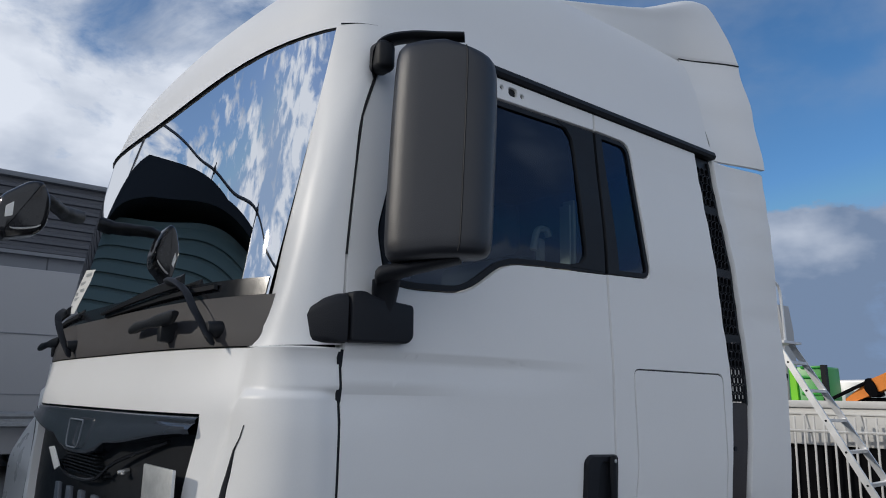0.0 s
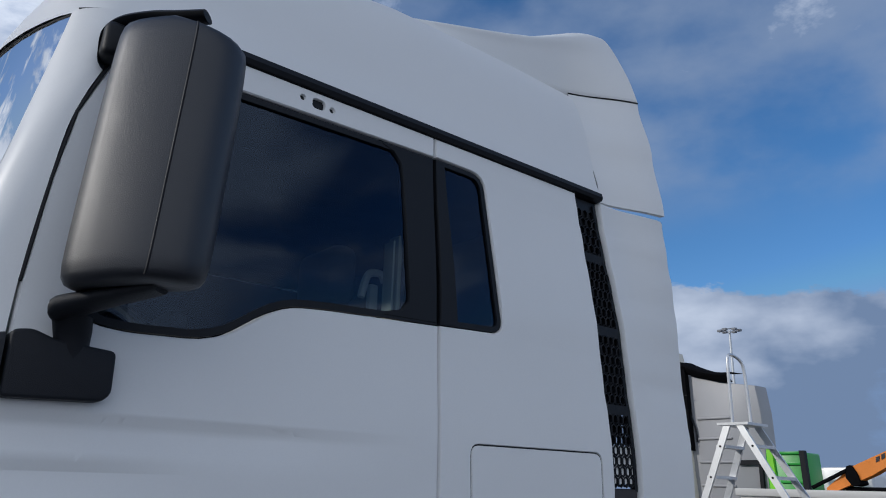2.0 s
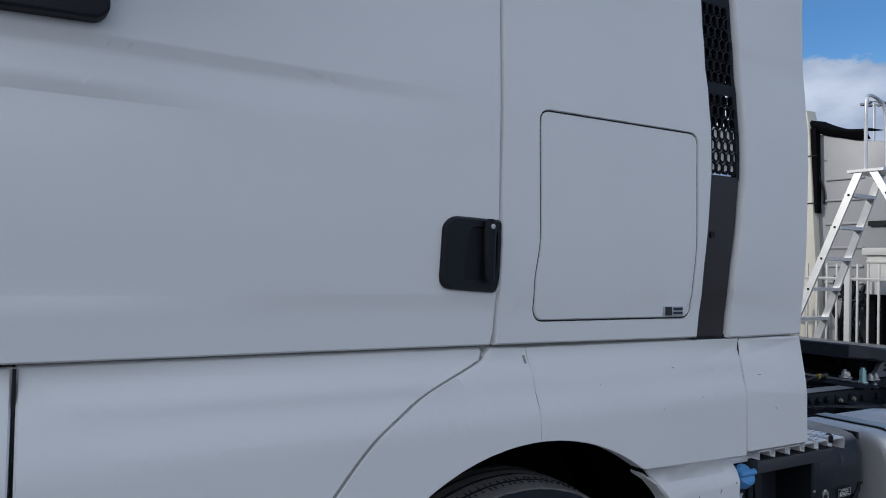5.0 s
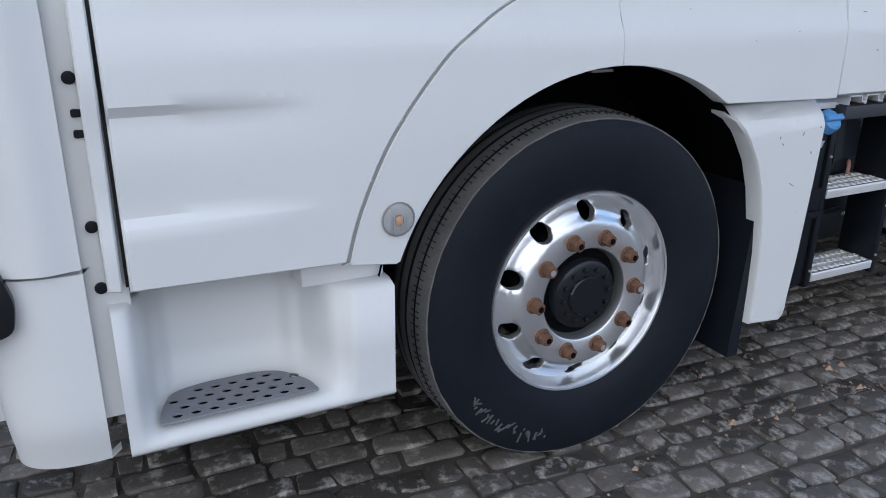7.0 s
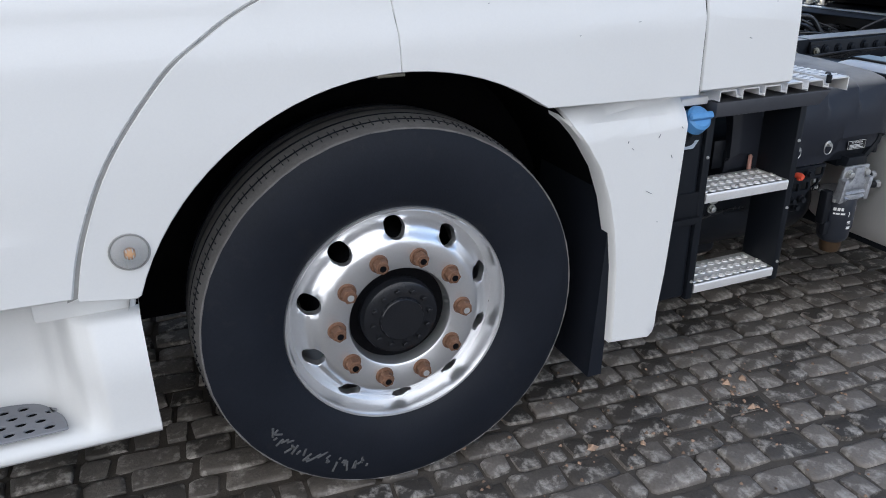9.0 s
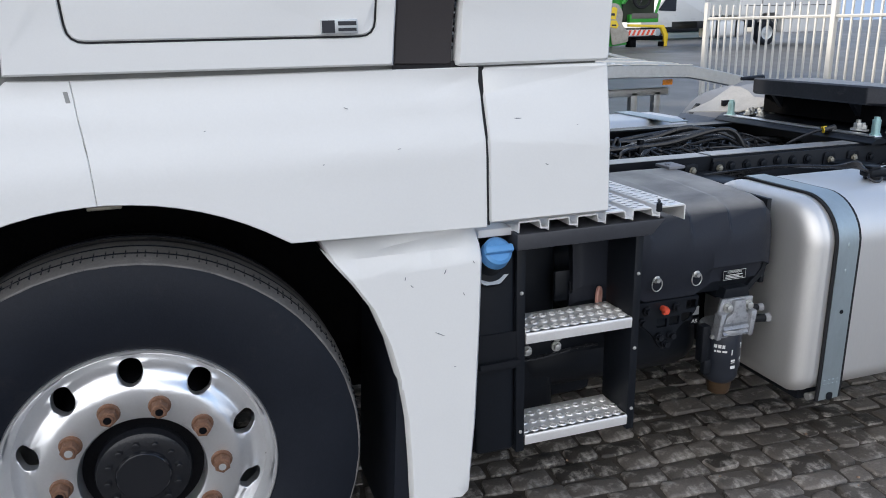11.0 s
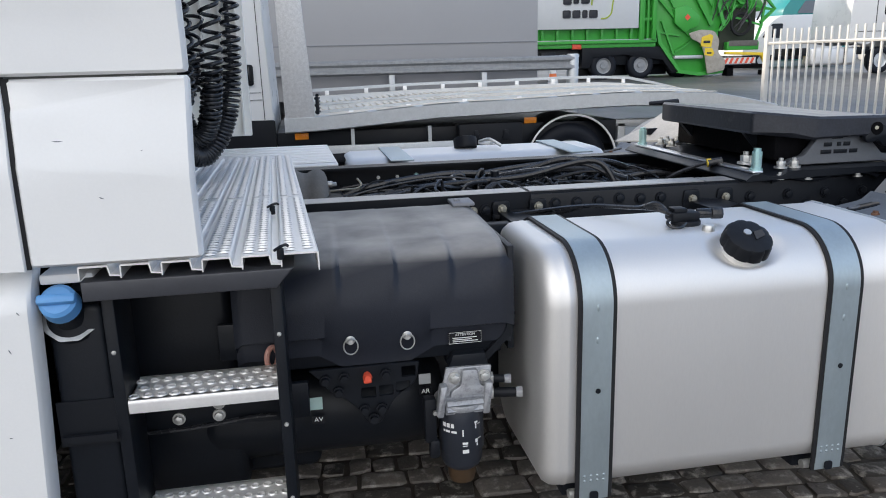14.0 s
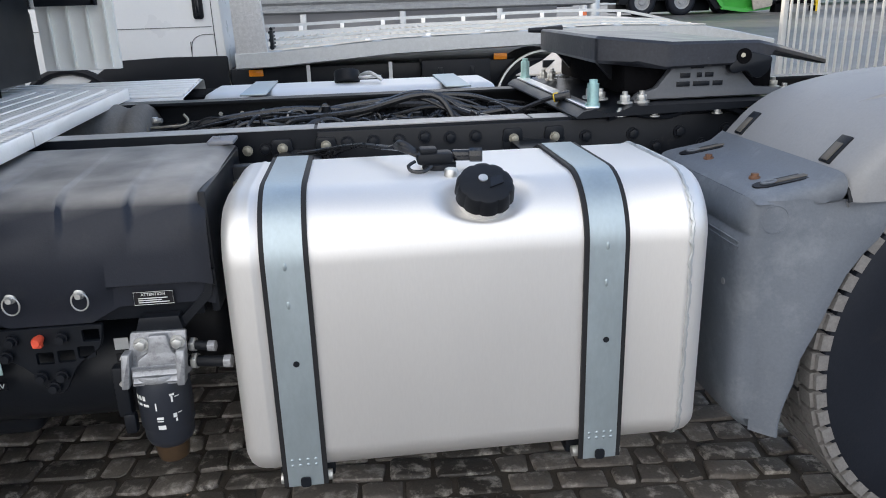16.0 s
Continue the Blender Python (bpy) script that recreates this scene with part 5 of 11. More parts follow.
# front mirror on an arm from the far windscreen corner
bm = nothing()
cushion(bm, rounded([(-1.800, 2.450), (-1.770, 2.420), (-1.640, 2.455), (-1.612, 2.500), (-1.606, 2.600), (-1.640, 2.672), (-1.690, 2.668), (-1.788, 2.590)], 0.03, 3), 1.74, 1.62, 0.035)
fm = part("front_mirror", bm, BLACK_GLOSS, truck, "glossy black front mirror hanging before the windscreen", 60)
bm = nothing()
tube(bm, smooth_line([(-1.775, 1.628, 2.470), (-1.72, 1.622, 2.462), (-1.65, 1.626, 2.482), (-1.618, 1.640, 2.520)], 5), 0.0045, 6)
part("bright_edge", bm, BOLT, fm, "bright line along the mirror rim")
bm = nothing()
prism(bm, rounded([(-1.768, 2.500), (-1.742, 2.510), (-1.742, 2.566), (-1.768, 2.545)], 0.004), 1.616, 1.622)
part("pale_sticker", bm, PAPER, fm)
bm = nothing()
tube(bm, smooth_line([(-1.63, 1.72, 2.615), (-1.585, 1.80, 2.632), (-1.53, 1.92, 2.635), (-1.46, 2.07, 2.645), (-1.37, 2.22, 2.67)], 5), [0.022] * 4 + [0.026] * 6 + [0.030] * 5 + [0.036] * 6, 12)
part("front_mirror_arm", bm, BLACK, fm, "black curved mirror arm")
# far side of the cab
bm = nothing()
prism(bm, [(-1.2, 1.3), (0.735, 1.3), (0.735, 2.93), (-0.1, 2.93), (-0.1, 2.2), (-1.2, 2.14)], 2 * CY - 0.09, 2 * CY - 0.03)
part("far_side_panel", bm, PAINT, truck, "white far side of the cab")
bm = nothing()
loft(bm, [[(-1.2, 2 * CY - 0.05, 2.14), (-0.1, 2 * CY - 0.05, 2.2)], [(-1.02, 2 * CY - 0.08, 2.93), (-0.1, 2 * CY - 0.08, 2.93)]])
part("far_window", bm, GLASS, truck).visible_shadow = False

# ---- lower body ----
# pale backing that closes the seams between the panels
bm = nothing()
loft(bm, [[(-1.14, 0.066, 1.33), (1.10, 0.066, 1.33)], [(-1.14, 0.066, 1.39), (1.10, 0.066, 1.39)]])
loft(bm, [[(-0.05, 0.036, 1.175), (0.02, 0.036, 1.175)], [(-0.06, 0.06, 1.35), (0.03, 0.06, 1.35)]])
loft(bm, [[(x - 0.004, lower_side(x, z) + 0.003, z), (x + 0.004, lower_side(x, z) + 0.003, z)] for x, z in ((0.0, 1.124), (-0.0031, 1.2), (-0.021, 1.28), (-0.033, 1.352))])
part("seam_backing", bm, SEAM_GREY, truck, "dusty grey seam filling")
bm = nothing()
loft(bm, [[(-0.15, 0.05, 1.39), (-0.10, 0.05, 1.39)], [(-0.15, 0.095, 2.90), (-0.10, 0.095, 2.90)]])
part("door_gap", bm, RUBBER_EDGE, truck, "dark gap along the door")
bm = nothing()
tube(bm, [(x - 0.003, upper_side(x, z) + 0.0015, z) for x, z in SEAM if z > 1.98], 0.0042, 6)
part("pillar_seam", bm, RUBBER_EDGE, truck, "black seam between door and pillar")
bm = nothing()
loft(bm, [[(0.794, lower_side(0.79, z) + 0.010, z), (0.8095, lower_side(0.79, z) + 0.010, z)] for z in (1.0, 1.08, 1.15, 1.2, 1.29, 1.352)])
loft(bm, [[(0.602, 0.046, z), (0.80, 0.046, z)] for z in (1.340, 1.366)])
part("panel_gap", bm, RUBBER_EDGE, truck, "dark gap between the panels")
ARC_SEAM = smooth_line([(-0.150, 1.338, 0), (-0.168, 1.322, 0), (-0.297, 1.270, 0), (-0.395, 1.212, 0), (-0.475, 1.150, 0), (-0.595, 1.0, 0), (-0.668, 0.848, 0), (-0.703, 0.728, 0)], 5)
ARC_SEAM = [(p.x, p.y) for p in ARC_SEAM]
low_door = [(-1.150, 0.738), *[(p[0] - 0.008, p[1]) for p in ARC_SEAM[::-1]], (-0.155, 1.350), (-0.160, 1.358), (-1.150, 1.3635)]
bm = nothing()
loft(bm, [[(p[0] - 0.02, lower_side(*p) + 0.0045, p[1] - 0.005), (p[0] + 0.015, lower_side(*p) + 0.0045, p[1] + 0.005)] for p in ARC_SEAM[2:]])
part("arc_seam_seal", bm, SEAM_GREY, truck, "grey dusty seam along the wing")
part("lower_door_panel", panel(low_door, lower_side, 0.035, cell=0.035, edge=0.004, cuts=(0.862, 0.882, 1.072, 1.094)), PAINT, truck, "white lower door extension with two creases")
part("door_edge_strip", panel([(-1.190, 0.745), (-1.164, 0.74), (-1.156, 1.361), (-1.188, 1.361)], lower_side, 0.05, cell=0.05, edge=0.004), PAINT, truck, "white door edge strip")
bm = nothing()
box(bm, -1.156, -1.150, 0.03, 0.04, 0.74, 1.36)
part("door_seal", bm, RUBBER_EDGE, truck)
bm = nothing()
box(bm, -1.42, -1.19, 0.046, 0.052, 1.346, 1.375)
part("corner_gap", bm, BLACK, truck, "dark gap over the corner panel")
bm = nothing()
box(bm, -1.33, -1.15, 0.055, 0.075, 0.45, 1.36)
jamb = part("door_jamb", bm, PLASTIC_WHITE, truck, "white recessed jamb with dark fixings")
for z in (1.143, 0.864, 0.738):
    bm = nothing()
    cyl(bm, (-1.200, 0.048, z), (-1.200, 0.058, z), 0.012, seg=14, bevel=0.002)
    part("jamb_plug", bm, BLACK, jamb, "black rubber plug")
for z in (1.08, 1.042):
    bm = nothing()
    prism(bm, rounded([(-1.206, z - 0.008), (-1.178, z - 0.006), (-1.178, z + 0.006), (-1.206, z + 0.008)], 0.006), 0.049, 0.058)
    part("jamb_slot", bm, BLACK, jamb, "black rubber plug")
ARCH = arc(0.0, 0.5, 0.622, 160, 56.5, 26)
fender_f = [*[(p[0] + 0.0, p[1]) for p in ARC_SEAM], (-0.700, 0.722), (-0.595, 0.708), *[p for p in ARCH if p[0] < -0.005], (-0.0005, 1.122), (-0.0035, 1.2), (-0.0129, 1.28), (-0.0209, 1.354), (-0.128, 1.357)]
part("front_wing", panel(fender_f, lower_side, 0.05, cell=0.03, edge=0.0015), PLASTIC_WHITE, truck, "white front wing round the wheel arch")
fender_r = [(0.0003, 1.122), *[p for p in ARCH if p[0] > 0.01], (0.358, 1.010), (0.80, 0.998), (0.7995, 1.15), (0.799, 1.20), (0.796, 1.29), (0.794, 1.352), (-0.0201, 1.354), (-0.0121, 1.28), (-0.0027, 1.2)]
wing_r = part("rear_wing", panel(fender_r, lower_side, 0.05, cell=0.03, edge=0.0015), PLASTIC_WHITE, truck, "scuffed white wing panel behind the wheel arch")
part("lower_deflector", panel(rounded([(0.8065, 1.002), (1.120, 1.002), (1.117, 1.15), (1.122, 1.3505), (0.8005, 1.3505), (0.803, 1.29), (0.806, 1.20)], 0.008), lambda x, z: lower_side(x, z) + 0.005, 0.03, cell=0.06, edge=0.006), PLASTIC_WHITE, truck, "white lower air deflector")
FLAP = [(0.424, 0.992), (0.430, 0.965), (0.447, 0.943), (0.484, 0.895), (0.528, 0.826), (0.561, 0.738), (0.584, 0.638), (0.597, 0.536), (0.601, 0.42), (0.602, 0.306), (0.735, 0.294), (0.752, 0.31), (0.772, 0.5), (0.786, 0.75), (0.793, 0.92), (0.790, 0.992)]


def flap_y(x, z):
    return 0.012 + lerp_table(z, [(0.3, 0.0), (0.925, 0.0), (0.95, 0.012), (0.962, 0.045), (1.0, 0.05)])


part("rear_wheel_arch_panel", panel(FLAP, flap_y, 0.05, cell=0.04, edge=0.006), PLASTIC_WHITE, truck, "white panel behind the front wheel with scratches")
# scratches and chips
random.seed(5)
SCRATCHES = [(0.684, 0.749, 0.028, 30, 0), (0.70, 0.90, 0.012, -60, 0), (0.745, 0.84, 0.010, 70, 0), (0.62, 0.875, 0.010, 50, 0), (0.605, 0.895, 0.008, -70, 0), (0.77, 0.915, 0.008, 60, 0), (0.72, 0.66, 0.006, 20, 0),
             (0.436, 1.169, 0.005, 0, 1), (0.883, 1.237, 0.020, 5, 1), (0.494, 1.279, 0.012, 25, 1), (0.95, 1.13, 0.010, 30, 1), (1.03, 1.215, 0.004, 0, 1), (0.21, 1.25, 0.004, 0, 1), (0.60, 1.19, 0.008, -5, 1)]
for x, z, l_, ang, high in SCRATCHES:
    y_ = flap_y(x, z) - 0.0008 if not high else lower_side(x, z) + (-0.0008 if x < 0.8 else 0.0042)
    m = Matrix.Translation((x, y_, z)) @ pose(0, 0, 0, 0, ang, 0)
    bm = nothing()
    w_ = random.uniform(0.0006, 0.0012)
    pts_ = [(-l_ / 2, 0), (-l_ / 6, -w_), (l_ / 5, -w_ * 0.4), (l_ / 2, w_ * 0.6), (l_ / 4, w_), (-l_ / 5, w_ * 0.7)]
    prism(bm, pts_, -0.0006, 0.0008)
    bmesh.ops.transform(bm, matrix=m, verts=bm.verts[:])
    part("scratch", bm, FENDER_GREY, wing_r, "dark scratch")
# indicator
bm = nothing()
cyl(bm, (-0.591, lower_side(-0.591, 0.815) + 0.004, 0.815), (-0.591, lower_side(-0.591, 0.815) - 0.008, 0.815), 0.0375, 0.034, 28, bevel=0.002)
ind = part("side_indicator", bm, CLEAR, truck, "round clear side indicator with an orange bulb")
bm = nothing()
sphere(bm, (-0.591, lower_side(-0.591, 0.815) - 0.004, 0.813), 0.014, (0.9, 0.5, 1.0), 10)
part("bulb", bm, BULB, ind)
bm = nothing()
tube(bm, [(-0.591 + 0.038 * math.cos(a * math.tau / 28), lower_side(-0.591, 0.815) - 0.002, 0.815 + 0.038 * math.sin(a * math.tau / 28)) for a in range(28)], 0.0022, 6, True)
part("indicator_rim", bm, SEAM_GREY, ind)
for k in range(7):
    bm = nothing()
    x = -0.609 + 0.006 * k
    h = math.sqrt(max(0.0, 0.030 ** 2 - (x + 0.591) ** 2))
    box(bm, x - 0.0009, x + 0.0009, lower_side(-0.591, 0.815) - 0.0095, lower_side(-0.591, 0.815) - 0.0075, 0.815 - h, 0.815 + h * 0.3)
    part("lens_rib", bm, GALV, ind)

# entry step box
bm = nothing()
rows = []
for i in range(61):
    x = -1.192 + (0.597) * i / 60
    e = lerp_table(x, [(-1.192, 0.0), (-1.168, 0.02), (-1.140, 0.25), (-1.112, 0.8), (-1.075, 1.0), (-0.83, 1.0), (-0.785, 0.82), (-0.725, 0.14), (-0.69, 0.01), (-0.59, 0.0)])
    back = 0.012 + 0.20 * e
    zt = lerp_table(x, [(-1.192, 0.70), (-0.80, 0.70), (-0.72, 0.662), (-0.595, 0.662)])
    rows.append([(x, 0.05, 0.366), (x, 0.020, 0.364), (x, 0.010, 0.376), (x, 0.012, 0.386 + 0.01 * e), (x, 0.012 + 0.06 * e, 0.400 + 0.006 * e), (x, back * 0.9 + 0.002, 0.428 - 0.010 * e), (x, back, 0.50), (x, back + 0.01 * e, zt - 0.01), (x, back + 0.03, zt), (x, back + 0.06, zt)])
rows = [[(p[0] + 0.002, p[1] + 0.05, p[2]) for p in rows[0]]] + rows + [[(p[0] - 0.002, p[1] + 0.05, p[2]) for p in rows[-1]]]
loft(bm, rows)
fix_normals(bm)
step_box = part("entry_step", bm, PLASTIC_WHITE, truck, "white moulded entry step", 75)
tread_pts = rounded([(-1.105, 0.025), (-0.755, 0.025), (-0.765, 0.075), (-0.815, 0.15), (-0.88, 0.168), (-1.0, 0.168), (-1.07, 0.15), (-1.098, 0.075)], [0.008, 0.008, 0.02, 0.03, 0.03, 0.03, 0.03, 0.02])
tr_holes = []
for r_ in range(4):
    n_ = (8, 7, 8, 5)[r_]
    for c_ in range(n_):
        cx = -0.93 + (c_ - (n_ - 1) / 2) * 0.039
        cy = 0.046 + r_ * 0.031
        tr_holes.append([(cx + 0.0115 * math.cos(a * math.tau / 10), cy + 0.0088 * math.sin(a * math.tau / 10)) for a in range(10)])
bm = panel(tread_pts, lambda x, z: 0.0, 0.003, tr_holes, cell=0.12, edge=0.0015)
for v in bm.verts:
    x, y, z = v.co
    v.co = (x - 0.024, z, 0.424 - y - 0.10 * max(0, 0.040 - z))
fix_normals(bm)
part("step_tread", bm, GREY_STEP, step_box, "grey plastic tread with drain holes")
# near-black sheet under the tread holes, standing in for the shade below
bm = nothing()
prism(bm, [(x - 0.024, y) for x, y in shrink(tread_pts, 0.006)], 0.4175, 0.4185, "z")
part("drain_dark", bm, MUD_SHADE, step_box)
bm = nothing()
box(bm, -0.80, -0.60, 0.06, 0.14, 0.66, 0.74, 0.01)
part("step_bracket", bm, PLASTIC_WHITE, step_box)
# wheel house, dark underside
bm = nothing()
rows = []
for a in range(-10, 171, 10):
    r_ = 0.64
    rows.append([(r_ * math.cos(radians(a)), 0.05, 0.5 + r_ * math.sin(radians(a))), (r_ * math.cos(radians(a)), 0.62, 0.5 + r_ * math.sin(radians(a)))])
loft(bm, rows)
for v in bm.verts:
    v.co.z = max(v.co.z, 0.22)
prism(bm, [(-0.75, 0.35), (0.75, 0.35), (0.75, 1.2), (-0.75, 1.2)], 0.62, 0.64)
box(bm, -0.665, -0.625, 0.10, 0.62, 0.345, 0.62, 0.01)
part("wheel_house", bm, MUD_SHADE, truck, "near-black wheel arch liner")
bm = nothing()
prism(bm, [(0.555, 0.19), (0.60, 0.19), (0.62, 0.9), (0.60, 0.9)], 0.04, 0.42)
part("mud_flap", bm, RUBBER, truck, "black rubber mud flap")
bm = nothing()
box(bm, -0.03, 0.035, 0.075, 0.13, 1.098, 1.106, 0.002)
part("arch_bracket", bm, ZINC_DULL, truck, "bright metal arch bracket")
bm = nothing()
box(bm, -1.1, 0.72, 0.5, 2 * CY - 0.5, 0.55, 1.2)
part("engine_block", bm, MUD_SHADE, truck)
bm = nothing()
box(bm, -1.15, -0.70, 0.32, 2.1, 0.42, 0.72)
part("step_backing", bm, MUD_SHADE, truck)


# ---- wheels ----
def tyre_bm(c, radius, width, out_y, flip=1, lugs=False):
    b = nothing()
    w = width
    p = [(0.287, 0.045), (0.296, 0.028), (0.318, 0.016), (0.36, 0.006), (0.40, 0.002), (0.44, 0.005), (0.474, 0.012), (0.488, 0.018), (0.4893, 0.020), (0.4925, 0.038),
         (0.496, 0.062), (0.4975, 0.066), (0.4900, 0.0665), (0.4900, 0.0725), (0.4985, 0.073), (0.503, 0.106), (0.490, 0.107), (0.490, 0.117), (0.503, 0.118), (0.504, w / 2 - 0.006), (0.491, w / 2 - 0.005), (0.491, w / 2 + 0.005), (0.504, w / 2 + 0.006)]
    mirror = [(r, w - y) for r, y in p[::-1]]
    prof = p + mirror
    k = radius / 0.504
    lathe(b, [(r if r < 0.3 else 0.3 + (r - 0.3) * (radius - 0.3) / 0.204, out_y + flip * y) for r, y in prof], c, 96)
    for v in b.verts:
        if v.co.z < 0.001:
            v.co.z = 0.001
    fix_normals(b)
    return b


def hub_band(b, c, y_at):
    """Disc of the wheel with ten hand holes, built sector by sector."""
    half, n = math.radians(18), 10
    edge = [(-1 + 2 * k / n, -1) for k in range(n)] + [(1, -1 + 2 * k / n) for k in range(n)] + [(1 - 2 * k / n, 1) for k in range(n)] + [(-1, 1 - 2 * k / n) for k in range(n)]

    def place(a, s, deep=0.0):
        r = 0.196 + 0.076 * s - 0.003 * deep
        y = lerp_table(s, [(0, 0.0), (0.15, 0.001), (0.5, 0.018), (0.85, 0.042), (1.0, 0.050)]) + 0.024 * deep
        return Vector((c[0] + r * math.cos(a), c[1] + y_at + y, c[2] + r * math.sin(a)))
    for k in range(10):
        a0 = math.radians(18 + 36 * k)
        rows_ = []
        for t, deep in ((0.0, 1.0), (0.0, 0.25), (0.015, 0.06), (0.05, 0.0), (0.3, 0.0), (0.65, 0.0), (1.0, 0.0)):
            row_ = []
            for u, v in edge:
                ang = math.atan2(v * 0.5, u * 0.62)
                hu, hv = 0.345 * math.cos(ang), 0.33 * math.sin(ang)
                pu, pv = hu + (u - hu) * t, (0.55 + hv) + ((v + 1) / 2 - 0.55 - hv) * t
                row_.append(place(a0 + half * pu, pv, deep))
            rows_.append(row_)
        loft(b, rows_, closed=True)


def front_wheel(c):
    b = nothing()
    hub_band(b, c, 0.022)
    lathe(b, [(0.128, 0.075), (0.132, 0.034), (0.136, 0.025), (0.142, 0.022), (0.196, 0.022)], c, 100)
    lathe(b, [(0.272, 0.072), (0.278, 0.060), (0.282, 0.042), (0.2845, 0.030), (0.288, 0.025), (0.2935, 0.024), (0.296, 0.028), (0.296, 0.05), (0.286, 0.06)], c, 100)
    lathe(b, [(0.272, 0.072), (0.262, 0.10), (0.255, 0.28)], c, 100)
    bmesh.ops.remove_doubles(b, verts=b.verts[:], dist=0.0003)
    fix_normals(b)
    wheel = part("front_wheel", b, ALLOY, truck, "polished aluminium wheel with ten hand holes", 35)
    part("tyre", tyre_bm(c, 0.5045, 0.31, 0.0), RUBBER, wheel, "worn black tyre with a scuffed sidewall", 30)
    # worn tread band over the shoulder
    b = nothing()
    lathe(b, [(0.4888, 0.0177), (0.4905, 0.0195), (0.4938, 0.038), (0.4980, 0.062), (0.4986, 0.0655)], c, 96)
    lathe(b, [(0.4996, 0.0735), (0.5040, 0.1055)], c, 96)
    lathe(b, [(0.5040, 0.1185), (0.5052, 0.148)], c, 96)
    lathe(b, [(0.5052, 0.162), (0.5042, 0.19)], c, 96)
    for v in b.verts:
        if v.co.z < 0.002:
            v.co.z = 0.002
    part("tread", b, TREAD, wheel, "grey worn tread ribs", 30)
    b = nothing()
    for k in range(150):
        turn_ = Matrix.Translation(Vector(c)) @ pose(0, 0, 0, 0, k * 2.4 + 0.3 * (k % 3), 0)
        if (turn_ @ Vector((0, 0, 0.5))).z > 0.02:
            box(b, -0.0011, 0.0011, 0.050, 0.0655, 0.4945, 0.4988, m=turn_)
            box(b, -0.0011, 0.0011, 0.0735, 0.086, 0.4975, 0.5022, m=turn_)
    part("tread_sipe", b, RUBBER, wheel)["kind"] = "stuff"
    b = nothing()
    cyl(b, (c[0], c[1] + 0.06, c[2]), (c[0], c[1] + 0.28, c[2]), 0.21, seg=32)
    part("brake_drum", b, MUD_SHADE, wheel)
    b = nothing()
    lathe(b, [(0.0, 0.008), (0.055, 0.008), (0.058, 0.011), (0.060, 0.018), (0.088, 0.020), (0.098, 0.024), (0.104, 0.036), (0.106, 0.09)], c, 48)
    bmesh.ops.remove_doubles(b, verts=b.verts[:], dist=0.0003)
    fix_normals(b)
    hub = part("hub_cover", b, BLACK_GLOSS, wheel, "black hub cover ringed with small bolts", 30)
    for k in range(12):
        a = k * math.tau / 12 + 0.1
        b = nothing()
        cyl(b, (c[0] + 0.076 * math.cos(a), c[1] + 0.022, c[2] + 0.076 * math.sin(a)), (c[0] + 0.076 * math.cos(a), c[1] + 0.010, c[2] + 0.076 * math.sin(a)), 0.0078, seg=6, bevel=0.001)
        part("hub_bolt", b, BLACK_GLOSS, hub)
    b = nothing()
    for k in range(10):
        a = k * math.tau / 10
    # one nut, shared by ten
    cyl(b, (0, 0.0, 0), (0, -0.008, 0), 0.0245, 0.0215, 20)
    cyl(b, (0, -0.008, 0), (0, -0.030, 0), 0.0195, 0.0185, 6, bevel=0.001)
    cyl(b, (0, -0.030, 0), (0, -0.035, 0), 0.0125, 0.0115, 14)
    nut = mesh_object("wheel_nut", b, RUST, 35)
    nut.parent = wheel
    nut["label"] = "rusty wheel nut"
    for k in range(10):
        a = k * math.tau / 10
        o = nut if k == 0 else nut.copy()
        if k:
            scene.collection.objects.link(o)
        o.matrix_basis = Matrix.Translation((c[0] + 0.1675 * math.cos(a), c[1] + 0.023, c[2] + 0.1675 * math.sin(a))) @ pose(0, 0, 0, 0, 37 * k, 0)
    for k in range(10):
        a = k * math.tau / 10
        b = nothing()
        cyl(b, (c[0] + 0.1675 * math.cos(a), c[1] - 0.010, c[2] + 0.1675 * math.sin(a)), (c[0] + 0.1675 * math.cos(a), c[1] - 0.0125, c[2] + 0.1675 * math.sin(a)), 0.0085, seg=12)
        part("stud_end", b, MUD_SHADE if k % 4 else GALV, wheel)
    # worn raised lettering on the sidewall, past reading
    b = nothing()
    random.seed(3)
    for k in range(6):
        a = math.radians(214 + k * 7.0)
        for q in range(5):
            m = Matrix.Translation((c[0] + (0.427 + random.uniform(-0.016, 0.016)) * math.cos(a), c[1] + 0.0035, c[2] + (0.427 + random.uniform(-0.016, 0.016)) * math.sin(a))) @ pose(0, 0, 0, 0, -math.degrees(a) + random.uniform(-50, 50), 0)
            w = random.uniform(0.004, 0.016)
            box(b, -w, w, -0.0016, 0.0016, -0.003, 0.003, 0.001, 1, m)
            a += 0.018
    bars_ = part("scuffed_lettering", b, TYRE_MARK, wheel, "worn pale raised bars on the sidewall")
    bars_["kind"] = "stuff"
    b = nothing()
    tube(b, [(c[0] + 0.4878 * math.cos(k * math.tau / 120), c[1] + 0.0177, c[2] + 0.4878 * math.sin(k * math.tau / 120)) for k in range(120)], [random.choice((0.0006, 0.0010, 0.0018, 0.0026)) for k in range(120)], 5, True)
    part("scuffed_edge", b, TREAD, wheel, "pale scuffed shoulder edge")
    b = nothing()
    box(b, c[0] - 0.262, c[0] - 0.235, c[1] + 0.044, c[1] + 0.048, c[2] - 0.115, c[2] - 0.08, 0.001)
    return wheel


front_wheel(Vector((0.002, 0.052, 0.494)))


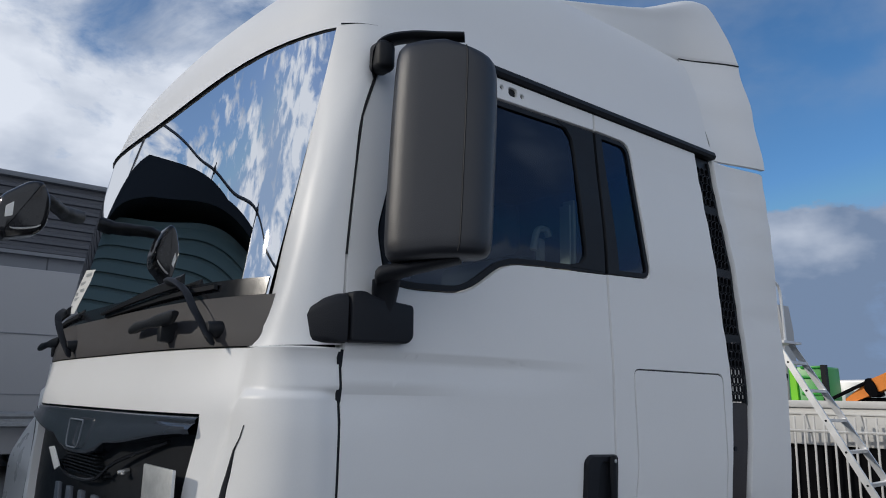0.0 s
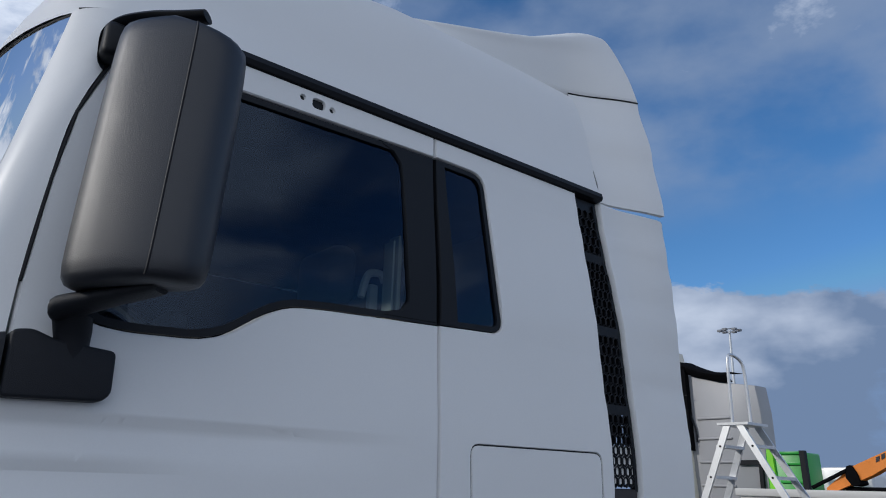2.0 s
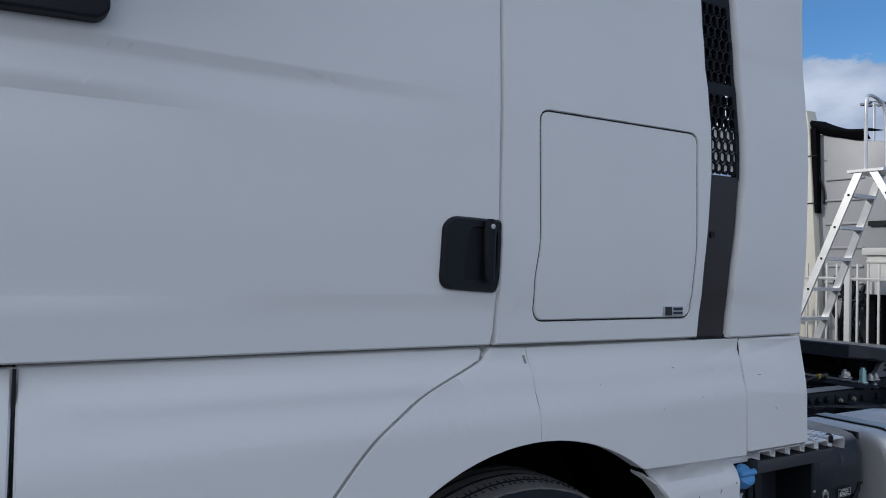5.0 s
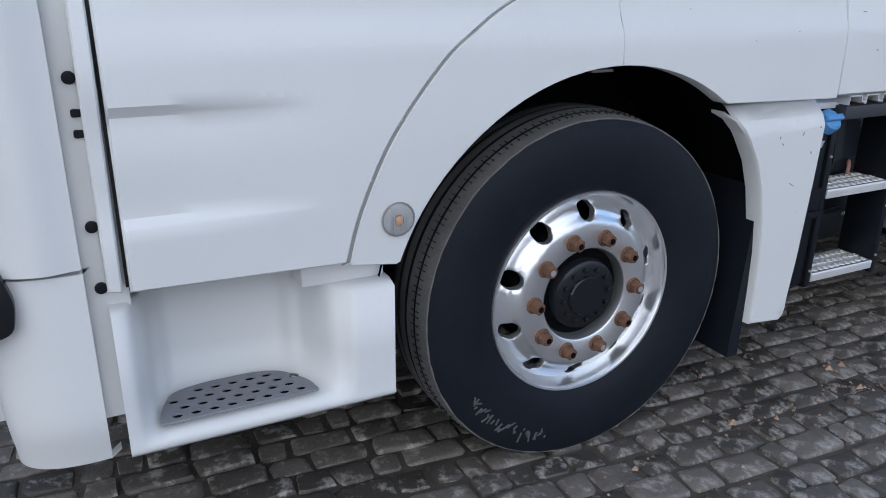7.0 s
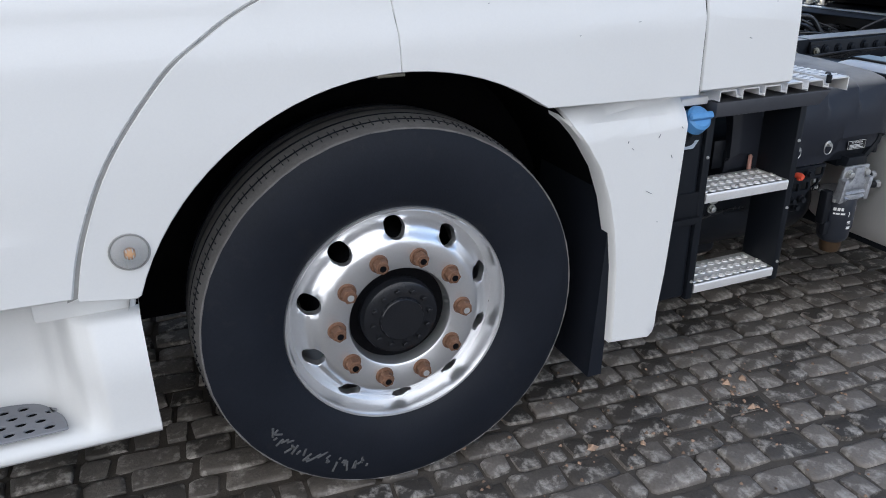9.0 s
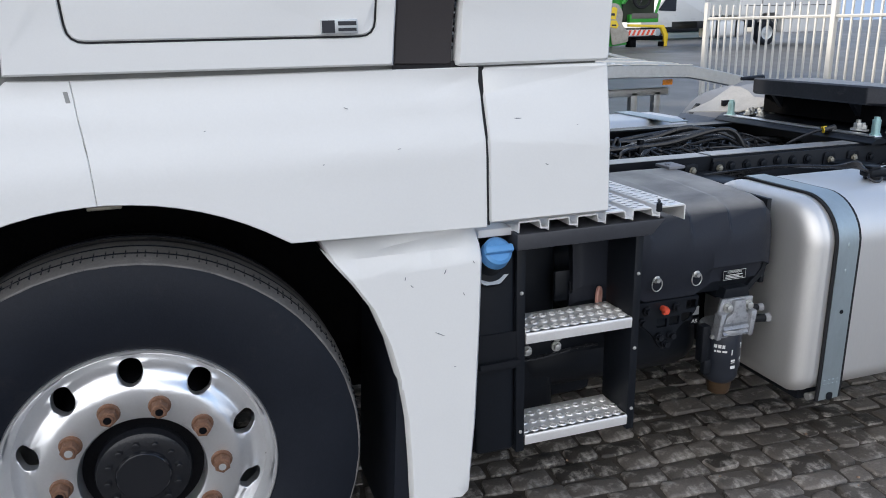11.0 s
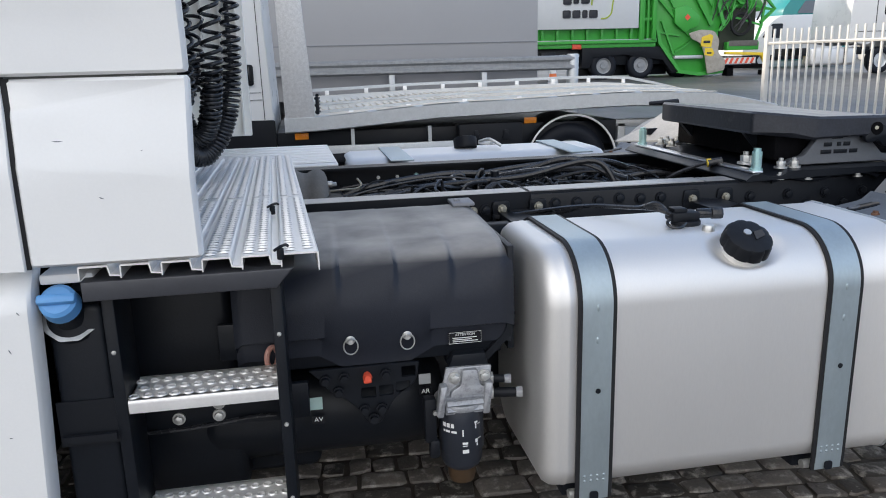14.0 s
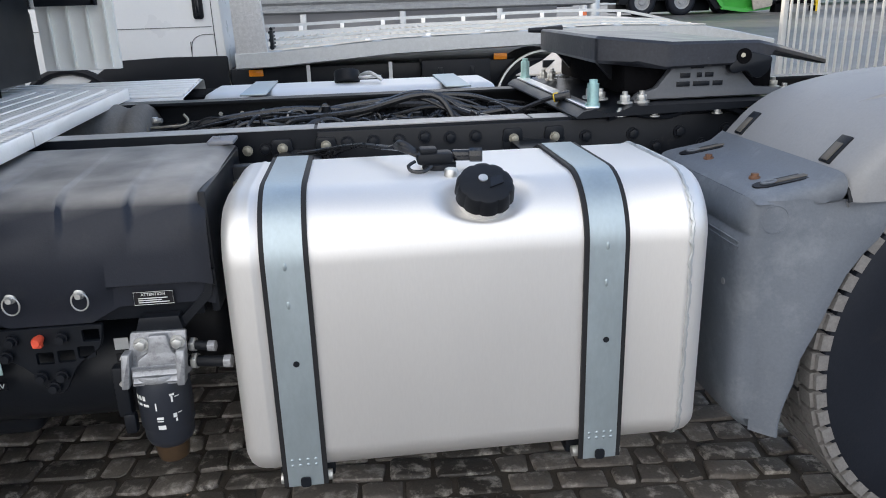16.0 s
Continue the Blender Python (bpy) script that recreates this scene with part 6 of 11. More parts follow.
def plain_wheel(name, c, flip, label, lugs=True):
    b = nothing()
    lathe(b, [(0.0, 0.10), (0.10, 0.10), (0.11, 0.12), (0.20, 0.13), (0.24, 0.10), (0.272, 0.06), (0.289, 0.026), (0.30, 0.019), (0.302, 0.05)], (0, 0, 0), 48)
    for v in b.verts:
        v.co.y *= flip
        v.co += c
    bmesh.ops.remove_doubles(b, verts=b.verts[:], dist=0.0003)
    fix_normals(b)
    wh = part(name, b, FENDER_GREY, truck, label, 35)
    part("tyre", tyre_bm(c, 0.492, 0.30, 0.0, flip), RUBBER, wh, "black tyre", 30)
    if lugs:
        b = nothing()
        for k in range(64):
            a = k * math.tau / 64
            for j, (y0, y1) in enumerate(((0.026, 0.068), (0.076, 0.125), (0.133, 0.165), (0.173, 0.222), (0.23, 0.272))):
                aa = a + (0.045 if j % 2 else 0)
                zz = c.z + 0.497 * math.sin(aa)
                if zz < 0.02:
                    continue
                m = Matrix.Translation((c.x + 0.495 * math.cos(aa), c.y + flip * (y0 + y1) / 2, zz)) @ pose(0, 0, 0, 0, -math.degrees(aa), 0)
                box(b, -0.014, 0.008, -(y1 - y0) / 2, (y1 - y0) / 2, -0.0195, 0.0195, m=m)
                if j == 0:
                    m = Matrix.Translation((c.x + 0.482 * math.cos(aa), c.y + flip * 0.022, zz - 0.012 * math.sin(aa))) @ pose(0, 0, 0, 0, -math.degrees(aa), 0)
                    box(b, -0.012, 0.012, -0.008, 0.01, -0.018, 0.018, m=m)
        part("tread", b, TREAD, wh, "chunky worn tread blocks")
    return wh


plain_wheel("rear_wheel", Vector((3.60, 0.065, 0.495)), 1, "rear wheel with a chunky tyre")
plain_wheel("rear_wheel", Vector((3.58, 2 * CY - 0.10, 0.495)), -1, "rear wheel on the far side", False)
plain_wheel("front_wheel", Vector((0, 2 * CY, 0.495)), -1, "front wheel on the far side", False)

# ---- behind the cab: steps, boxes, tank, chassis ----
def alike(name, b, mat, parent, places, label="", angle=40):
    """One small mesh, shared by alike parts at several poses."""
    first = mesh_object(name, b, mat, angle)
    for i, m in enumerate(places):
        o = first if i == 0 else first.copy()
        if i:
            scene.collection.objects.link(o)
        o.parent = parent
        o.matrix_parent_inverse = Matrix.Translation(-parent.location) if parent.type == "EMPTY" else Matrix()
        o.matrix_basis = m
        if label:
            o["label"] = label
    return first


def bolt_bm(r=0.012, h=0.012):
    b = nothing()
    cyl(b, (0, 0, 0), (0, -h * 0.35, 0), r * 1.35, seg=16)
    cyl(b, (0, -h * 0.35, 0), (0, -h, 0), r, seg=6, bevel=r * 0.12)
    return b


# step ladder frame under the platform
bm = nothing()
box(bm, 0.904, 0.929, 0.068, 0.205, 0.355, 0.925, 0.004)
frame_ = part("step_frame", bm, CHASSIS, truck, "black steel step frame")
bm = nothing()
box(bm, 1.238, 1.262, 0.068, 0.205, 0.355, 0.925, 0.004)
part("side_post", bm, CHASSIS, frame_)
bm = nothing()
prism(bm, [(0.885, 0.925), (1.255, 0.925), (1.292, 0.965), (0.885, 0.965)], 0.022, 0.22, "y", 0.004)
part("step_fascia", bm, material("satin_dark_steel", (0.045, 0.047, 0.055), 0.38, var=0.2, scale=6, grain=90), frame_, "dark satin steel fascia")


def step_tread(z, parent):
    n_x, n_y = 11, 3
    hs = []
    for j in range(n_y):
        for i in range(n_x):
            cx = 0.932 + 0.306 * (i + 0.5 + (0.25 if j % 2 else -0.25)) / n_x
            hs.append([(cx + 0.0082 * math.cos(a * math.tau / 10), 0.088 + j * 0.040 + 0.0082 * math.sin(a * math.tau / 10)) for a in range(10)])
    b = panel(rounded([(0.931, 0.066), (1.238, 0.066), (1.238, 0.196), (0.931, 0.196)], 0.006), lambda x, q: 0, 0.006, hs, cell=0.2, edge=0.0015)
    for v in b.verts:
        x, y, q = v.co
        v.co = (x, q, z + 0.030 - y)
    # raised rims round the holes
    for h in hs:
        cx, cy = sum(p[0] for p in h) / 10, sum(p[1] for p in h) / 10
        loft(b, [[(cx + (p[0] - cx) * k, cy + (p[1] - cy) * k, z + 0.030 + q) for p in h] for k, q in ((1.5, 0.0), (1.2, 0.003), (1.0, 0.003), (0.95, -0.004))], closed=True)
    prism(b, rounded([(0.068, z), (0.066, z + 0.026), (0.070, z + 0.030), (0.082, z + 0.030), (0.082, z + 0.024), (0.074, z + 0.022), (0.074, z)], 0.002), 0.931, 1.238, "x")
    prism(b, [(0.19, z), (0.198, z), (0.198, z + 0.03), (0.19, z + 0.03)], 0.931, 1.238, "x")
    fix_normals(b)
    t_ = part("step_tread", b, STEP_ALU, parent, "perforated bright aluminium step")
    # dark sheet inside the step in place of the shade under its holes
    b = nothing()
    box(b, 0.934, 1.236, 0.076, 0.188, z + 0.012, z + 0.014)
    part("step_hollow", b, CHASSIS, t_)


step_tread(0.660, frame_)
step_tread(0.372, frame_)
alike("frame_bolt", bolt_bm(0.0036, 0.005), BOLT, frame_, [Matrix.Translation((x, 0.068, z)) for x, z in ((0.917, 0.80), (0.917, 0.415), (1.25, 0.81), (1.25, 0.60), (1.25, 0.42))])

# perforated platform over the chassis: six pressed planks, their rows of raised half-moon teeth open towards the edge
def plank_x(u, y):
    return 0.885 + u * (0.46 - 0.045 * y)


PLANK_TOP = 0.998


def platform(y0, y1, name_label):
    plat_ = None
    for i in range(6):
        b = nothing()
        w = 1 / 6
        a = i * w
        prof = [(a, -0.028), (a, -0.004), (a + 0.007, 0.0), (a + w - 0.052, 0.0), (a + w - 0.043, -0.004), (a + w - 0.038, -0.019), (a + w, -0.021), (a + w, -0.024), (a + w - 0.043, -0.022), (a + w - 0.05, -0.004), (a + 0.007, -0.004), (a + 0.005, -0.028)]
        if i == 5:
            prof = [(a, -0.028), (a, -0.004), (a + 0.007, 0.0), (a + w - 0.007, 0.0), (a + w, -0.004), (a + w, -0.040), (a + w - 0.005, -0.040), (a + w - 0.008, -0.004), (a + 0.007, -0.004), (a + 0.005, -0.028)]
        loft(b, [[(plank_x(u, y), y, PLANK_TOP + dz) for u, dz in prof] for y in (y0, y1)], closed=True, caps=True)
        fix_normals(b)
        wt_ = w if i == 5 else w - 0.045
        for c_ in (0.26, 0.74):
            y = y0 + 0.022 + (0.011 if c_ > 0.5 else 0)
            while y < y1 - 0.02:
                cx = plank_x(a + wt_ * c_, y)
                back = [b.verts.new((cx + 0.0125 * math.cos(t), y + 0.013 * math.sin(t), PLANK_TOP + 0.0003)) for t in (0.0, 0.6, 1.2, 1.94, 2.54, 3.1416)]
                lip = [b.verts.new((cx + q * 0.0125, y - 0.001, PLANK_TOP + 0.0003 + 0.0045 * (1 - q * q))) for q in (0.97, 0.6, 0.22, -0.22, -0.6, -0.97)]
                for k in range(5):
                    b.faces.new((back[k], back[k + 1], lip[k + 1], lip[k]))
                foot = [b.verts.new((cx + q * 0.0125, y - 0.0035, PLANK_TOP + 0.0003)) for q in (0.97, 0.6, 0.22, -0.22, -0.6, -0.97)]
                for k in range(5):
                    b.faces.new((lip[k], lip[k + 1], foot[k + 1], foot[k]))
                y += 0.0235
        o = part("platform" if plat_ is None else "plank", b, STEP_ALU, truck if plat_ is None else plat_, name_label if plat_ is None else "")
        plat_ = plat_ or o
        # dark slivers laid before the teeth: their openings and the shadow there
        b = nothing()
        for c_ in (0.26, 0.74):
            y = y0 + 0.022 + (0.011 if c_ > 0.5 else 0)
            while y < y1 - 0.02:
                cx = plank_x(a + wt_ * c_, y)
                b.faces.new([b.verts.new((cx + q, y - w_, PLANK_TOP + 0.0006)) for q, w_ in ((-0.012, 0.0045), (-0.005, 0.0075), (0.005, 0.0075), (0.012, 0.0045), (0.006, 0.0032), (-0.006, 0.0032))])
                y += 0.0235
        e = part("perforation", b, CHASSIS, plat_)
        e["kind"] = "stuff"
    return plat_


plat = platform(0.018, 0.695, "pressed bright aluminium platform planks with rows of teeth")
platform(0.702, 1.745, "pressed bright aluminium platform planks with rows of teeth")
for x, y in ((1.235, 0.507), (1.268, 0.02), (0.985, 0.06)):
    bm = nothing()
    tube(bm, smooth_line([(x - 0.012, y - 0.01, 1.006), (x, y, 1.011), (x + 0.010, y + 0.018, 1.010), (x + 0.015, y + 0.026, 1.006)], 4), 0.0032, 6)
    cyl(bm, (x, y, 0.985), (x, y, 1.008), 0.0075, seg=10, bevel=0.002)
    part("hold_down_clip", bm, BLACK, plat, "black clip on the platform")
# far side cover
bm = nothing()
far_x = lambda y: 1.461 - 0.045 * (y - 1.8)
loft(bm, [[(0.62 + (far_x(y) - 0.62) * k, y, z) for k in (0, 0.25, 0.5, 0.75, 0.985, 1.0)] for y, z in ((1.765, 0.905), (1.762, 0.944), (1.768, 0.950), (1.95, 0.956), (2.15, 0.964), (2.34, 0.972), (2.375, 0.965), (2.39, 0.94), (2.40, 0.80))])
fix_normals(bm)
far_cover = part("far_step_cover", bm, STEP_ALU, truck, "ribbed aluminium cover on the far side")
for k in range(7):
    bm = nothing()
    y = 1.82 + 0.078 * k
    z = 0.951 + 0.021 * (y - 1.768) / 0.57
    loft(bm, [[(x, y - 0.020, z), (x, y - 0.014, z + 0.007), (x, y + 0.014, z + 0.008), (x, y + 0.020, z + 0.001)] for x in (0.64, far_x(y) - 0.006)], caps=True)
    fix_normals(bm)
    part("cover_rib", bm, STEP_ALU, far_cover)

# inside of the far air deflector, with ribs
bm = nothing()
box(bm, 0.74, 1.075, 2 * CY - 0.06, 2 * CY - 0.035, 1.03, 3.3, 0.006)
fd = part("far_deflector", bm, CREAM_PLASTIC, truck, "off-white inside of the far air deflector, ribbed")
rib = nothing()
box(rib, -0.004, 0.004, -0.02, 0.0, 0, 2.2)
alike("rib", rib, CREAM_PLASTIC, fd, [Matrix.Translation((x, 2 * CY - 0.06, 1.04)) for x in (0.80, 0.88, 0.965, 1.04)])
bm = nothing()
box(bm, 0.76, 1.02, 2 * CY - 0.11, 2 * CY - 0.08, 1.31, 1.345, 0.004)
box(bm, 0.995, 1.015, 2 * CY - 0.11, 2 * CY - 0.08, 1.31, 2.2, 0.004)
part("deflector_bracket", bm, BLACK, fd, "black deflector stay")

# coiled hoses hanging behind the cab
def coil(path, r_coil, turns, r_hose, label, loose=0.0, seed=1):
    rg = random.Random(seed)
    line = smooth_line(path, 14)
    total = len(line) - 1
    pts = []
    n = int(turns * 12)
    wob = [(rg.uniform(-1, 1), rg.uniform(-1, 1), rg.uniform(0.85, 1.2)) for k in range(int(turns) + 3)]
    prev = None
    for i in range(n + 1):
        u = i / n
        t = (u + loose * 0.05 * math.sin(u * 31 + seed) / 3) * total
        t = min(total - 1e-4, max(0, t))
        k = min(total - 1, int(t))
        p = line[k].lerp(line[k + 1], t - k)
        d = (line[k + 1] - line[k]).normalized()
        if prev is None:
            prev = d.orthogonal().normalized()
        prev = (prev - d * prev.dot(d)).normalized()
        b_ = d.cross(prev)
        turn = i / 12
        w0, w1 = wob[int(turn)], wob[int(turn) + 1]
        f = turn - int(turn)
        wx, wy, wr = (w0[q] + (w1[q] - w0[q]) * f for q in range(3))
        a = turn * math.tau
        rr = r_coil * (1 + loose * (wr - 1))
        lean = d * (loose * 0.35 * r_coil * math.cos(a + wx))
        pts.append(p + lean + (prev * (math.cos(a) + 0.22 * loose * wx) + b_ * (math.sin(a) + 0.22 * loose * wy)) * rr)
    b = nothing()
    tube(b, pts, r_hose, 6)
    part("coiled_hose", b, HOSE, truck, label, 80)


coil([(1.125, 1.02, 2.25), (1.13, 1.03, 1.8), (1.125, 1.03, 1.45), (1.11, 1.02, 1.28), (1.08, 0.99, 1.17), (1.03, 0.95, 1.10), (0.985, 0.93, 1.11), (0.955, 0.93, 1.20), (0.94, 0.95, 1.42), (0.93, 0.97, 2.2)], 0.026, 74, 0.0062, "black coiled air hose", 0.15, 3)
coil([(1.075, 0.90, 2.25), (1.08, 0.91, 1.8), (1.075, 0.92, 1.42), (1.06, 0.93, 1.26), (1.035, 0.94, 1.17), (1.00, 0.95, 1.15), (0.97, 0.96, 1.2), (0.955, 0.98, 1.35), (0.95, 1.0, 2.2)], 0.028, 66, 0.0064, "black coiled air hose", 0.3, 5)
coil([(0.985, 0.82, 2.25), (0.99, 0.82, 1.85), (1.00, 0.82, 1.5), (0.985, 0.83, 1.31), (0.95, 0.84, 1.22), (0.915, 0.84, 1.27), (0.90, 0.83, 1.5), (0.895, 0.82, 2.2)], 0.038, 44, 0.0064, "black coiled electric cable", 0.9, 8)
coil([(0.925, 0.76, 2.2), (0.93, 0.76, 1.75), (0.935, 0.77, 1.45), (0.91, 0.78, 1.29), (0.875, 0.79, 1.26), (0.85, 0.80, 1.4), (0.84, 0.81, 2.1)], 0.040, 40, 0.0062, "black coiled electric cable", 1.0, 12)
coil([(1.015, 0.98, 2.2), (1.02, 0.97, 1.7), (1.01, 0.96, 1.4), (0.985, 0.93, 1.30), (0.95, 0.92, 1.33), (0.93, 0.92, 1.6), (0.92, 0.92, 2.2)], 0.034, 40, 0.0058, "black coiled cable", 0.9, 17)

# filler with a blue cap, and the dark box round it
bm = nothing()
box(bm, 0.795, 0.905, 0.075, 0.55, 0.36, 0.905, 0.015, 3)
adb = part("additive_tank", bm, CHASSIS, truck, "black additive tank beside the steps")
m = Matrix.Translation((0.838, 0.062, 0.905)) @ pose(0, 0, 0, 52, 0, 0)
bm = nothing()
cyl(bm, (0, 0, -0.05), (0, 0, 0.012), 0.030, 0.028, 24)
bmesh.ops.transform(bm, matrix=m, verts=bm.verts[:])
part("filler_neck", bm, BLACK, adb)
bm = nothing()
lathe(bm, [(0.0, 0.046), (0.028, 0.046), (0.035, 0.040), (0.037, 0.012), (0.030, 0.008)], (0, 0, 0), 28, "z")
box(bm, -0.036, 0.036, -0.010, 0.010, 0.040, 0.058, 0.006, 2)
bmesh.ops.transform(bm, matrix=m, verts=bm.verts[:])
bmesh.ops.remove_doubles(bm, verts=bm.verts[:], dist=0.0003)
fix_normals(bm)
part("blue_cap", bm, BLUE_CAP, adb, "blue screw cap")
bm = nothing()
lathe(bm, [(0.030, -0.010), (0.034, -0.036), (0.055, -0.046), (0.058, -0.054), (0.034, -0.054)], (0, 0, 0), 32, "z")
bmesh.ops.transform(bm, matrix=m, verts=bm.verts[:])
part("filler_ring", bm, BLACK, adb)
lb = nothing()
prism(lb, rounded([(0.035, -0.0135), (0.0555, -0.019), (0.0555, 0.019), (0.035, 0.0135)], 0.003), -0.0435, -0.0425, "z")
alike("ring_label", lb, GALV, adb, [m @ pose(0, 0, 0, 0, 0, a) for a in (195, 232, 270, 308, 345)], "small pale label, unreadable")
bm = nothing()
box(bm, 0.80, 0.905, 0.05, 0.06, 0.615, 0.63)
box(bm, 0.79, 0.905, 0.07, 0.075, 0.60, 0.70)
part("tank_strap", bm, BLACK, adb)
bm = nothing()
box(bm, 0.80, 0.90, 0.06, 0.2, 0.955, 0.975, 0.004)
part("frame_tab", bm, PLASTIC_WHITE, frame_)
# silencer or cooler box behind the steps
bm = nothing()
box(bm, 0.80, 1.135, 0.30, 0.74, 0.30, 0.92, 0.03, 3)
box(bm, 1.10, 1.32, 0.40, 0.74, 0.30, 0.68, 0.03, 3)
part("silencer", bm, CHASSIS, truck, "dark box behind the steps")
bm = nothing()
box(bm, 0.80, 1.30, 0.215, 0.235, 0.54, 0.63, 0.004)
brk = part("cross_plate", bm, CHASSIS, truck, "black bracket plate with bolts")
alike("plate_bolt", bolt_bm(0.011, 0.016), BOLT, brk, [Matrix.Translation((x, 0.214, z)) for x, z in ((1.0, 0.572), (1.09, 0.572), (1.092, 0.602))])
bm = nothing()
tube(bm, smooth_line([(0.80, 0.21, 0.535), (0.93, 0.208, 0.545), (1.05, 0.205, 0.55), (1.16, 0.208, 0.56), (1.22, 0.212, 0.557)], 5), 0.005, 6)
part("cable", bm, HOSE, truck)
bm = nothing()
tube(bm, [(1.222 + 0.012 * math.cos(a * math.tau / 20), 0.215 + 0.012 * math.cos(a * math.tau / 20), 0.700 + 0.026 * math.sin(a * math.tau / 20)) for a in range(20)], 0.0065, 8, True)
part("copper_ring", bm, material("faded_copper", (0.52, 0.27, 0.22), 0.45, var=0.15, scale=40), truck, "faded pink plastic cable ring")
bm = nothing()
box(bm, 1.10, 1.24, 0.245, 0.26, 0.69, 0.78, 0.004)
part("ring_bracket", bm, CHASSIS, truck)

# battery box with a moulded cover
bm = nothing()
rows = []
BX0, BX1 = 1.14, 1.808
sec = [(0.225, 0.69), (0.222, 0.735), (0.204, 0.742), (0.206, 0.80), (0.2095, 0.845), (0.211, 0.862), (0.222, 0.900), (0.246, 0.922), (0.30, 0.934), (0.50, 0.943), (0.70, 0.948), (0.738, 0.936)]
NX = 96
for i in range(NX + 1):
    x = BX0 + (BX1 - BX0) * i / NX
    e = min(1, i / 4.0, (NX - i) / 6.0)
    e = math.sin(e * math.pi / 2)
    u = (x - BX0) / (BX1 - BX0)
    groove = 0
    for g0, g1 in ((1.255, 1.385), (1.390, 1.518), (1.524, 1.652), (1.660, 1.775)):
        if g0 - 0.010 < x < g1:
            groove = max(groove, (x - g0 + 0.010) / 0.010 if x < g0 else (1 - (x - g0) / (g1 - g0)) ** 0.7)
    row = []
    for k, (y, z) in enumerate(sec):
        dz = -(0.010, 0.005, 0.0025, 0.0015, 0.001)[k - 7] * groove if k >= 7 else 0
        dy = 0.016 * groove if 5 <= k <= 7 else 0
        low = 0.0
        if k <= 1:
            low = -0.032 * min(1, max(0, min((x - 1.33) / 0.05, (1.61 - x) / 0.06)))
        row.append((x, y + dy + (1 - e) * 0.012, z + dz + low - (1 - e) * 0.014))
    rows.append(row)
rows = [[(p[0] + 0.006, p[1] + 0.03, p[2] - 0.03) for p in rows[0]]] + rows + [[(p[0] - 0.006, p[1] + 0.03, p[2] - 0.03) for p in rows[-1]]]
loft(bm, rows)
fix_normals(bm)
bat = part("battery_cover", bm, BOX_BLACK, truck, "matt black moulded battery cover, dusty on top", 50)
bm = nothing()
box(bm, 1.14, 1.78, 0.235, 0.72, 0.655, 0.75, 0.006)
part("battery_tray", bm, CHASSIS, bat, "black steel battery tray")
bm = nothing()
prism(bm, [(1.72, 0.62), (1.80, 0.70), (1.812, 0.76), (1.800, 0.76), (1.785, 0.71), (1.72, 0.645)], 0.222, 0.25)
box(bm, 1.796, 1.812, 0.235, 0.72, 0.66, 0.925, 0.003)
part("tray_end", bm, CHASSIS, bat)
bm = nothing()
box(bm, 1.745, 1.812, 0.66, 0.745, 0.946, 0.957, 0.003)
cyl(bm, (1.765, 0.70, 0.957), (1.765, 0.70, 0.962), 0.010, seg=6)
part("cover_clip", bm, GREY_STEP, bat, "pale grey cover clip")
for x in (1.405, 1.540):
    bm = nothing()
    cyl(bm, (x, 0.215, 0.730), (x, 0.204, 0.730), 0.0125, 0.011, 18, bevel=0.002)
    cyl(bm, (x, 0.205, 0.728), (x, 0.196, 0.728), 0.008, 0.006, 12)
    tube(bm, [(x + 0.017 * math.cos(a * math.tau / 18), 0.204, 0.715 + 0.02 * math.sin(a * math.tau / 18)) for a in range(18)], 0.0018, 6, True)
    part("cover_latch", bm, BOLT, bat, "bright metal cover latch with a ring")
bm = nothing()
box(bm, 1.642, 1.725, 0.2165, 0.2185, 0.692, 0.723)
decal = part("warning_decal", bm, BLACK_GLOSS, bat, "black warning decal with white lettering")
bm = text_bm("ATTENTION", 0.0088, (1.683, 0.2155, 0.7158), FACE_SIDE, 0.0002)
part("decal_lettering", bm, PAPER, decal)
bm = nothing()
for z, a, b_ in ((0.7075, 1.652, 1.712), (0.7030, 1.652, 1.700), (0.6985, 1.652, 1.715)):
    box(bm, a, b_, 0.2155, 0.2167, z - 0.0009, z + 0.0009)
tube(bm, [(1.6435, 0.2162, 0.6935), (1.7235, 0.2162, 0.6935), (1.7235, 0.2162, 0.7215), (1.6435, 0.2162, 0.7215)], 0.0006, 4, True)
part("decal_bars", bm, PAPER, decal)
alike("tray_bolt", bolt_bm(0.006, 0.006), BOLT, bat, [Matrix.Translation((x, 0.236, z)) for x, z in ((1.29, 0.705), (1.17, 0.70), (1.17, 0.715), (1.75, 0.70))])

# valve plate with couplings under the tray
vp = rounded([(1.30, 0.655), (1.57, 0.655), (1.56, 0.60), (1.505, 0.565), (1.47, 0.50), (1.44, 0.50), (1.405, 0.56), (1.345, 0.60), (1.335, 0.62)], [0.006, 0.006, 0.02, 0.02, 0.015, 0.015, 0.03, 0.02, 0.01])
hol = [rounded([(x, z), (x + 0.034, z), (x + 0.034, z + 0.026), (x, z + 0.026)], 0.003) for x, z in ((1.525, 0.618), (1.425, 0.572), (1.468, 0.574), (1.51, 0.580))]
bm = panel(vp, lambda x, z: 0.222, 0.006, hol, cell=0.2, edge=0.002)
valve = part("valve_plate", bm, CHASSIS, truck, "black plate with air couplings")
cp = nothing()
cyl(cp, (0, 0.004, 0), (0, -0.022, 0), 0.011, 0.009, 12)
cyl(cp, (0, -0.006, 0), (0, -0.012, 0), 0.014, seg=12)
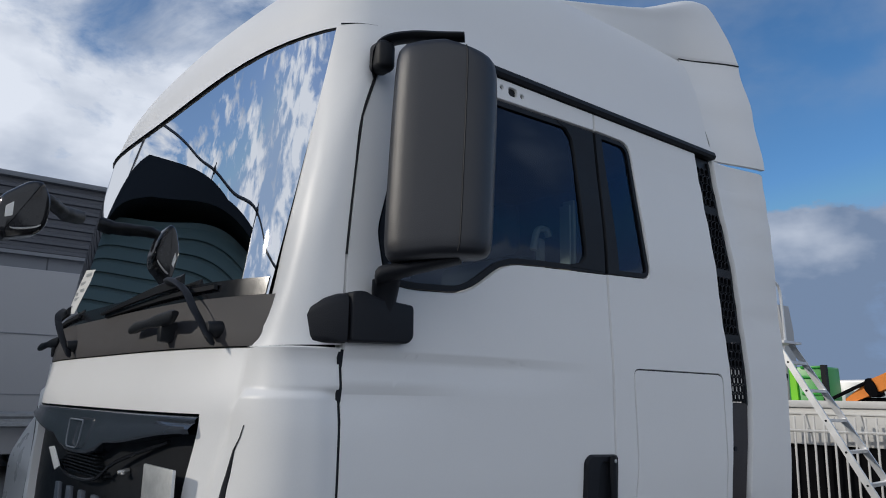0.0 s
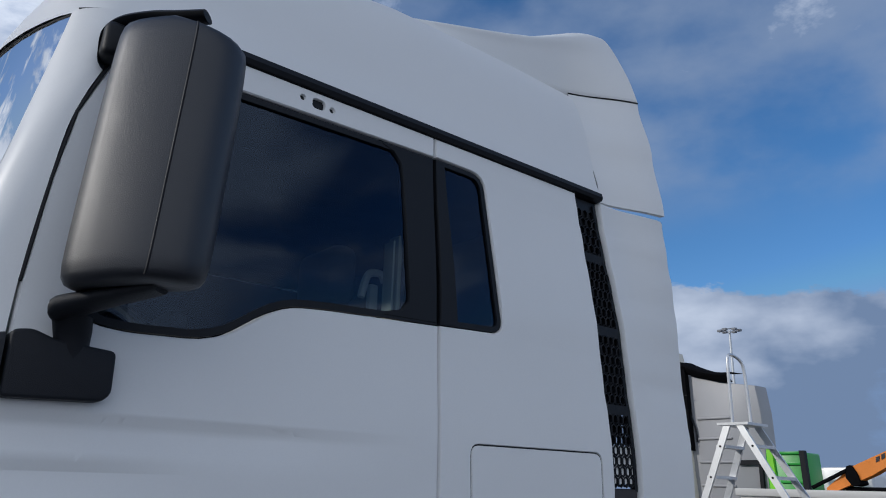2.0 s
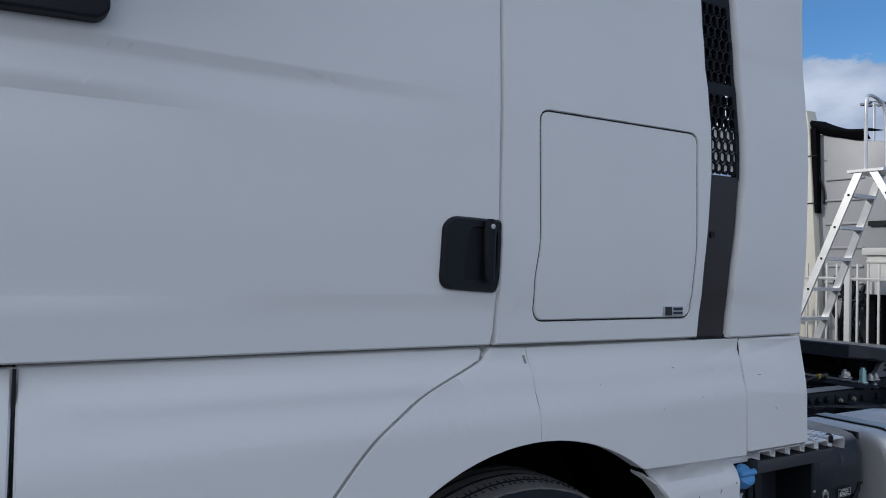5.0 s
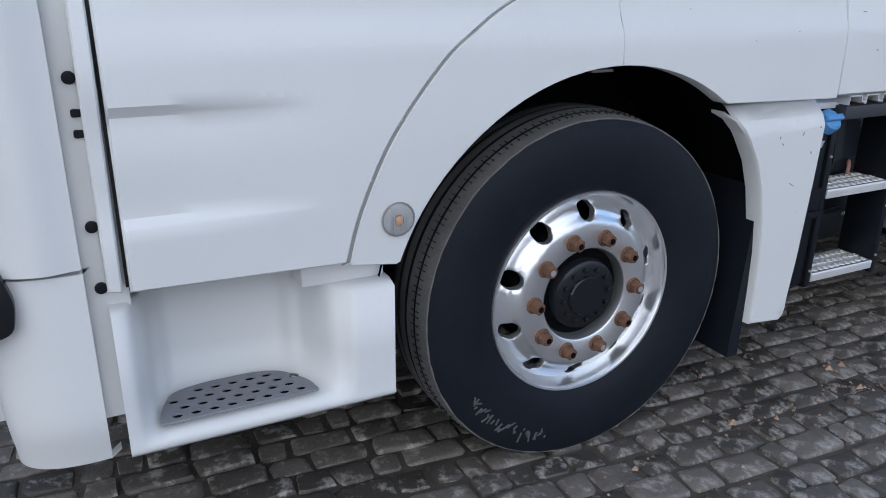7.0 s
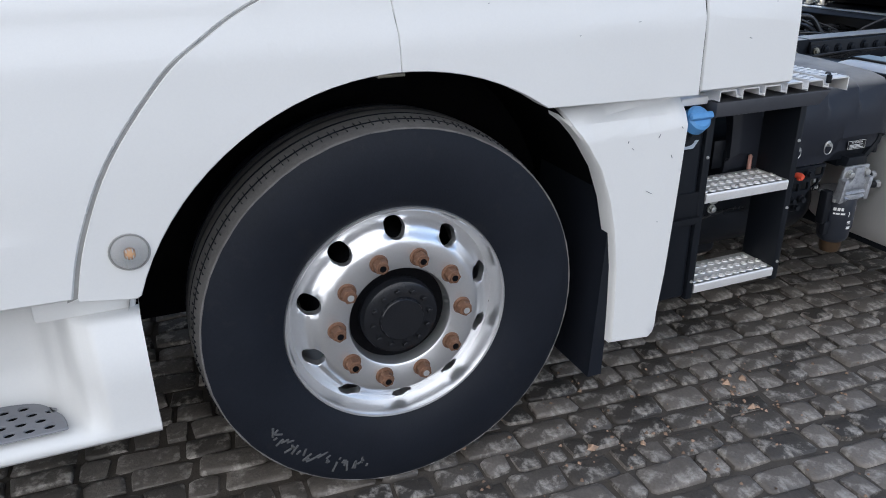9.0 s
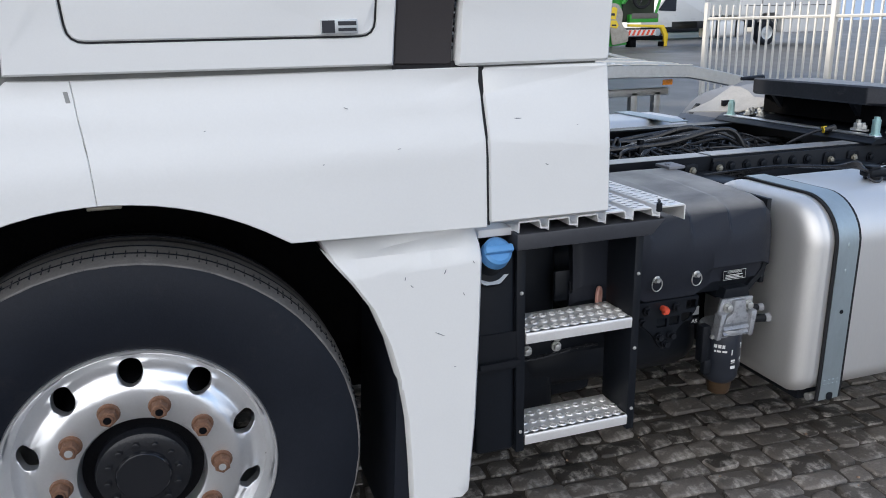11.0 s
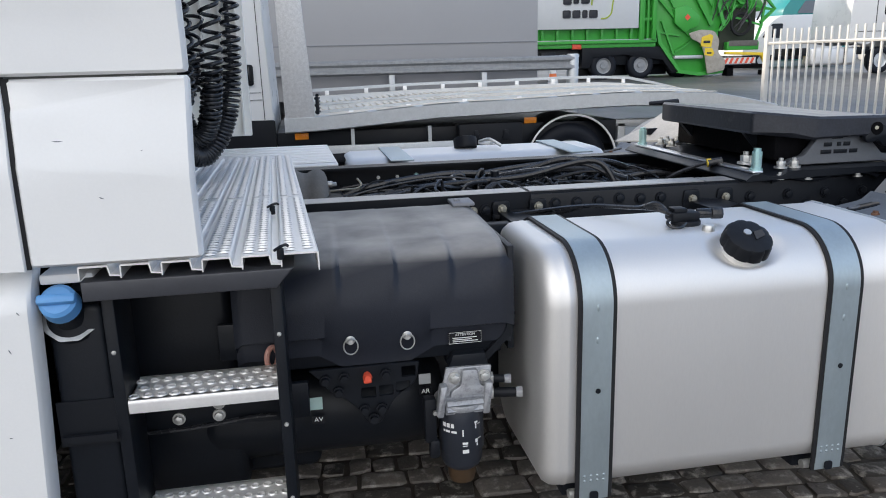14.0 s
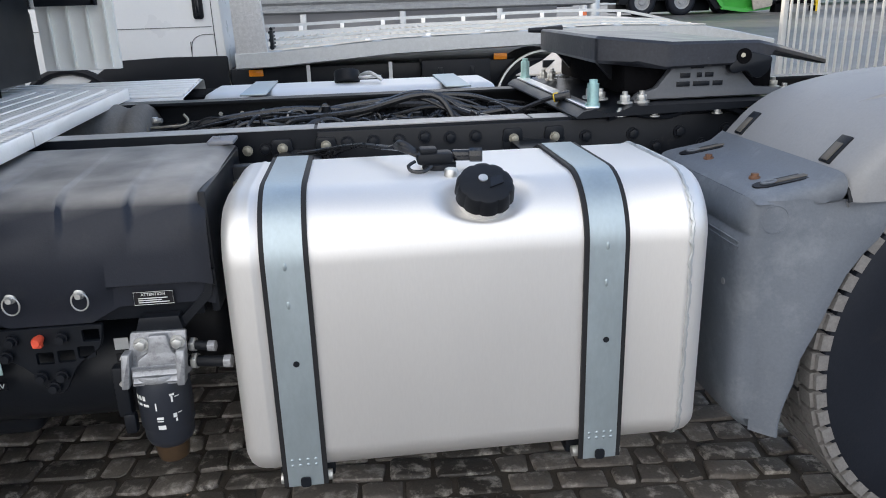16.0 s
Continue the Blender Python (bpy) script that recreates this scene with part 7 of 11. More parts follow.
alike("coupling", cp, BLACK, valve, [Matrix.Translation((x, 0.222, z)) for x, z in ((1.34, 0.63), (1.385, 0.632), (1.485, 0.632), (1.37, 0.598), (1.43, 0.545), (1.472, 0.545), (1.452, 0.52))], "black air coupling")
bm = nothing()
lathe(bm, [(0.0, -0.028), (0.008, -0.028), (0.012, -0.018), (0.009, 0.0)], (1.440, 0.222, 0.632), 9)
box(bm, 1.430, 1.450, 0.198, 0.212, 0.618, 0.628, 0.004)
part("red_plug", bm, RED_CAP, valve, "red plastic plug")
# air reservoirs
for x0, x1, yc, zc, r_ in ((1.00, 1.66, 0.42, 0.485, 0.13), (1.28, 1.80, 0.62, 0.50, 0.12)):
    bm = nothing()
    prof = [(0.0, x0), (r_ * 0.6, x0 + 0.012), (r_ * 0.9, x0 + 0.035), (r_, x0 + 0.07), (r_, x1 - 0.07), (r_ * 0.9, x1 - 0.035), (r_ * 0.6, x1 - 0.012), (0.0, x1)]
    lathe(bm, prof, (0, yc, zc), 32, "x")
    bmesh.ops.remove_doubles(bm, verts=bm.verts[:], dist=0.0005)
    fix_normals(bm)
    res = part("air_reservoir", bm, CHASSIS, truck, "black steel air reservoir")
bm = nothing()
box(bm, 1.288, 1.330, 0.262, 0.264, 0.535, 0.567)
lab1 = part("reservoir_label", bm, material("pale_green_label", (0.45, 0.62, 0.58), 0.5), truck, "pale green data label with unreadable bars")
for words, x, z, s_ in (("AV", 1.318, 0.508, 0.017), ("AR", 1.588, 0.555, 0.017)):
    bm = nothing()
    box(bm, x - 0.016, x + 0.016, 0.262, 0.264, z - 0.010, z + 0.010)
    t_ = part("letter_plate", bm, BLACK_GLOSS, truck, "small black plate with white letters")
    part("letters", text_bm(words, s_, (x, 0.2612, z), FACE_SIDE, 0.0002), PAPER, t_)
bm = nothing()
box(bm, 1.572, 1.602, 0.262, 0.264, 0.575, 0.602)
part("grey_label", bm, GALV, truck)

# fuel filter
CAST = material("cast_aluminium", (0.40, 0.41, 0.43), 0.45, metal=0.6, var=0.2, scale=30, grain=160, bump=0.2, bump_scale=200, dirt=(0.12, 0.12, 0.13), dirt_at=(0.5, 0.8))
bm = nothing()
prism(bm, rounded([(1.630, 0.640), (1.744, 0.638), (1.736, 0.560), (1.730, 0.524), (1.604, 0.524), (1.614, 0.560)], 0.005), 0.196, 0.206, "y", 0.002)
fil = part("fuel_filter", bm, CAST, truck, "grey cast fuel filter head with a black canister")
bm = nothing()
prism(bm, rounded([(1.668, 0.636), (1.706, 0.636), (1.712, 0.596), (1.732, 0.580), (1.730, 0.560), (1.636, 0.560), (1.640, 0.582), (1.664, 0.598)], 0.006), 0.182, 0.198, "y", 0.004)
part("cast_tongue", bm, CAST, fil)
for x0, x1, xa, xb in ((1.612, 1.630, 1.602, 1.618), (1.722, 1.742, 1.716, 1.732)):
    bm = nothing()
    prism(bm, rounded([(x0, 0.602), (x1, 0.602), (xb, 0.522), (xa, 0.522)], 0.004), 0.170, 0.200, "y", 0.003)
    part("side_arm", bm, CAST, fil)
bm = nothing()
loft(bm, [[(x, 0.176 - 0.004 * math.cos(k * math.pi), z) for x in (1.628, 1.718)] for k, z in ((0, 0.566), (1, 0.558), (0, 0.550), (1, 0.542), (0, 0.534), (1, 0.527))])
prism(bm, [(1.626, 0.568), (1.720, 0.568), (1.718, 0.524), (1.624, 0.524)], 0.180, 0.20)
part("pleated_band", bm, CAST, fil)
bm = nothing()
lathe(bm, [(0.0, 0.545), (0.066, 0.545), (0.068, 0.538), (0.066, 0.530), (0.05, 0.528)], (1.671, 0.236, 0), 40, "z")
bmesh.ops.remove_doubles(bm, verts=bm.verts[:], dist=0.0004)
fix_normals(bm)
part("head_flange", bm, CAST, fil)
alike("filter_bolt", bolt_bm(0.0115, 0.016), BOLT, fil, [Matrix.Translation((x, 0.196, 0.614)) for x in (1.650, 1.724)], "bright hexagon bolt")
bm = nothing()
lathe(bm, [(0.0, 0.530), (0.054, 0.530), (0.0565, 0.522), (0.0570, 0.50), (0.0570, 0.415), (0.0530, 0.408), (0.0525, 0.385), (0.047, 0.370), (0.038, 0.362), (0.0, 0.362)], (1.671, 0.230, 0), 40, "z")
bmesh.ops.remove_doubles(bm, verts=bm.verts[:], dist=0.0004)
fix_normals(bm)
can = part("canister", bm, material("canister_enamel", (0.022, 0.026, 0.036), 0.4, var=0.2, scale=14, grain=200), fil, "blue-black filter canister with worn white print")
bm = nothing()
lathe(bm, [(0.0, 0.364), (0.038, 0.364), (0.036, 0.338), (0.032, 0.322), (0.018, 0.316), (0.0, 0.313)], (1.671, 0.230, 0), 28, "z")
bmesh.ops.remove_doubles(bm, verts=bm.verts[:], dist=0.0004)
part("water_bowl", bm, AMBER_GRIME, fil, "amber water bowl")
bm = nothing()
box(bm, 1.575, 1.606, 0.20, 0.235, 0.44, 0.56, 0.008)
box(bm, 1.585, 1.612, 0.195, 0.22, 0.40, 0.45, 0.008)
part("heater_box", bm, BLACK, fil, "black plug housing beside the canister")
bm = nothing()
cyl(bm, (1.600, 0.194, 0.528), (1.600, 0.186, 0.528), 0.006, seg=10)
part("arm_screw", bm, BOLT, fil)
for w0, w1, z, h in ((-62, -52, 0.492, 0.011), (-49, -40, 0.492, 0.011), (-37, -29, 0.492, 0.011), (-60, -54, 0.476, 0.006), (-52, -40, 0.476, 0.006), (-36, -22, 0.476, 0.006), (-8, -5, 0.474, 0.018), (-8, 6, 0.446, 0.006), (-8, 5, 0.439, 0.0025), (-8, 8, 0.424, 0.010), (24, 34, 0.498, 0.005), (26, 30, 0.488, 0.014), (34, 44, 0.492, 0.002), (26, 34, 0.448, 0.010), (36, 46, 0.452, 0.002), (30, 34, 0.437, 0.008)):
    bm = nothing()
    rows = []
    for k in range(8):
        a = radians(-90 + w0 + (w1 - w0) * k / 7)
        rows.append([(1.671 + 0.0575 * math.cos(a), 0.230 + 0.0575 * math.sin(a), q) for q in (z - h / 2, z + h / 2)])
    loft(bm, rows)
    part("print_bar", bm, PAPER, can, "worn white bar")
for z, x1, r_ in ((0.592, 1.785, 0.010), (0.553, 1.815, 0.0125)):
    bm = nothing()
    cyl(bm, (1.735, 0.225, z), (x1, 0.215, z - 0.003), r_, seg=12)
    pipe = part("fuel_pipe", bm, BLACK, fil, "black pipe stub")
    bm = nothing()
    cyl(bm, (1.742, 0.224, z), (1.754, 0.222, z), r_ + 0.006, seg=6, bevel=0.001)
    part("pipe_nut", bm, BOLT, pipe, "bright hexagon nut")
    bm = nothing()
    cyl(bm, (x1 - 0.004, 0.2155, z - 0.003), (x1 + 0.012, 0.213, z - 0.003), r_ + 0.003, seg=6, bevel=0.001)
    part("pipe_nut", bm, CAST, pipe, "dull hexagon nut")
bm = nothing()
prism(bm, [(1.640, 0.638), (1.738, 0.636), (1.730, 0.668), (1.650, 0.668)], 0.205, 0.26, "y", 0.003)
part("top_bracket", bm, CHASSIS, fil)
bm = nothing()
box(bm, 1.64, 1.73, 0.24, 0.30, 0.63, 0.70, 0.004)
part("filter_bracket", bm, CHASSIS, fil)

# ---- fuel tank ----
TX0, TX1 = 1.846, 2.852


def tank_section(inset=0.0):
    y0, y1, z0, z1 = 0.095 + inset, 0.575 - inset, 0.318 + inset, 0.930 - inset
    pts = []
    for cx, cz, r_, a0 in ((y0, z1, 0.135, 180), (y1, z1, 0.10, 90), (y1, z0, 0.14, 0), (y0, z0, 0.070, -90)):
        r_ = max(0.03, r_ - inset)
        ccx = cx + (r_ if cx == y0 else -r_)
        ccz = cz + (-r_ if cz == z1 else r_)
        nk = 30 if a0 == 180 else 10
        for k in range(nk + 1):
            a = radians(a0 - 90 * k / nk)
            pts.append((ccx + r_ * math.cos(a), ccz + r_ * math.sin(a)))
    return pts


bm = nothing()
rows = []
stations = [(0.0, 0.055), (0.004, 0.032), (0.013, 0.014), (0.026, 0.004), (0.042, 0.0)]
seq = [(TX0 + a, b_) for a, b_ in stations] + [(TX0 + 0.055, 0.0), (TX0 + 0.058, -0.0015), (TX0 + 0.064, -0.0015), (TX0 + 0.067, 0.0)]
seq += [(x, 0.0) for x in (2.0, 2.2, *[2.255 + 0.0125 * i for i in range(20)], 2.6)] + [(TX1 - 0.067, 0.0), (TX1 - 0.064, -0.0015), (TX1 - 0.058, -0.0015), (TX1 - 0.055, 0.0)] + [(TX1 - a, b_) for a, b_ in stations[::-1]]
for x, ins in seq:
    row = []
    for y, z in tank_section(ins):
        ang = math.degrees(math.atan2(0.23 - y, z - 0.795))
        d = math.hypot((x - 2.378) / 0.112, radians(ang - 33) * 0.135 / 0.074)
        k = min(1, max(0, (1 - d) / 0.5))
        k = 0.024 * k * k * (3 - 2 * k) if z > 0.7 and y < 0.4 else 0
        row.append((x, y + k * 0.545, z - k * 0.839))
    rows.append(row)
loft(bm, rows, closed=True, caps=True)
fix_normals(bm)
tank = part("fuel_tank", bm, TANK, truck, "brushed aluminium fuel tank with rounded edges", 40)
# weld beads near the ends
bm = nothing()
random.seed(8)
for xb in (TX1 - 0.052,):
    line = [(xb + random.uniform(-0.003, 0.003), y - 0.0005, z) for y, z in tank_section(-0.001)[::-1]]
    for y, z in tank_section(-0.001):
        pass
    pts = []
    s_ = tank_section(-0.001)
    for i in range(len(s_)):
        a, b_ = Vector((0, *s_[i])), Vector((0, *s_[(i + 1) % len(s_)]))
        n = max(1, int((b_ - a).length / 0.012))
        for k in range(n):
            p = a.lerp(b_, k / n)
            pts.append((xb + random.uniform(-0.0025, 0.0025), p.y, p.z))
    tube(bm, pts, [0.0045 + random.uniform(-0.0012, 0.0012) for _ in pts], 6, True)
part("weld_bead", bm, GALV, tank, "uneven grey weld bead")


def strap(xc, w, mat, off, name, label, parent, thick=0.003, cut=True):
    b = nothing()
    s_ = tank_section(0.0)
    sec_ = s_[8:11] + s_[11:11] + []
    # from the rear of the top, over the front, to the tucked end
    out = [(0.565, 0.88), (0.54, 0.915), (0.50, 0.930)] + [(y, z) for y, z in s_[0:31:3][::-1]] + [(0.095, 0.6), (0.095, 0.345), (0.097, 0.303)]
    lo = shrink_path(out, -off)
    hi = shrink_path(out, -(off + thick))
    r = [[(xc - w / 2, *p) for p in lo], [(xc - w / 2, *p) for p in hi], [(xc + w / 2, *p) for p in hi], [(xc + w / 2, *p) for p in lo]]
    loft(b, r)
    fix_normals(b)
    return part(name, b, mat, parent, label)


def shrink_path(pts, d):
    out = []
    n = len(pts)
    for i in range(n):
        a, b_ = Vector(pts[max(0, i - 1)]), Vector(pts[min(n - 1, i + 1)])
        e = (b_ - a).normalized()
        nrm = Vector((-e.y, e.x))
        out.append((pts[i][0] + nrm.x * d, pts[i][1] + nrm.y * d))
    return out


for xc in (1.973, 2.618):
    rub = strap(xc, 0.094, RUBBER_EDGE, 0.0005, "strap_rubber", "black rubber strap liner", truck, 0.0065)
    st = strap(xc, 0.074, STRAP, 0.0055, "tank_strap", "bluish galvanised tank strap", truck, 0.003)
    bm = nothing()
    cyl(bm, (xc + 0.004, 0.0868, 0.592), (xc + 0.004, 0.0848, 0.592), 0.0065, seg=14)
    part("strap_hole", bm, CHASSIS, st)
    for z in (0.72, 0.80):
        bm = nothing()
        sphere(bm, (xc, 0.087, z), 0.006, (0.7, 0.35, 1.5), 10)
        part("strap_rivet", bm, STRAP, st, "raised oval dimple")
    dim = nothing()
    sphere(dim, (0, 0, 0), 0.004, (1, 0.4, 1), 8)
    alike("strap_dimple", dim, STRAP, st, [Matrix.Translation((xc - 0.025 + k * 0.0165, 0.0868, 0.368 - q * 0.013)) for k in range(4) for q in range(2)])
    bm = nothing()
    prism(bm, rounded([(xc - 0.011, 0.302), (xc + 0.011, 0.302), (xc + 0.011, 0.326), (xc - 0.011, 0.326)], 0.008), 0.0835, 0.087)
    part("strap_notch", bm, CHASSIS, st)
    bm = nothing()
    cyl(bm, (xc - 0.055, 0.118, 0.306), (xc + 0.055, 0.118, 0.306), 0.012, seg=14)
    part("strap_bolt", bm, BOLT, st)
    bm = nothing()
    box(bm, xc - 0.06, xc + 0.06, 0.15, 0.78, 0.280, 0.316, 0.006)
    box(bm, xc - 0.06, xc + 0.06, 0.58, 0.79, 0.30, 0.90, 0.006)
    part("tank_bracket", bm, CHASSIS, truck, "black tank bracket")
# filler cap
FC = Vector((2.378, 0.1715, 0.884))
tilt = pose(0, 0, 0, 33, 0, 0)
m = Matrix.Translation(FC) @ tilt
bm = nothing()
lathe(bm, [(0.066, -0.006), (0.063, 0.002), (0.058, 0.004), (0.053, 0.003), (0.050, 0.030)], (0, 0, 0), 40, "z")
bmesh.ops.transform(bm, matrix=m, verts=bm.verts[:])
fix_normals(bm)
neck = part("filler_neck", bm, TANK, tank, "aluminium filler neck with grime")
bm = nothing()
lathe(bm, [(0.051, 0.004), (0.0515, 0.02), (0.0505, 0.03)], (0, 0, 0), 40, "z")
bmesh.ops.transform(bm, matrix=m, verts=bm.verts[:])
part("grime_ring", bm, material("fuel_grime", (0.2, 0.17, 0.12), 0.6, var=0.4, scale=40), tank)
bm = nothing()
prof = []
rows = []
for r_, z in ((0.0, 0.062), (0.045, 0.062), (0.055, 0.058), (0.059, 0.051), (0.061, 0.024), (0.057, 0.020), (0.0, 0.020)):
    ring_ = []
    for k in range(60):
        a = k * math.tau / 60
        rr = r_ * (1 - (0.055 if r_ > 0.05 and k % 6 == 0 else 0.012 if r_ > 0.05 and k % 6 in (1, 5) else 0))
        ring_.append((rr * math.cos(a), rr * math.sin(a), z))
    rows.append(ring_)
loft(bm, rows, closed=True)
bmesh.ops.remove_doubles(bm, verts=bm.verts[:], dist=0.0003)
bmesh.ops.transform(bm, matrix=m, verts=bm.verts[:])
fix_normals(bm)
cap = part("filler_cap", bm, BLACK, tank, "black knobbed filler cap with a lock", 30)
bm = nothing()
cyl(bm, (-0.004, 0.008, 0.061), (-0.004, 0.008, 0.065), 0.0095, seg=20)
bmesh.ops.transform(bm, matrix=m, verts=bm.verts[:])
part("cap_lock", bm, BOLT, cap)
bm = nothing()
prism(bm, [(0.006, -0.02), (0.035, -0.008), (0.035, 0.012), (0.01, 0.006)], 0.062, 0.066, "z")
bmesh.ops.transform(bm, matrix=m, verts=bm.verts[:])
part("cap_flap", bm, BLACK_GLOSS, cap)
# level sender with cables
bm = nothing()
cyl(bm, (2.305, 0.32, 0.928), (2.305, 0.32, 0.942), 0.038, seg=24, bevel=0.003)
box(bm, 2.255, 2.335, 0.295, 0.345, 0.94, 0.966, 0.008)
box(bm, 2.262, 2.30, 0.300, 0.340, 0.964, 0.976, 0.004)
sender = part("level_sender", bm, BLACK, tank, "black fuel level sender")
bm = nothing()
cyl(bm, (2.335, 0.32, 0.956), (2.372, 0.312, 0.956), 0.013, seg=12, bevel=0.002)
cyl(bm, (2.372, 0.312, 0.956), (2.400, 0.306, 0.956), 0.016, seg=8, bevel=0.002)
part("plug", bm, BLACK_GLOSS, sender, "black cable plug")
bm = nothing()
cyl(bm, (2.321, 0.232, 0.925), (2.321, 0.232, 0.946), 0.017, 0.014, 14, bevel=0.003)
part("vent_stub", bm, BOLT, sender, "bright vent stub")
for q in range(3):
    bm = nothing()
    tube(bm, smooth_line([(2.262, 0.31 + 0.012 * q, 0.958), (2.225, 0.33, 0.972 + 0.008 * q), (2.20, 0.40, 0.965), (2.12, 0.56, 0.945), (2.02, 0.70, 0.91 - 0.012 * q), (1.90, 0.765, 0.885)], 6), 0.006, 6)
    part("sender_cable", bm, HOSE, sender, "black cable")
bm = nothing()
tube(bm, smooth_line([(2.25, 0.30, 0.950), (2.235, 0.285, 0.944), (2.24, 0.27, 0.936), (2.265, 0.268, 0.934), (2.285, 0.28, 0.942)], 5), 0.004, 6)
part("cable_loop", bm, HOSE, sender)

# ---- chassis ----
def rail(y_out, s):
    b = nothing()
    z0, z1, t, fl = 0.685, 0.955, 0.009, 0.085
    prof = [(y_out, z0), (y_out, z1), (y_out + s * fl, z1), (y_out + s * fl, z1 - t), (y_out + s * t, z1 - t), (y_out + s * t, z0 + t), (y_out + s * fl, z0 + t), (y_out + s * fl, z0)]
    prism(b, prof, 0.6, 4.35, "x", 0.003)
    return part("chassis_rail", b, CHASSIS, truck, "black steel chassis rail")


near_rail = rail(0.79, 1)
far_rail = rail(2 * CY - 0.79, -1)
bm = nothing()
box(bm, 2.02, 4.2, 0.779, 0.789, 0.70, 0.948, 0.002)
part("splice_plate", bm, CHASSIS, near_rail)
bm = nothing()
box(bm, 2.02, 2.62, 0.793, 0.873, 0.9555, 0.9585)
box(bm, 1.30, 2.01, 0.793, 0.873, 0.9555, 0.9568)
box(bm, 2.63, 2.73, 0.793, 0.873, 0.9555, 0.9568)
part("rail_top_plate", bm, material("dusty_rail_top", (0.42, 0.41, 0.40), 0.4, metal=0.4, var=0.3, scale=9), near_rail)
alike("rail_bolt", bolt_bm(0.0105, 0.012), ZINC_DULL, near_rail, [Matrix.Translation((x, 0.769, z)) for x, z in ((1.83, 0.908), (2.568, 0.905), (2.686, 0.905), (1.924, 0.910), (2.042, 0.912))], "zinc hexagon bolt")
alike("rail_bolt_dark", bolt_bm(0.014, 0.012), CHASSIS, near_rail, [Matrix.Translation((2.10 + 0.072 * i, 0.778, 0.915 if i != 3 else 0.92)) for i in range(6)] + [Matrix.Translation((1.875, 0.788, 0.905))] + [Matrix.Translation((2.78 + 0.07 * i, 0.778, 0.90 - 0.04 * (i % 2))) for i in range(10)])
for x in (1.924, 2.568):
    bm = nothing()
    prism(bm, rounded([(x - 0.03, 0.83), (x + 0.148, 0.83), (x + 0.148, 0.902), (x - 0.03, 0.902)], 0.006), 0.772, 0.787, "y", 0.002)
    anchor = part("strap_anchor", bm, CHASSIS, near_rail, "black strap anchor bracket")
    for xe in (x - 0.002, x + 0.118):
        bm = nothing()
        prism(bm, rounded([(xe - 0.03, 0.895), (xe + 0.03, 0.895), (xe + 0.026, 0.934), (xe - 0.026, 0.934)], 0.010), 0.770, 0.787, "y", 0.002)
        part("anchor_ear", bm, CHASSIS, anchor)
# white discs painted for daylight showing through the far rail's holes
hole = nothing()
cyl(hole, (0, 0.0, 0), (0, 0.004, 0), 0.0075, seg=12)
alike("rail_hole", hole, PAPER, far_rail, [Matrix.Translation((x, 1.634, 0.90)) for x in (1.62, 1.70, 1.86)])
alike("rail_hole_bolt", bolt_bm(0.009, 0.008), BLUE_BOLT, far_rail, [Matrix.Translation((1.78, 1.636, 0.90))])
for x in (1.42, 2.72, 3.9, 4.3):
    bm = nothing()
    box(bm, x - 0.04, x + 0.04, 0.80, 2 * CY - 0.80, 0.72, 0.88, 0.01)
    part("cross_member", bm, CHASSIS, truck, "black cross member")
# near-black sheet between the rails, put in for the shade under the cables
bm = nothing()
box(bm, 1.15, 2.8, 0.82, 2 * CY - 0.82, 0.60, 0.63)
part("under_tray", bm, MUD_SHADE, truck)
# unseen blocks added under the frame to keep light off the ground
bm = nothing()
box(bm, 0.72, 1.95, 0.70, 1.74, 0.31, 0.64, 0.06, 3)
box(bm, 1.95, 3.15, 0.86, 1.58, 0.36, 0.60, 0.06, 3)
part("gearbox", bm, MUD_SHADE, truck, "unseen dark blocks under the frame, added to shade the ground")
# two unseen cylinders added for the same purpose
for x0, x1 in ((1.42, 2.16), (2.24, 3.0)):
    bm = nothing()
    lathe(bm, [(0.0, x0), (0.09, x0 + 0.012), (0.135, x0 + 0.04), (0.15, x0 + 0.08), (0.15, x1 - 0.08), (0.135, x1 - 0.04), (0.09, x1 - 0.012), (0.0, x1)], (0, 0.80, 0.44), 28, "x")
    bmesh.ops.remove_doubles(bm, verts=bm.verts[:], dist=0.0005)
    fix_normals(bm)
    part("air_reservoir", bm, CHASSIS, truck, "unseen black cylinder under the frame, added to shade the ground")
bm = nothing()
prism(bm, rounded([(1.79, 0.36), (1.90, 0.36), (1.91, 0.90), (1.80, 0.90)], 0.01), 0.60, 0.64, "y", 0.004)
gap_plate = part("bracket_plate", bm, CHASSIS, truck, "black bracket plate between battery box and tank")
for z in (0.86, 0.74, 0.62):
    bm = nothing()
    cyl(bm, (1.82, 0.60, z), (1.82, 0.588, z), 0.008, 0.007, 10, bevel=0.001)
    cyl(bm, (1.82, 0.588, z), (1.82, 0.580, z), 0.009, seg=6)
    part("air_fitting", bm, ZINC_DULL, gap_plate, "dull metal air fitting")
# running gear under the chassis, with unseen blocks added to shade the ground
bm = nothing()
box(bm, -0.95, 0.72, 0.80, 1.64, 0.36, 1.0, 0.06, 3)
box(bm, 0.72, 1.30, 0.95, 1.50, 0.42, 0.80, 0.08, 3)
part("engine_block", bm, MUD_SHADE, truck, "unseen dark engine and gearbox, added to shade the ground")
# unseen box added to stop light coming in from the far side
bm = nothing()
box(bm, 0.62, 1.72, 2.02, 2.34, 0.34, 0.93, 0.02)
part("far_step_box", bm, MUD_SHADE, truck, "unseen dark box on the far side, added to shade the ground")
bm = nothing()
cyl(bm, (3.52, 0.5, 0.5), (3.52, 1.94, 0.5), 0.11, seg=20)
sphere(bm, (3.50, CY, 0.5), 0.24)
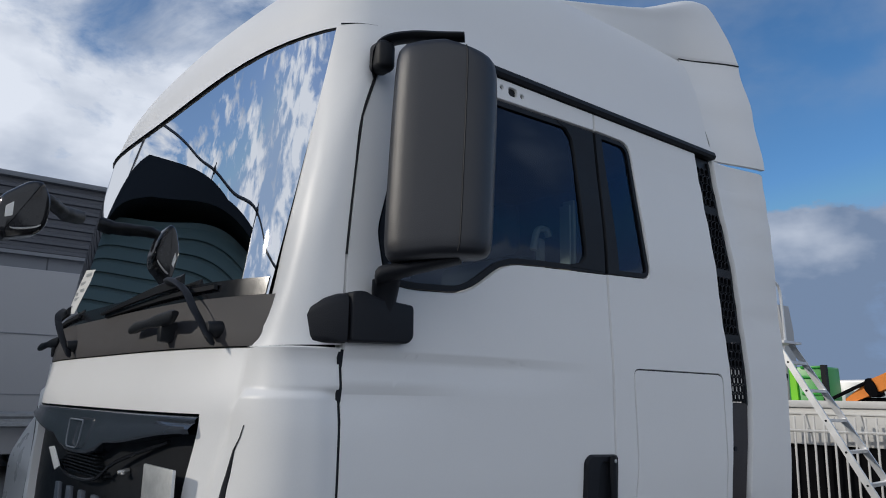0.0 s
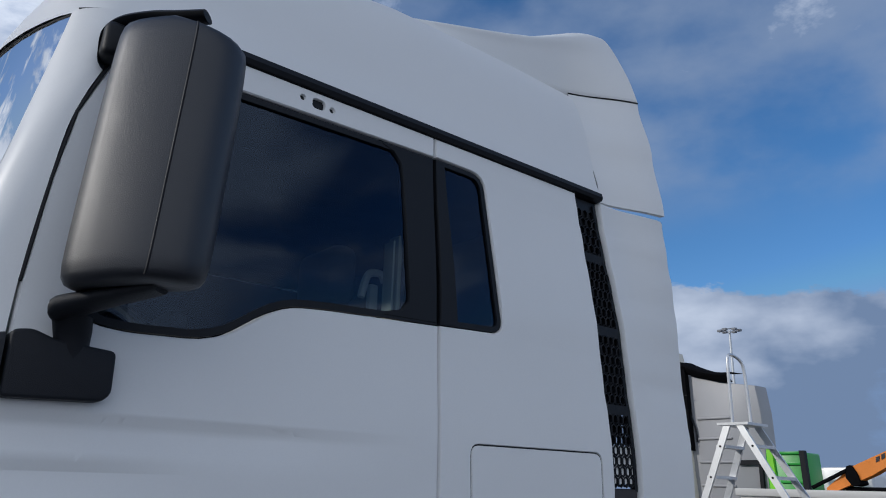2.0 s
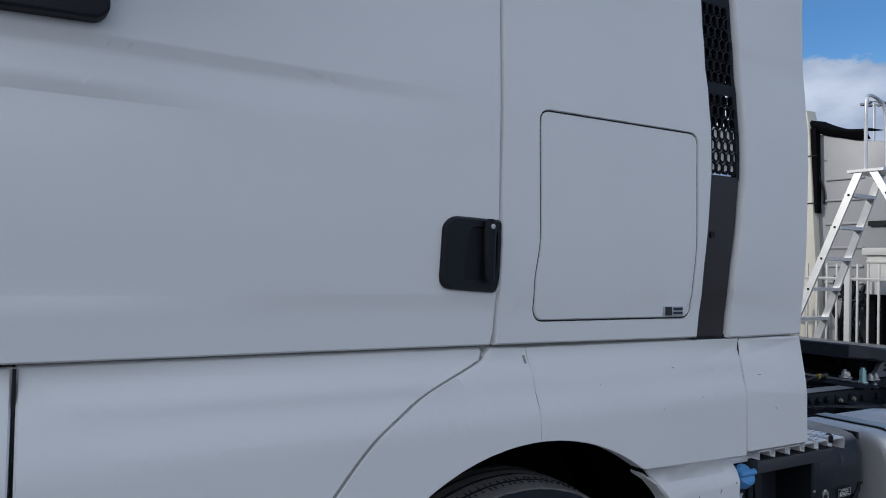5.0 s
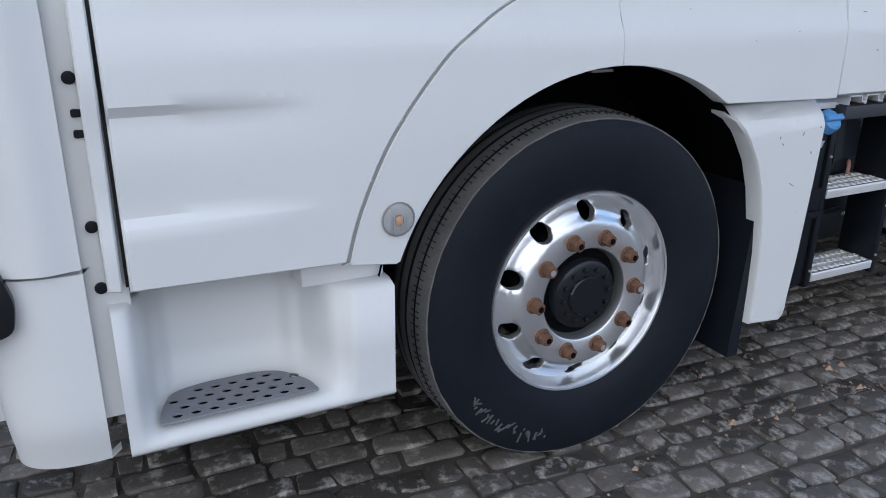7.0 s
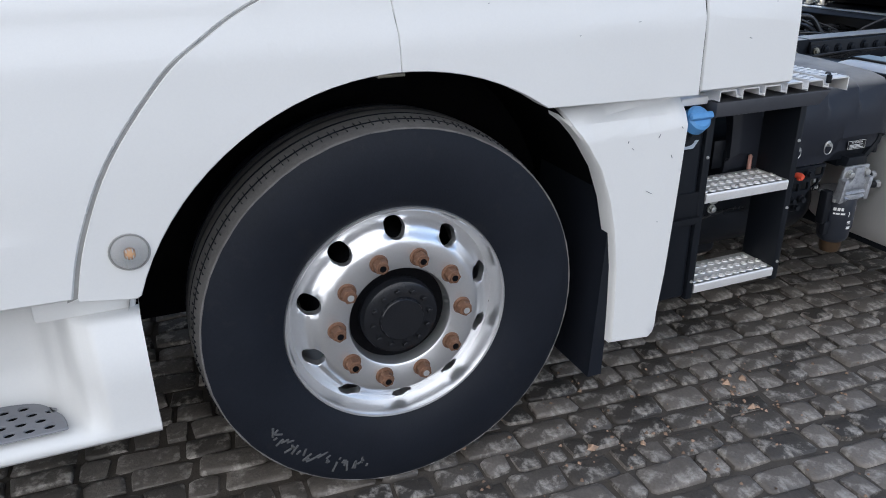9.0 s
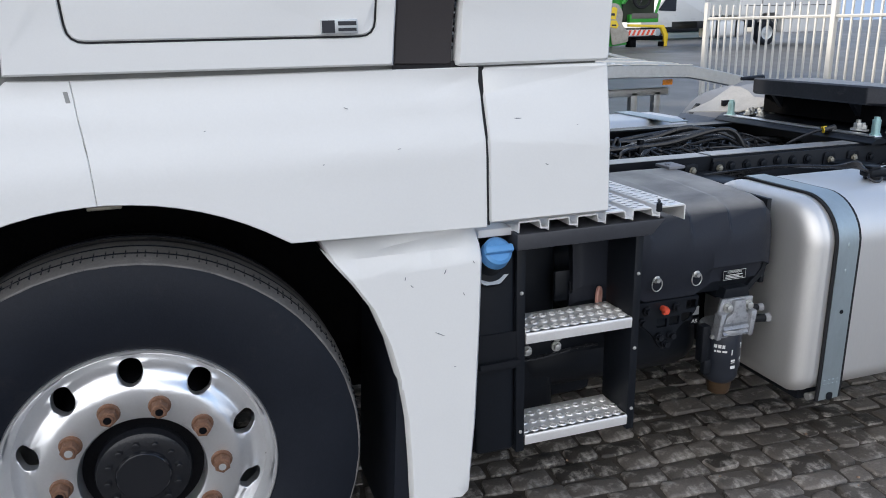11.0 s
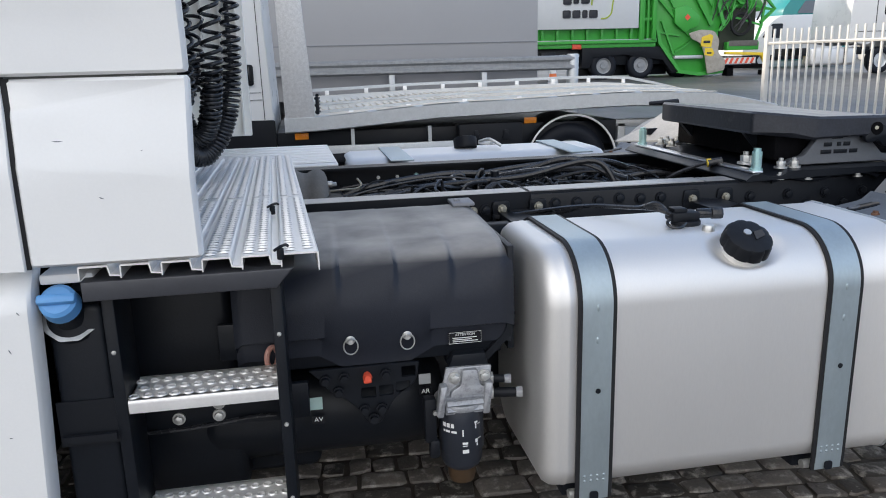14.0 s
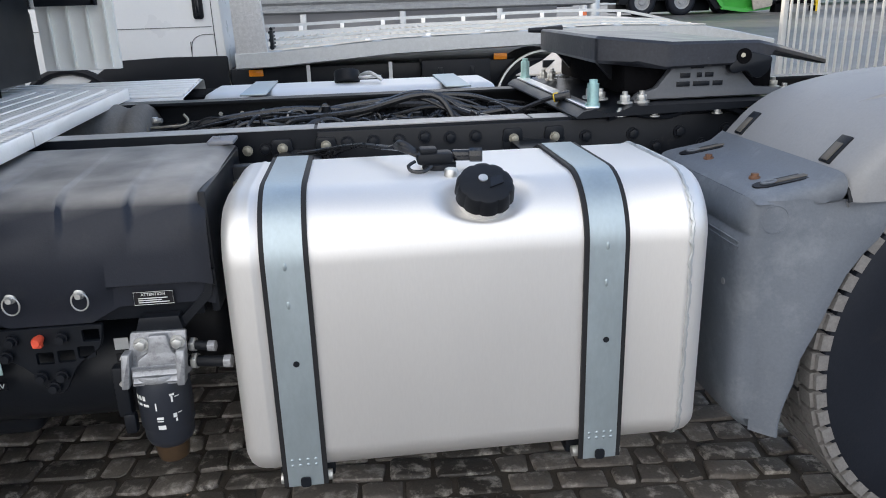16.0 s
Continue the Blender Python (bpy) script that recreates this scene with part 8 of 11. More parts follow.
cyl(bm, (1.5, CY, 0.62), (3.3, CY, 0.52), 0.06, seg=14)
part("rear_axle", bm, MUD_SHADE, truck, "dark grimy rear axle and shaft")
bm = nothing()
cyl(bm, (0.0, 0.3, 0.46), (0.0, 2 * CY - 0.3, 0.46), 0.07, seg=16)
box(bm, -0.55, 0.55, 0.80, 0.88, 0.52, 0.58, 0.01)
part("front_axle", bm, MUD_SHADE, truck, "dark grimy front axle")
# cast housing and pipe ahead of the cross member
bm = nothing()
rows = []
for x, r_ in ((1.02, 0.16), (1.05, 0.185), (1.16, 0.192), (1.25, 0.188), (1.285, 0.178), (1.31, 0.166), (1.328, 0.164), (1.342, 0.172), (1.36, 0.178), (1.383, 0.176), (1.397, 0.165), (1.405, 0.145), (1.407, 0.10)):
    rows.append([(x, 1.50 + 1.15 * r_ * math.cos(a * math.tau / 28), 0.785 + r_ * math.copysign(abs(math.sin(a * math.tau / 28)) ** 0.8, math.sin(a * math.tau / 28))) for a in range(28)])
loft(bm, rows, closed=True, caps=True)
fix_normals(bm)
housing = part("cast_housing", bm, CAST_DUST, truck, "dusty grey cast housing between the rails")
bm = nothing()
cyl(bm, (1.40, 1.49, 0.905), (1.425, 1.485, 0.905), 0.013, seg=10, bevel=0.002)
cyl(bm, (1.425, 1.485, 0.905), (1.44, 1.482, 0.905), 0.009, seg=6)
part("pipe_union", bm, BOLT, housing, "bright pipe union")
bm = nothing()
tube(bm, smooth_line([(1.402, 1.42, 0.905), (1.408, 1.40, 0.89), (1.41, 1.39, 0.86), (1.41, 1.385, 0.80)], 4), 0.005, 6)
part("seal_edge", bm, GUARD_STRAP, housing, "tan seal edge")
bm = nothing()
tube(bm, smooth_line([(1.40, 1.45, 0.885), (1.46, 1.44, 0.888), (1.52, 1.45, 0.89), (1.535, 1.46, 0.905), (1.52, 1.47, 0.925)], 5), 0.0045, 6)
part("bare_pipe", bm, ZINC_DULL, housing, "bent metal pipe")
# cable harness between the rails: a bundle along the far rail, branches, a tangle round the valve blocks
random.seed(21)
for i in range(13):
    bm = nothing()
    o = 0.034 * i
    pts = [(1.30 + 0.03 * i, 1.56 - 0.6 * o, 0.83), (1.55, 1.56 - 0.5 * o, 0.880 - 0.004 * i), (1.85, 1.57 - 0.6 * o, 0.870 + 0.012 * (i % 4)), (2.12, 1.54 - 0.8 * o, 0.905 + 0.012 * (i % 3)),
           (2.36, 1.50 - o, 0.945 + 0.012 * (i % 4)), (2.52, 1.48 - o, 0.945 - 0.006 * i), (2.70, 1.50 - o, 0.900 - 0.01 * (i % 3)), (2.95, 1.48 - o, 0.87), (3.2, 1.44 - o, 0.80)]
    pts = [(x + random.uniform(-0.03, 0.03), y + random.uniform(-0.03, 0.03), z + random.uniform(-0.016, 0.014)) for x, y, z in pts]
    tube(bm, smooth_line(pts, 7), (0.006, 0.011, 0.005, 0.013, 0.007)[i % 5], 8)
    part("cable", bm, HOSE, truck, "thick black cable")
for i in range(12):
    bm = nothing()
    x0 = random.uniform(1.45, 1.9)
    pts = [(x0, 1.10 + 0.035 * i, 0.80), (x0 + 0.12, 1.18 + 0.03 * i, 0.86 + 0.05 * random.random()), (x0 + 0.26, 1.22 + 0.025 * i, 0.84 + 0.06 * random.random()), (x0 + 0.40, 1.28 + random.uniform(-0.1, 0.15), 0.88), (2.12 + random.uniform(-0.05, 0.1), 1.25 + random.uniform(-0.1, 0.1), 0.86), (2.2, 1.25, 0.79)]
    tube(bm, smooth_line(pts, 7), random.choice((0.004, 0.005, 0.007)), 7)
    part("cable", bm, HOSE, truck, "black cable")
for i in range(34):
    bm = nothing()
    cx, cy = random.gauss(2.22, 0.17), random.uniform(1.0, 1.42)
    a0, tilt_ = random.uniform(0, 6), random.uniform(-0.5, 0.5)
    pts = []
    for k in range(7):
        a = a0 + k * random.uniform(0.55, 0.8)
        r_ = random.uniform(0.07, 0.14)
        pts.append((cx + r_ * math.cos(a) + 0.03 * (k - 3), cy + 0.9 * r_ * math.sin(a), 0.890 + 0.045 * math.sin(a + tilt_) * random.uniform(0.5, 1.0)))
    pts = [(pts[0][0], pts[0][1], 0.79)] + pts + [(pts[-1][0], pts[-1][1], 0.79)]
    tube(bm, smooth_line(pts, 7), random.choice((0.0035, 0.0045, 0.006, 0.008)), 7)
    part("cable", bm, HOSE, truck, "black cable")
for i in range(9):
    bm = nothing()
    x, y = random.uniform(1.95, 2.5), random.uniform(1.05, 1.4)
    a = random.uniform(0, 6.3)
    cyl(bm, (x, y, 0.90), (x + 0.03 * math.cos(a), y + 0.03 * math.sin(a), 0.905 + random.uniform(-0.01, 0.02)), random.choice((0.005, 0.006, 0.008)), seg=8, bevel=0.0015)
    part("cable_plug", bm, ZINC_DULL if i % 4 == 0 else BLACK_GLOSS, truck, "small cable plug")
for (x, y, z) in ((2.05, 1.28, 0.90), (2.35, 1.18, 0.88), (2.5, 1.35, 0.87), (1.72, 1.38, 0.83)):
    bm = nothing()
    box(bm, x - 0.045, x + 0.045, y - 0.035, y + 0.035, z - 0.06, z + 0.03, 0.008)
    cyl(bm, (x - 0.02, y, z + 0.03), (x - 0.02, y, z + 0.055), 0.016, seg=10)
    cyl(bm, (x + 0.045, y, z), (x + 0.08, y, z), 0.012, seg=8)
    part("valve_block", bm, BLACK, truck, "black valve block among the cables")
bm = nothing()
tube(bm, smooth_line([(2.74, 1.0, 0.985), (2.70, 1.02, 0.97), (2.62, 1.05, 0.93), (2.56, 1.1, 0.86)], 5), 0.007, 6)
cyl(bm, (2.745, 0.995, 0.985), (2.79, 0.98, 0.995), 0.014, seg=10)
part("sensor_cable", bm, HOSE, truck)
bm = nothing()
cyl(bm, (2.742, 0.998, 0.985), (2.757, 0.993, 0.9875), 0.0148, seg=10)
part("yellow_connector", bm, YELLOW, truck, "yellow cable connector")

# far fuel tank
bm = nothing()
rows = []
for x, ins in [(1.50, 0.05), (1.504, 0.03), (1.515, 0.012), (1.54, 0.0), (2.70, 0.0), (2.725, 0.012), (2.736, 0.03), (2.74, 0.05)]:
    rows.append([(x, 2 * CY - y, z + 0.02) for y, z in tank_section(ins)])
loft(bm, rows, closed=True, caps=True)
fix_normals(bm)
far_tank = part("far_tank", bm, TANK, truck, "aluminium tank on the far side")
for xc in (1.735, 2.545):
    bm = nothing()
    box(bm, xc - 0.05, xc + 0.05, 1.72, 2.26, 0.952, 0.958, 0.001)
    part("far_tank_strap", bm, STRAP, far_tank)
bm = nothing()
cyl(bm, (2.10, 2.13, 0.945), (2.10, 2.15, 0.995), 0.056, 0.058, seg=24, bevel=0.006)
part("far_filler", bm, BLACK, far_tank, "black filler cap on the far tank")
bm = nothing()
tube(bm, [(2.20 + 0.045 * math.cos(a * math.tau / 20), 2.08 + 0.03 * math.sin(a * math.tau / 20), 0.975) for a in range(20)], 0.006, 6, True)
tube(bm, smooth_line([(2.16, 2.10, 0.98), (2.20, 2.05, 0.995), (2.25, 2.02, 0.965)], 4), 0.008, 8)
part("cap_chain", bm, BOLT, far_tank, "bright chain loop beside the cap")

# ---- fifth wheel ----
fw = nothing()
top_o = rounded([(2.835, 1.555), (2.835, 0.885), (2.93, 0.815), (3.02, 0.792), (3.30, 0.792), (3.36, 0.815), (3.63, 0.99), (3.63, 1.05), (3.42, 1.16), (3.33, 1.22), (3.42, 1.28), (3.63, 1.39), (3.63, 1.45), (3.36, 1.625), (3.30, 1.648), (3.02, 1.648), (2.93, 1.625)], 0.012)
rows = []
def fw_z(x):
    return 1.150 - 0.075 * max(0, (x - 3.28) / 0.35) + 0.02 * max(0, (3.05 - x) / 0.2)
rows = [[(x, y, fw_z(x) - (0.072 + 0.006 * math.sin(x * 57 + y * 31) if x < 3.34 else 0.022)) for x, y in shrink(top_o, 0.006)], [(x, y, fw_z(x) - (0.065 + 0.005 * math.sin(x * 57 + y * 31) if x < 3.34 else 0.018)) for x, y in top_o], [(x, y, fw_z(x) - 0.008) for x, y in top_o], [(x, y, fw_z(x)) for x, y in shrink(top_o, 0.008)]]
vr = loft(fw, rows, closed=True)
fw.faces.new(vr[-1])
fw.faces.new(vr[0][::-1])
fix_normals(fw)
bmesh.ops.triangulate(fw, faces=[f for f in fw.faces if len(f.verts) > 4])
fifth = part("fifth_wheel", fw, material("greased_steel", (0.034, 0.037, 0.046), 0.34, metal=0.3, var=0.4, scale=8, grain=120, bump=0.2, bump_scale=70, dirt=(0.15, 0.15, 0.155), dirt_at=(0.6, 0.85)), truck, "black greased fifth wheel plate", 30)
bm = nothing()
prism(bm, rounded([(3.255, 1.12), (3.20, 1.075), (3.215, 1.055), (3.26, 1.065), (3.275, 1.045), (3.30, 1.04), (3.325, 1.06), (3.335, 1.10)], 0.012), 0.79, 0.815, "y", 0.003)
part("locking_hook", bm, CHASSIS, fifth, "black locking hook")
for y in (0.99, 1.45):
    bm = nothing()
    prism(bm, rounded([(2.86, 1.10), (3.35, 1.10), (3.35, 1.02), (3.2, 1.0), (2.95, 1.0)], 0.01), y - 0.012, y + 0.012)
    part("web", bm, CHASSIS, fifth)
bm = nothing()
tube(bm, [(2.80, 1.60, 1.165), (2.93, 1.60, 1.165)], [0.008, 0.016], 8)
part("release_handle", bm, CHASSIS, fifth)
bm = nothing()
cyl(bm, (3.245, 0.788, 1.105), (3.245, 0.80, 1.105), 0.022, seg=24)
part("pivot_hole", bm, MUD_SHADE, fifth)
bm = nothing()
cyl(bm, (3.240, 0.786, 1.108), (3.245, 0.80, 1.106), 0.007, seg=6)
part("pivot_pin", bm, ZINC_DULL, fifth)
for y in (0.82, 2 * CY - 0.85):
    bm = nothing()
    prism(bm, rounded([(2.93, 0.988), (3.42, 0.988), (3.40, 1.005), (3.30, 1.015), (3.22, 1.095), (3.06, 1.095), (3.0, 1.02), (2.95, 1.008)], 0.008), y, y + 0.03, "y", 0.003)
    ped = part("pedestal", bm, PEDESTAL, fifth, "dark cast pedestal with raised unreadable bars")
    if y < 1:
        bm = nothing()
        for x0, x1, z in ((3.07, 3.10, 1.055), (3.12, 3.135, 1.055), (3.145, 3.17, 1.055), (3.06, 3.10, 1.03), (3.11, 3.16, 1.03), (3.17, 3.2, 1.03), (3.10, 3.14, 1.08)):
            box(bm, x0, x1, y - 0.003, y + 0.001, z - 0.007, z + 0.007, 0.001)
        part("cast_bars", bm, CHASSIS, ped)
bm = nothing()
box(bm, 2.92, 3.38, 0.87, 2 * CY - 0.87, 1.0, 1.09, 0.01)
part("yoke", bm, MUD_SHADE, fifth)
bm = nothing()
rows = []
for y in (0.74, 2 * CY - 0.74):
    rows.append([(2.74, y, 0.960), (2.76, y, 0.975), (2.79, y, 0.980), (2.82, y, 0.968), (2.86, y, 0.968), (2.90, y, 0.984), (3.46, y, 0.984), (3.46, y, 0.970), (2.74, y, 0.955)])
loft(bm, rows, closed=True, caps=True)
fix_normals(bm)
mp_ = part("mounting_plate", bm, CHASSIS, truck, "black mounting plate bolted across the rails")
bm = nothing()
box(bm, 2.772, 2.812, 0.76, 2 * CY - 0.76, 0.978, 0.9855, 0.003)
part("plate_edge", bm, ALLOY, mp_, "bare metal front edge")
post = nothing()
cyl(post, (0, 0, 0), (0, 0, 0.055), 0.0165, seg=14)
cyl(post, (0, 0, 0.055), (0, 0, 0.066), 0.012, seg=6)
cyl(post, (0, 0, -0.012), (0, 0, 0.0), 0.021, seg=14)
alike("buffer_bolt", post, BLUE_BOLT, mp_, [Matrix.Translation((2.80, 0.785, 0.992)), Matrix.Translation((2.80, 2 * CY - 0.785, 0.992))], "pale blue-green spacer bolt")
bt = nothing()
cyl(bt, (0, 0, 0), (0, 0, 0.006), 0.022, seg=16)
cyl(bt, (0, 0, 0.006), (0, 0, 0.024), 0.015, seg=6, bevel=0.002)
cyl(bt, (0, 0, 0.024), (0, 0, 0.034), 0.008, seg=10)
alike("plate_bolt", bt, BOLT, mp_, [Matrix.Translation((x, y, 0.985)) for x, y in ((2.90, 0.80), (2.95, 0.80), (2.86, 0.90), (3.43, 0.79), (3.40, 0.83), (2.90, 1.62), (2.95, 1.62), (3.0, 1.6), (2.87, 1.52), (2.86, 1.60), (3.46, 1.0), (3.44, 1.12))] + [Matrix.Translation((x, 0.756, z)) @ Matrix.Scale(0.7, 4) for x, z in ((2.87, 0.955), (2.972, 0.950), (3.16, 0.950))] + [Matrix.Translation((2.835, 0.905, 0.99)) @ Matrix.Scale(1.25, 4)], "zinc bolt and nut")
bm = nothing()
tube(bm, smooth_line([(2.84, 0.76, 0.95), (2.90, 0.76, 0.965), (2.95, 0.76, 0.955), (3.02, 0.76, 0.95), (3.08, 0.76, 0.968), (3.18, 0.76, 0.968), (3.24, 0.76, 0.95)], 4), 0.010, 6)
part("plate_lip", bm, CHASSIS, mp_)

# ---- rear mudguards ----
GUARD_Z = [0.318, 0.326, 0.345, 0.39, 0.45, 0.51, 0.58, 0.645, 0.70, 0.745, 0.774, 0.780, 0.786, 0.792, 0.82, 0.845, 0.862]
GUARD_F = [(0.318, 2.972), (0.345, 2.945), (0.45, 2.937), (0.70, 2.936), (0.82, 2.937), (0.845, 2.941), (0.862, 2.949)]
GUARD_R = [(0.318, 3.030), (0.35, 3.028), (0.50, 3.060), (0.60, 3.096), (0.695, 3.140), (0.809, 3.215), (0.862, 3.262)]
RIDGE = [(0.3, 2.985), (0.5, 2.985), (0.682, 3.000), (0.80, 3.055), (0.862, 3.092)]
CAP_LINE = [(3.122, 0.9105), (3.150, 0.944), (3.200, 0.992), (3.279, 1.035), (3.412, 1.064), (3.529, 1.076), (3.66, 1.074), (3.79, 1.050), (3.92, 0.987), (4.03, 0.887), (4.09, 0.78)]


def guard_top(x):
    return 0.872 + 0.16 * max(0, x - 2.950) + 0.6 * max(0, x - 3.085)


def mudguard(s):
    def Y(y):
        return y if s > 0 else 2 * CY - y
    # moulded block ahead of the wheel: front face with a groove, rounded corner, side that flares out behind a ridge
    b = nothing()
    rows_ = []
    for z in GUARD_Z:
        xf, xr, xm = lerp_table(z, GUARD_F), lerp_table(z, GUARD_R), lerp_table(z, RIDGE)
        xm = min(xm, xr - 0.03)
        g = 0.006 if 0.777 < z < 0.789 else 0
        hollow = 0.010 * math.sin(min(1, max(0, (z - 0.36) / 0.40)) * math.pi)
        rows_.append([(xf + 0.02, Y(0.64), z), (xf + g, Y(0.62), z), (xf + g + hollow, Y(0.50), z), (xf + g + hollow, Y(0.32), z), (xf + g, Y(0.21), z), (xf + g, Y(0.170), z), (xf + 0.003 + g, Y(0.150), z), (xf + 0.012, Y(0.134), z), (xf + 0.026, Y(0.124), z),
                      (min(xf + 0.045, xm - 0.004), Y(0.120), z), (xm, Y(0.115), z), (xm + 0.3 * (xr - xm), Y(0.100), z), (xm + 0.6 * (xr - xm), Y(0.086), z), (xr - 0.006, Y(0.076), z), (xr, Y(0.078), z), (xr + 0.008, Y(0.10), z), (xr + 0.02, Y(0.25), z)])
    loft(b, rows_)
    # sloping top, rolled over at its front and outer edges
    xs_ = [2.950, 2.957, 2.968, 2.985, 3.01, 3.04, 3.07, 3.09, 3.105, 3.121]
    dip = [0.010, 0.004, 0.001] + [0] * 7
    tops = [[(x, Y(y), guard_top(x) - d) for x, d in zip(xs_, dip)] for y in (0.64, 0.50, 0.38, 0.26, 0.19)]
    for dy_, dz_ in ((0.034, 0.001), (0.018, 0.004), (0.007, 0.012), (0.001, 0.026), (0.003, 0.042), (0.016, 0.060)):
        tops.append([(x, Y(0.119 - 0.040 * smooth((x - 3.05) / 0.09) + dy_), max(0.855, guard_top(x) - d - dz_)) for x, d in zip(xs_, dip)])
    loft(b, tops)
    fix_normals(b)
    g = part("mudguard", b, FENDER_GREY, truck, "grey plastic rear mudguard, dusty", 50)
    # cap over the wheel, its skirt reaching down to the arch
    b = nothing()
    rows_ = []
    line = smooth_line([(x, 0, z) for x, z in CAP_LINE], 5)
    for i, p in enumerate(line):
        under = 0.545 ** 2 - (p.x - 3.61) ** 2
        low = min(p.z - 0.045, max(0.857, 0.47 + math.sqrt(max(0, under))))
        yo = 0.076 + 0.012 * max(0, 1 - i / 5)
        rows_.append([(p.x + 0.012, Y(yo + 0.02), low), (p.x + 0.008, Y(yo), low + 0.003), (p.x + 0.006, Y(yo), p.z - 0.040), (p.x + 0.003, Y(yo + 0.008), p.z - 0.020), (p.x + 0.001, Y(yo + 0.026), p.z - 0.006), (p.x, Y(yo + 0.055), p.z - 0.001), (p.x, Y(0.24), p.z + 0.002), (p.x, Y(0.42), p.z + 0.003), (p.x, Y(0.62), p.z), (p.x, Y(0.64), p.z - 0.006), (p.x + 0.004, Y(0.65), p.z - 0.03)])
    rows_.insert(0, [(q[0] + 0.004, q[1] + (Y(0.4) - q[1]) * 0.004, q[2] - 0.012) for q in rows_[0]])
    loft(b, rows_)
    fix_normals(b)
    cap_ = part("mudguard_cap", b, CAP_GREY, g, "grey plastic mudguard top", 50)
    b = nothing()
    tube(b, smooth_line([(3.124, Y(0.63), 0.909), (3.124, Y(0.3), 0.910), (3.125, Y(0.15), 0.906), (3.128, Y(0.10), 0.892), (3.132, Y(0.085), 0.86)], 5), 0.0045, 6)
    part("cap_joint", b, CHASSIS, cap_)
    b = nothing()
    rows_ = []
    for i in range(13):
        t = i / 12
        x, y = 3.27 + 0.36 * t, 0.30 - 0.16 * math.sin(t * 1.3)
        zc = lerp_table(x, [(p.x, p.z) for p in line]) + 0.002
        h = 0.017 * math.sin(min(1, 2.2 * t + 0.02) * math.pi / 2)
        rows_.append([(x, Y(y + 0.022), zc - 0.004), (x, Y(y + 0.010), zc + 0.3 * h), (x, Y(y), zc + h), (x, Y(y - 0.004), zc + 0.4 * h), (x, Y(y - 0.008), zc - 0.006)])
    loft(b, rows_)
    fix_normals(b)
    part("cap_swage", b, CAP_GREY, cap_, "raised curved crease")
    for y in (0.25, 0.478):
        b = nothing()
        cyl(b, (3.009, Y(y), guard_top(3.009) - 0.002), (3.009, Y(y), guard_top(3.009) + 0.004), 0.0125, seg=16)
        cyl(b, (3.009, Y(y), guard_top(3.009) + 0.004), (3.009, Y(y), guard_top(3.009) + 0.011), 0.0085, seg=6)
        part("mudguard_bolt", b, RUST, g, "rusty bolt head")
    for y in (0.19, 0.57):
        m_ = Matrix.Translation((3.055, Y(y), guard_top(3.055) + 0.001)) @ pose(0, 0, 0, 0, -9, 0)
        b = nothing()
        prism(b, rounded([(-0.082, -0.010), (-0.064, -0.021), (0.058, -0.021), (0.058, 0.021), (-0.064, 0.021), (-0.082, 0.010)], 0.008), -0.006, 0.0015, "z")
        bmesh.ops.transform(b, matrix=m_, verts=b.verts[:])
        slot = part("mudguard_slot", b, BLACK, g, "dark recessed slot")
        b = nothing()
        box(b, -0.040, 0.056, -0.009, 0.009, 0.001, 0.0035, 0.001, m=m_)
        part("slot_strap", b, GUARD_STRAP, slot, "dusty beige strap")
        b = nothing()
        tube(b, [m_ @ Vector((-0.046 + 0.016 * math.cos(a * math.tau / 16), 0.008 * math.sin(a * math.tau / 16), 0.004)) for a in range(16)], 0.003, 6, True)
        part("strap_buckle", b, FENDER_GREY, slot)
        b = nothing()
        m2 = Matrix.Translation((3.158, Y(y), 0.952)) @ pose(0, 0, 0, 0, -47, 0)
        box(b, -0.040, 0.034, -0.020, 0.020, -0.008, 0.0045, 0.003, m=m2)
        cut = part("cap_notch", b, BLACK, cap_, "dark notch in the cap")
        b = nothing()
        box(b, -0.036, 0.012, -0.011, 0.011, 0.003, 0.0075, 0.001, m=m2)
        part("notch_strap", b, GUARD_STRAP, cut)
    b = nothing()
    tube(b, [(2.990 + 0.030 * math.cos(a * math.tau / 28), Y(0.1185), 0.822 + 0.030 * math.sin(a * math.tau / 28)) for a in range(28)], 0.0011, 5, True)
    part("moulded_ring", b, FENDER_GREY, g, "faint moulded ring")
    for z in (0.764, 0.752):
        b = nothing()
        box(b, 2.9335, 2.938, min(Y(0.16), Y(0.45)), max(Y(0.16), Y(0.45)), z - 0.0018, z + 0.0018, 0.0008)
        part("front_rib", b, FENDER_GREY, g)
    b = nothing()
    cyl(b, (2.950, Y(0.21), 0.655), (2.935, Y(0.21), 0.655), 0.008, seg=12)
    part("drain_plug", b, CAP_GREY, g)
    return g


mudguard(1)
far_guard = mudguard(-1)
far_guard.location.x -= 0.13
bm = nothing()
ap = [(2.86, 2.10, 0.955), (2.96, 2.02, 1.02), (3.045, 1.97, 1.095), (3.075, 1.94, 1.095), (3.085, 1.88, 1.075), (3.06, 1.80, 1.05), (3.10, 1.72, 1.045), (3.05, 1.66, 1.02), (2.94, 1.76, 0.985)]
loft(bm, [[(x, y, z + d) for x, y, z in ap] for d in (-0.006, 0.0)], closed=True, caps=True)
fix_normals(bm)
apron = part("guard_apron", bm, APRON, truck, "pale worn plastic apron before the far wheel")
bm = nothing()
box(bm, 2.93, 2.99, 1.88, 1.90, 1.0, 1.03, 0.002)
part("apron_slot", bm, CHASSIS, apron)

# ---- ground ----
def lift(x, y):
    """The yard is level round the truck and rises gently past it."""
    return 0.0 + 0.025 * max(0.0, y - 8.0)


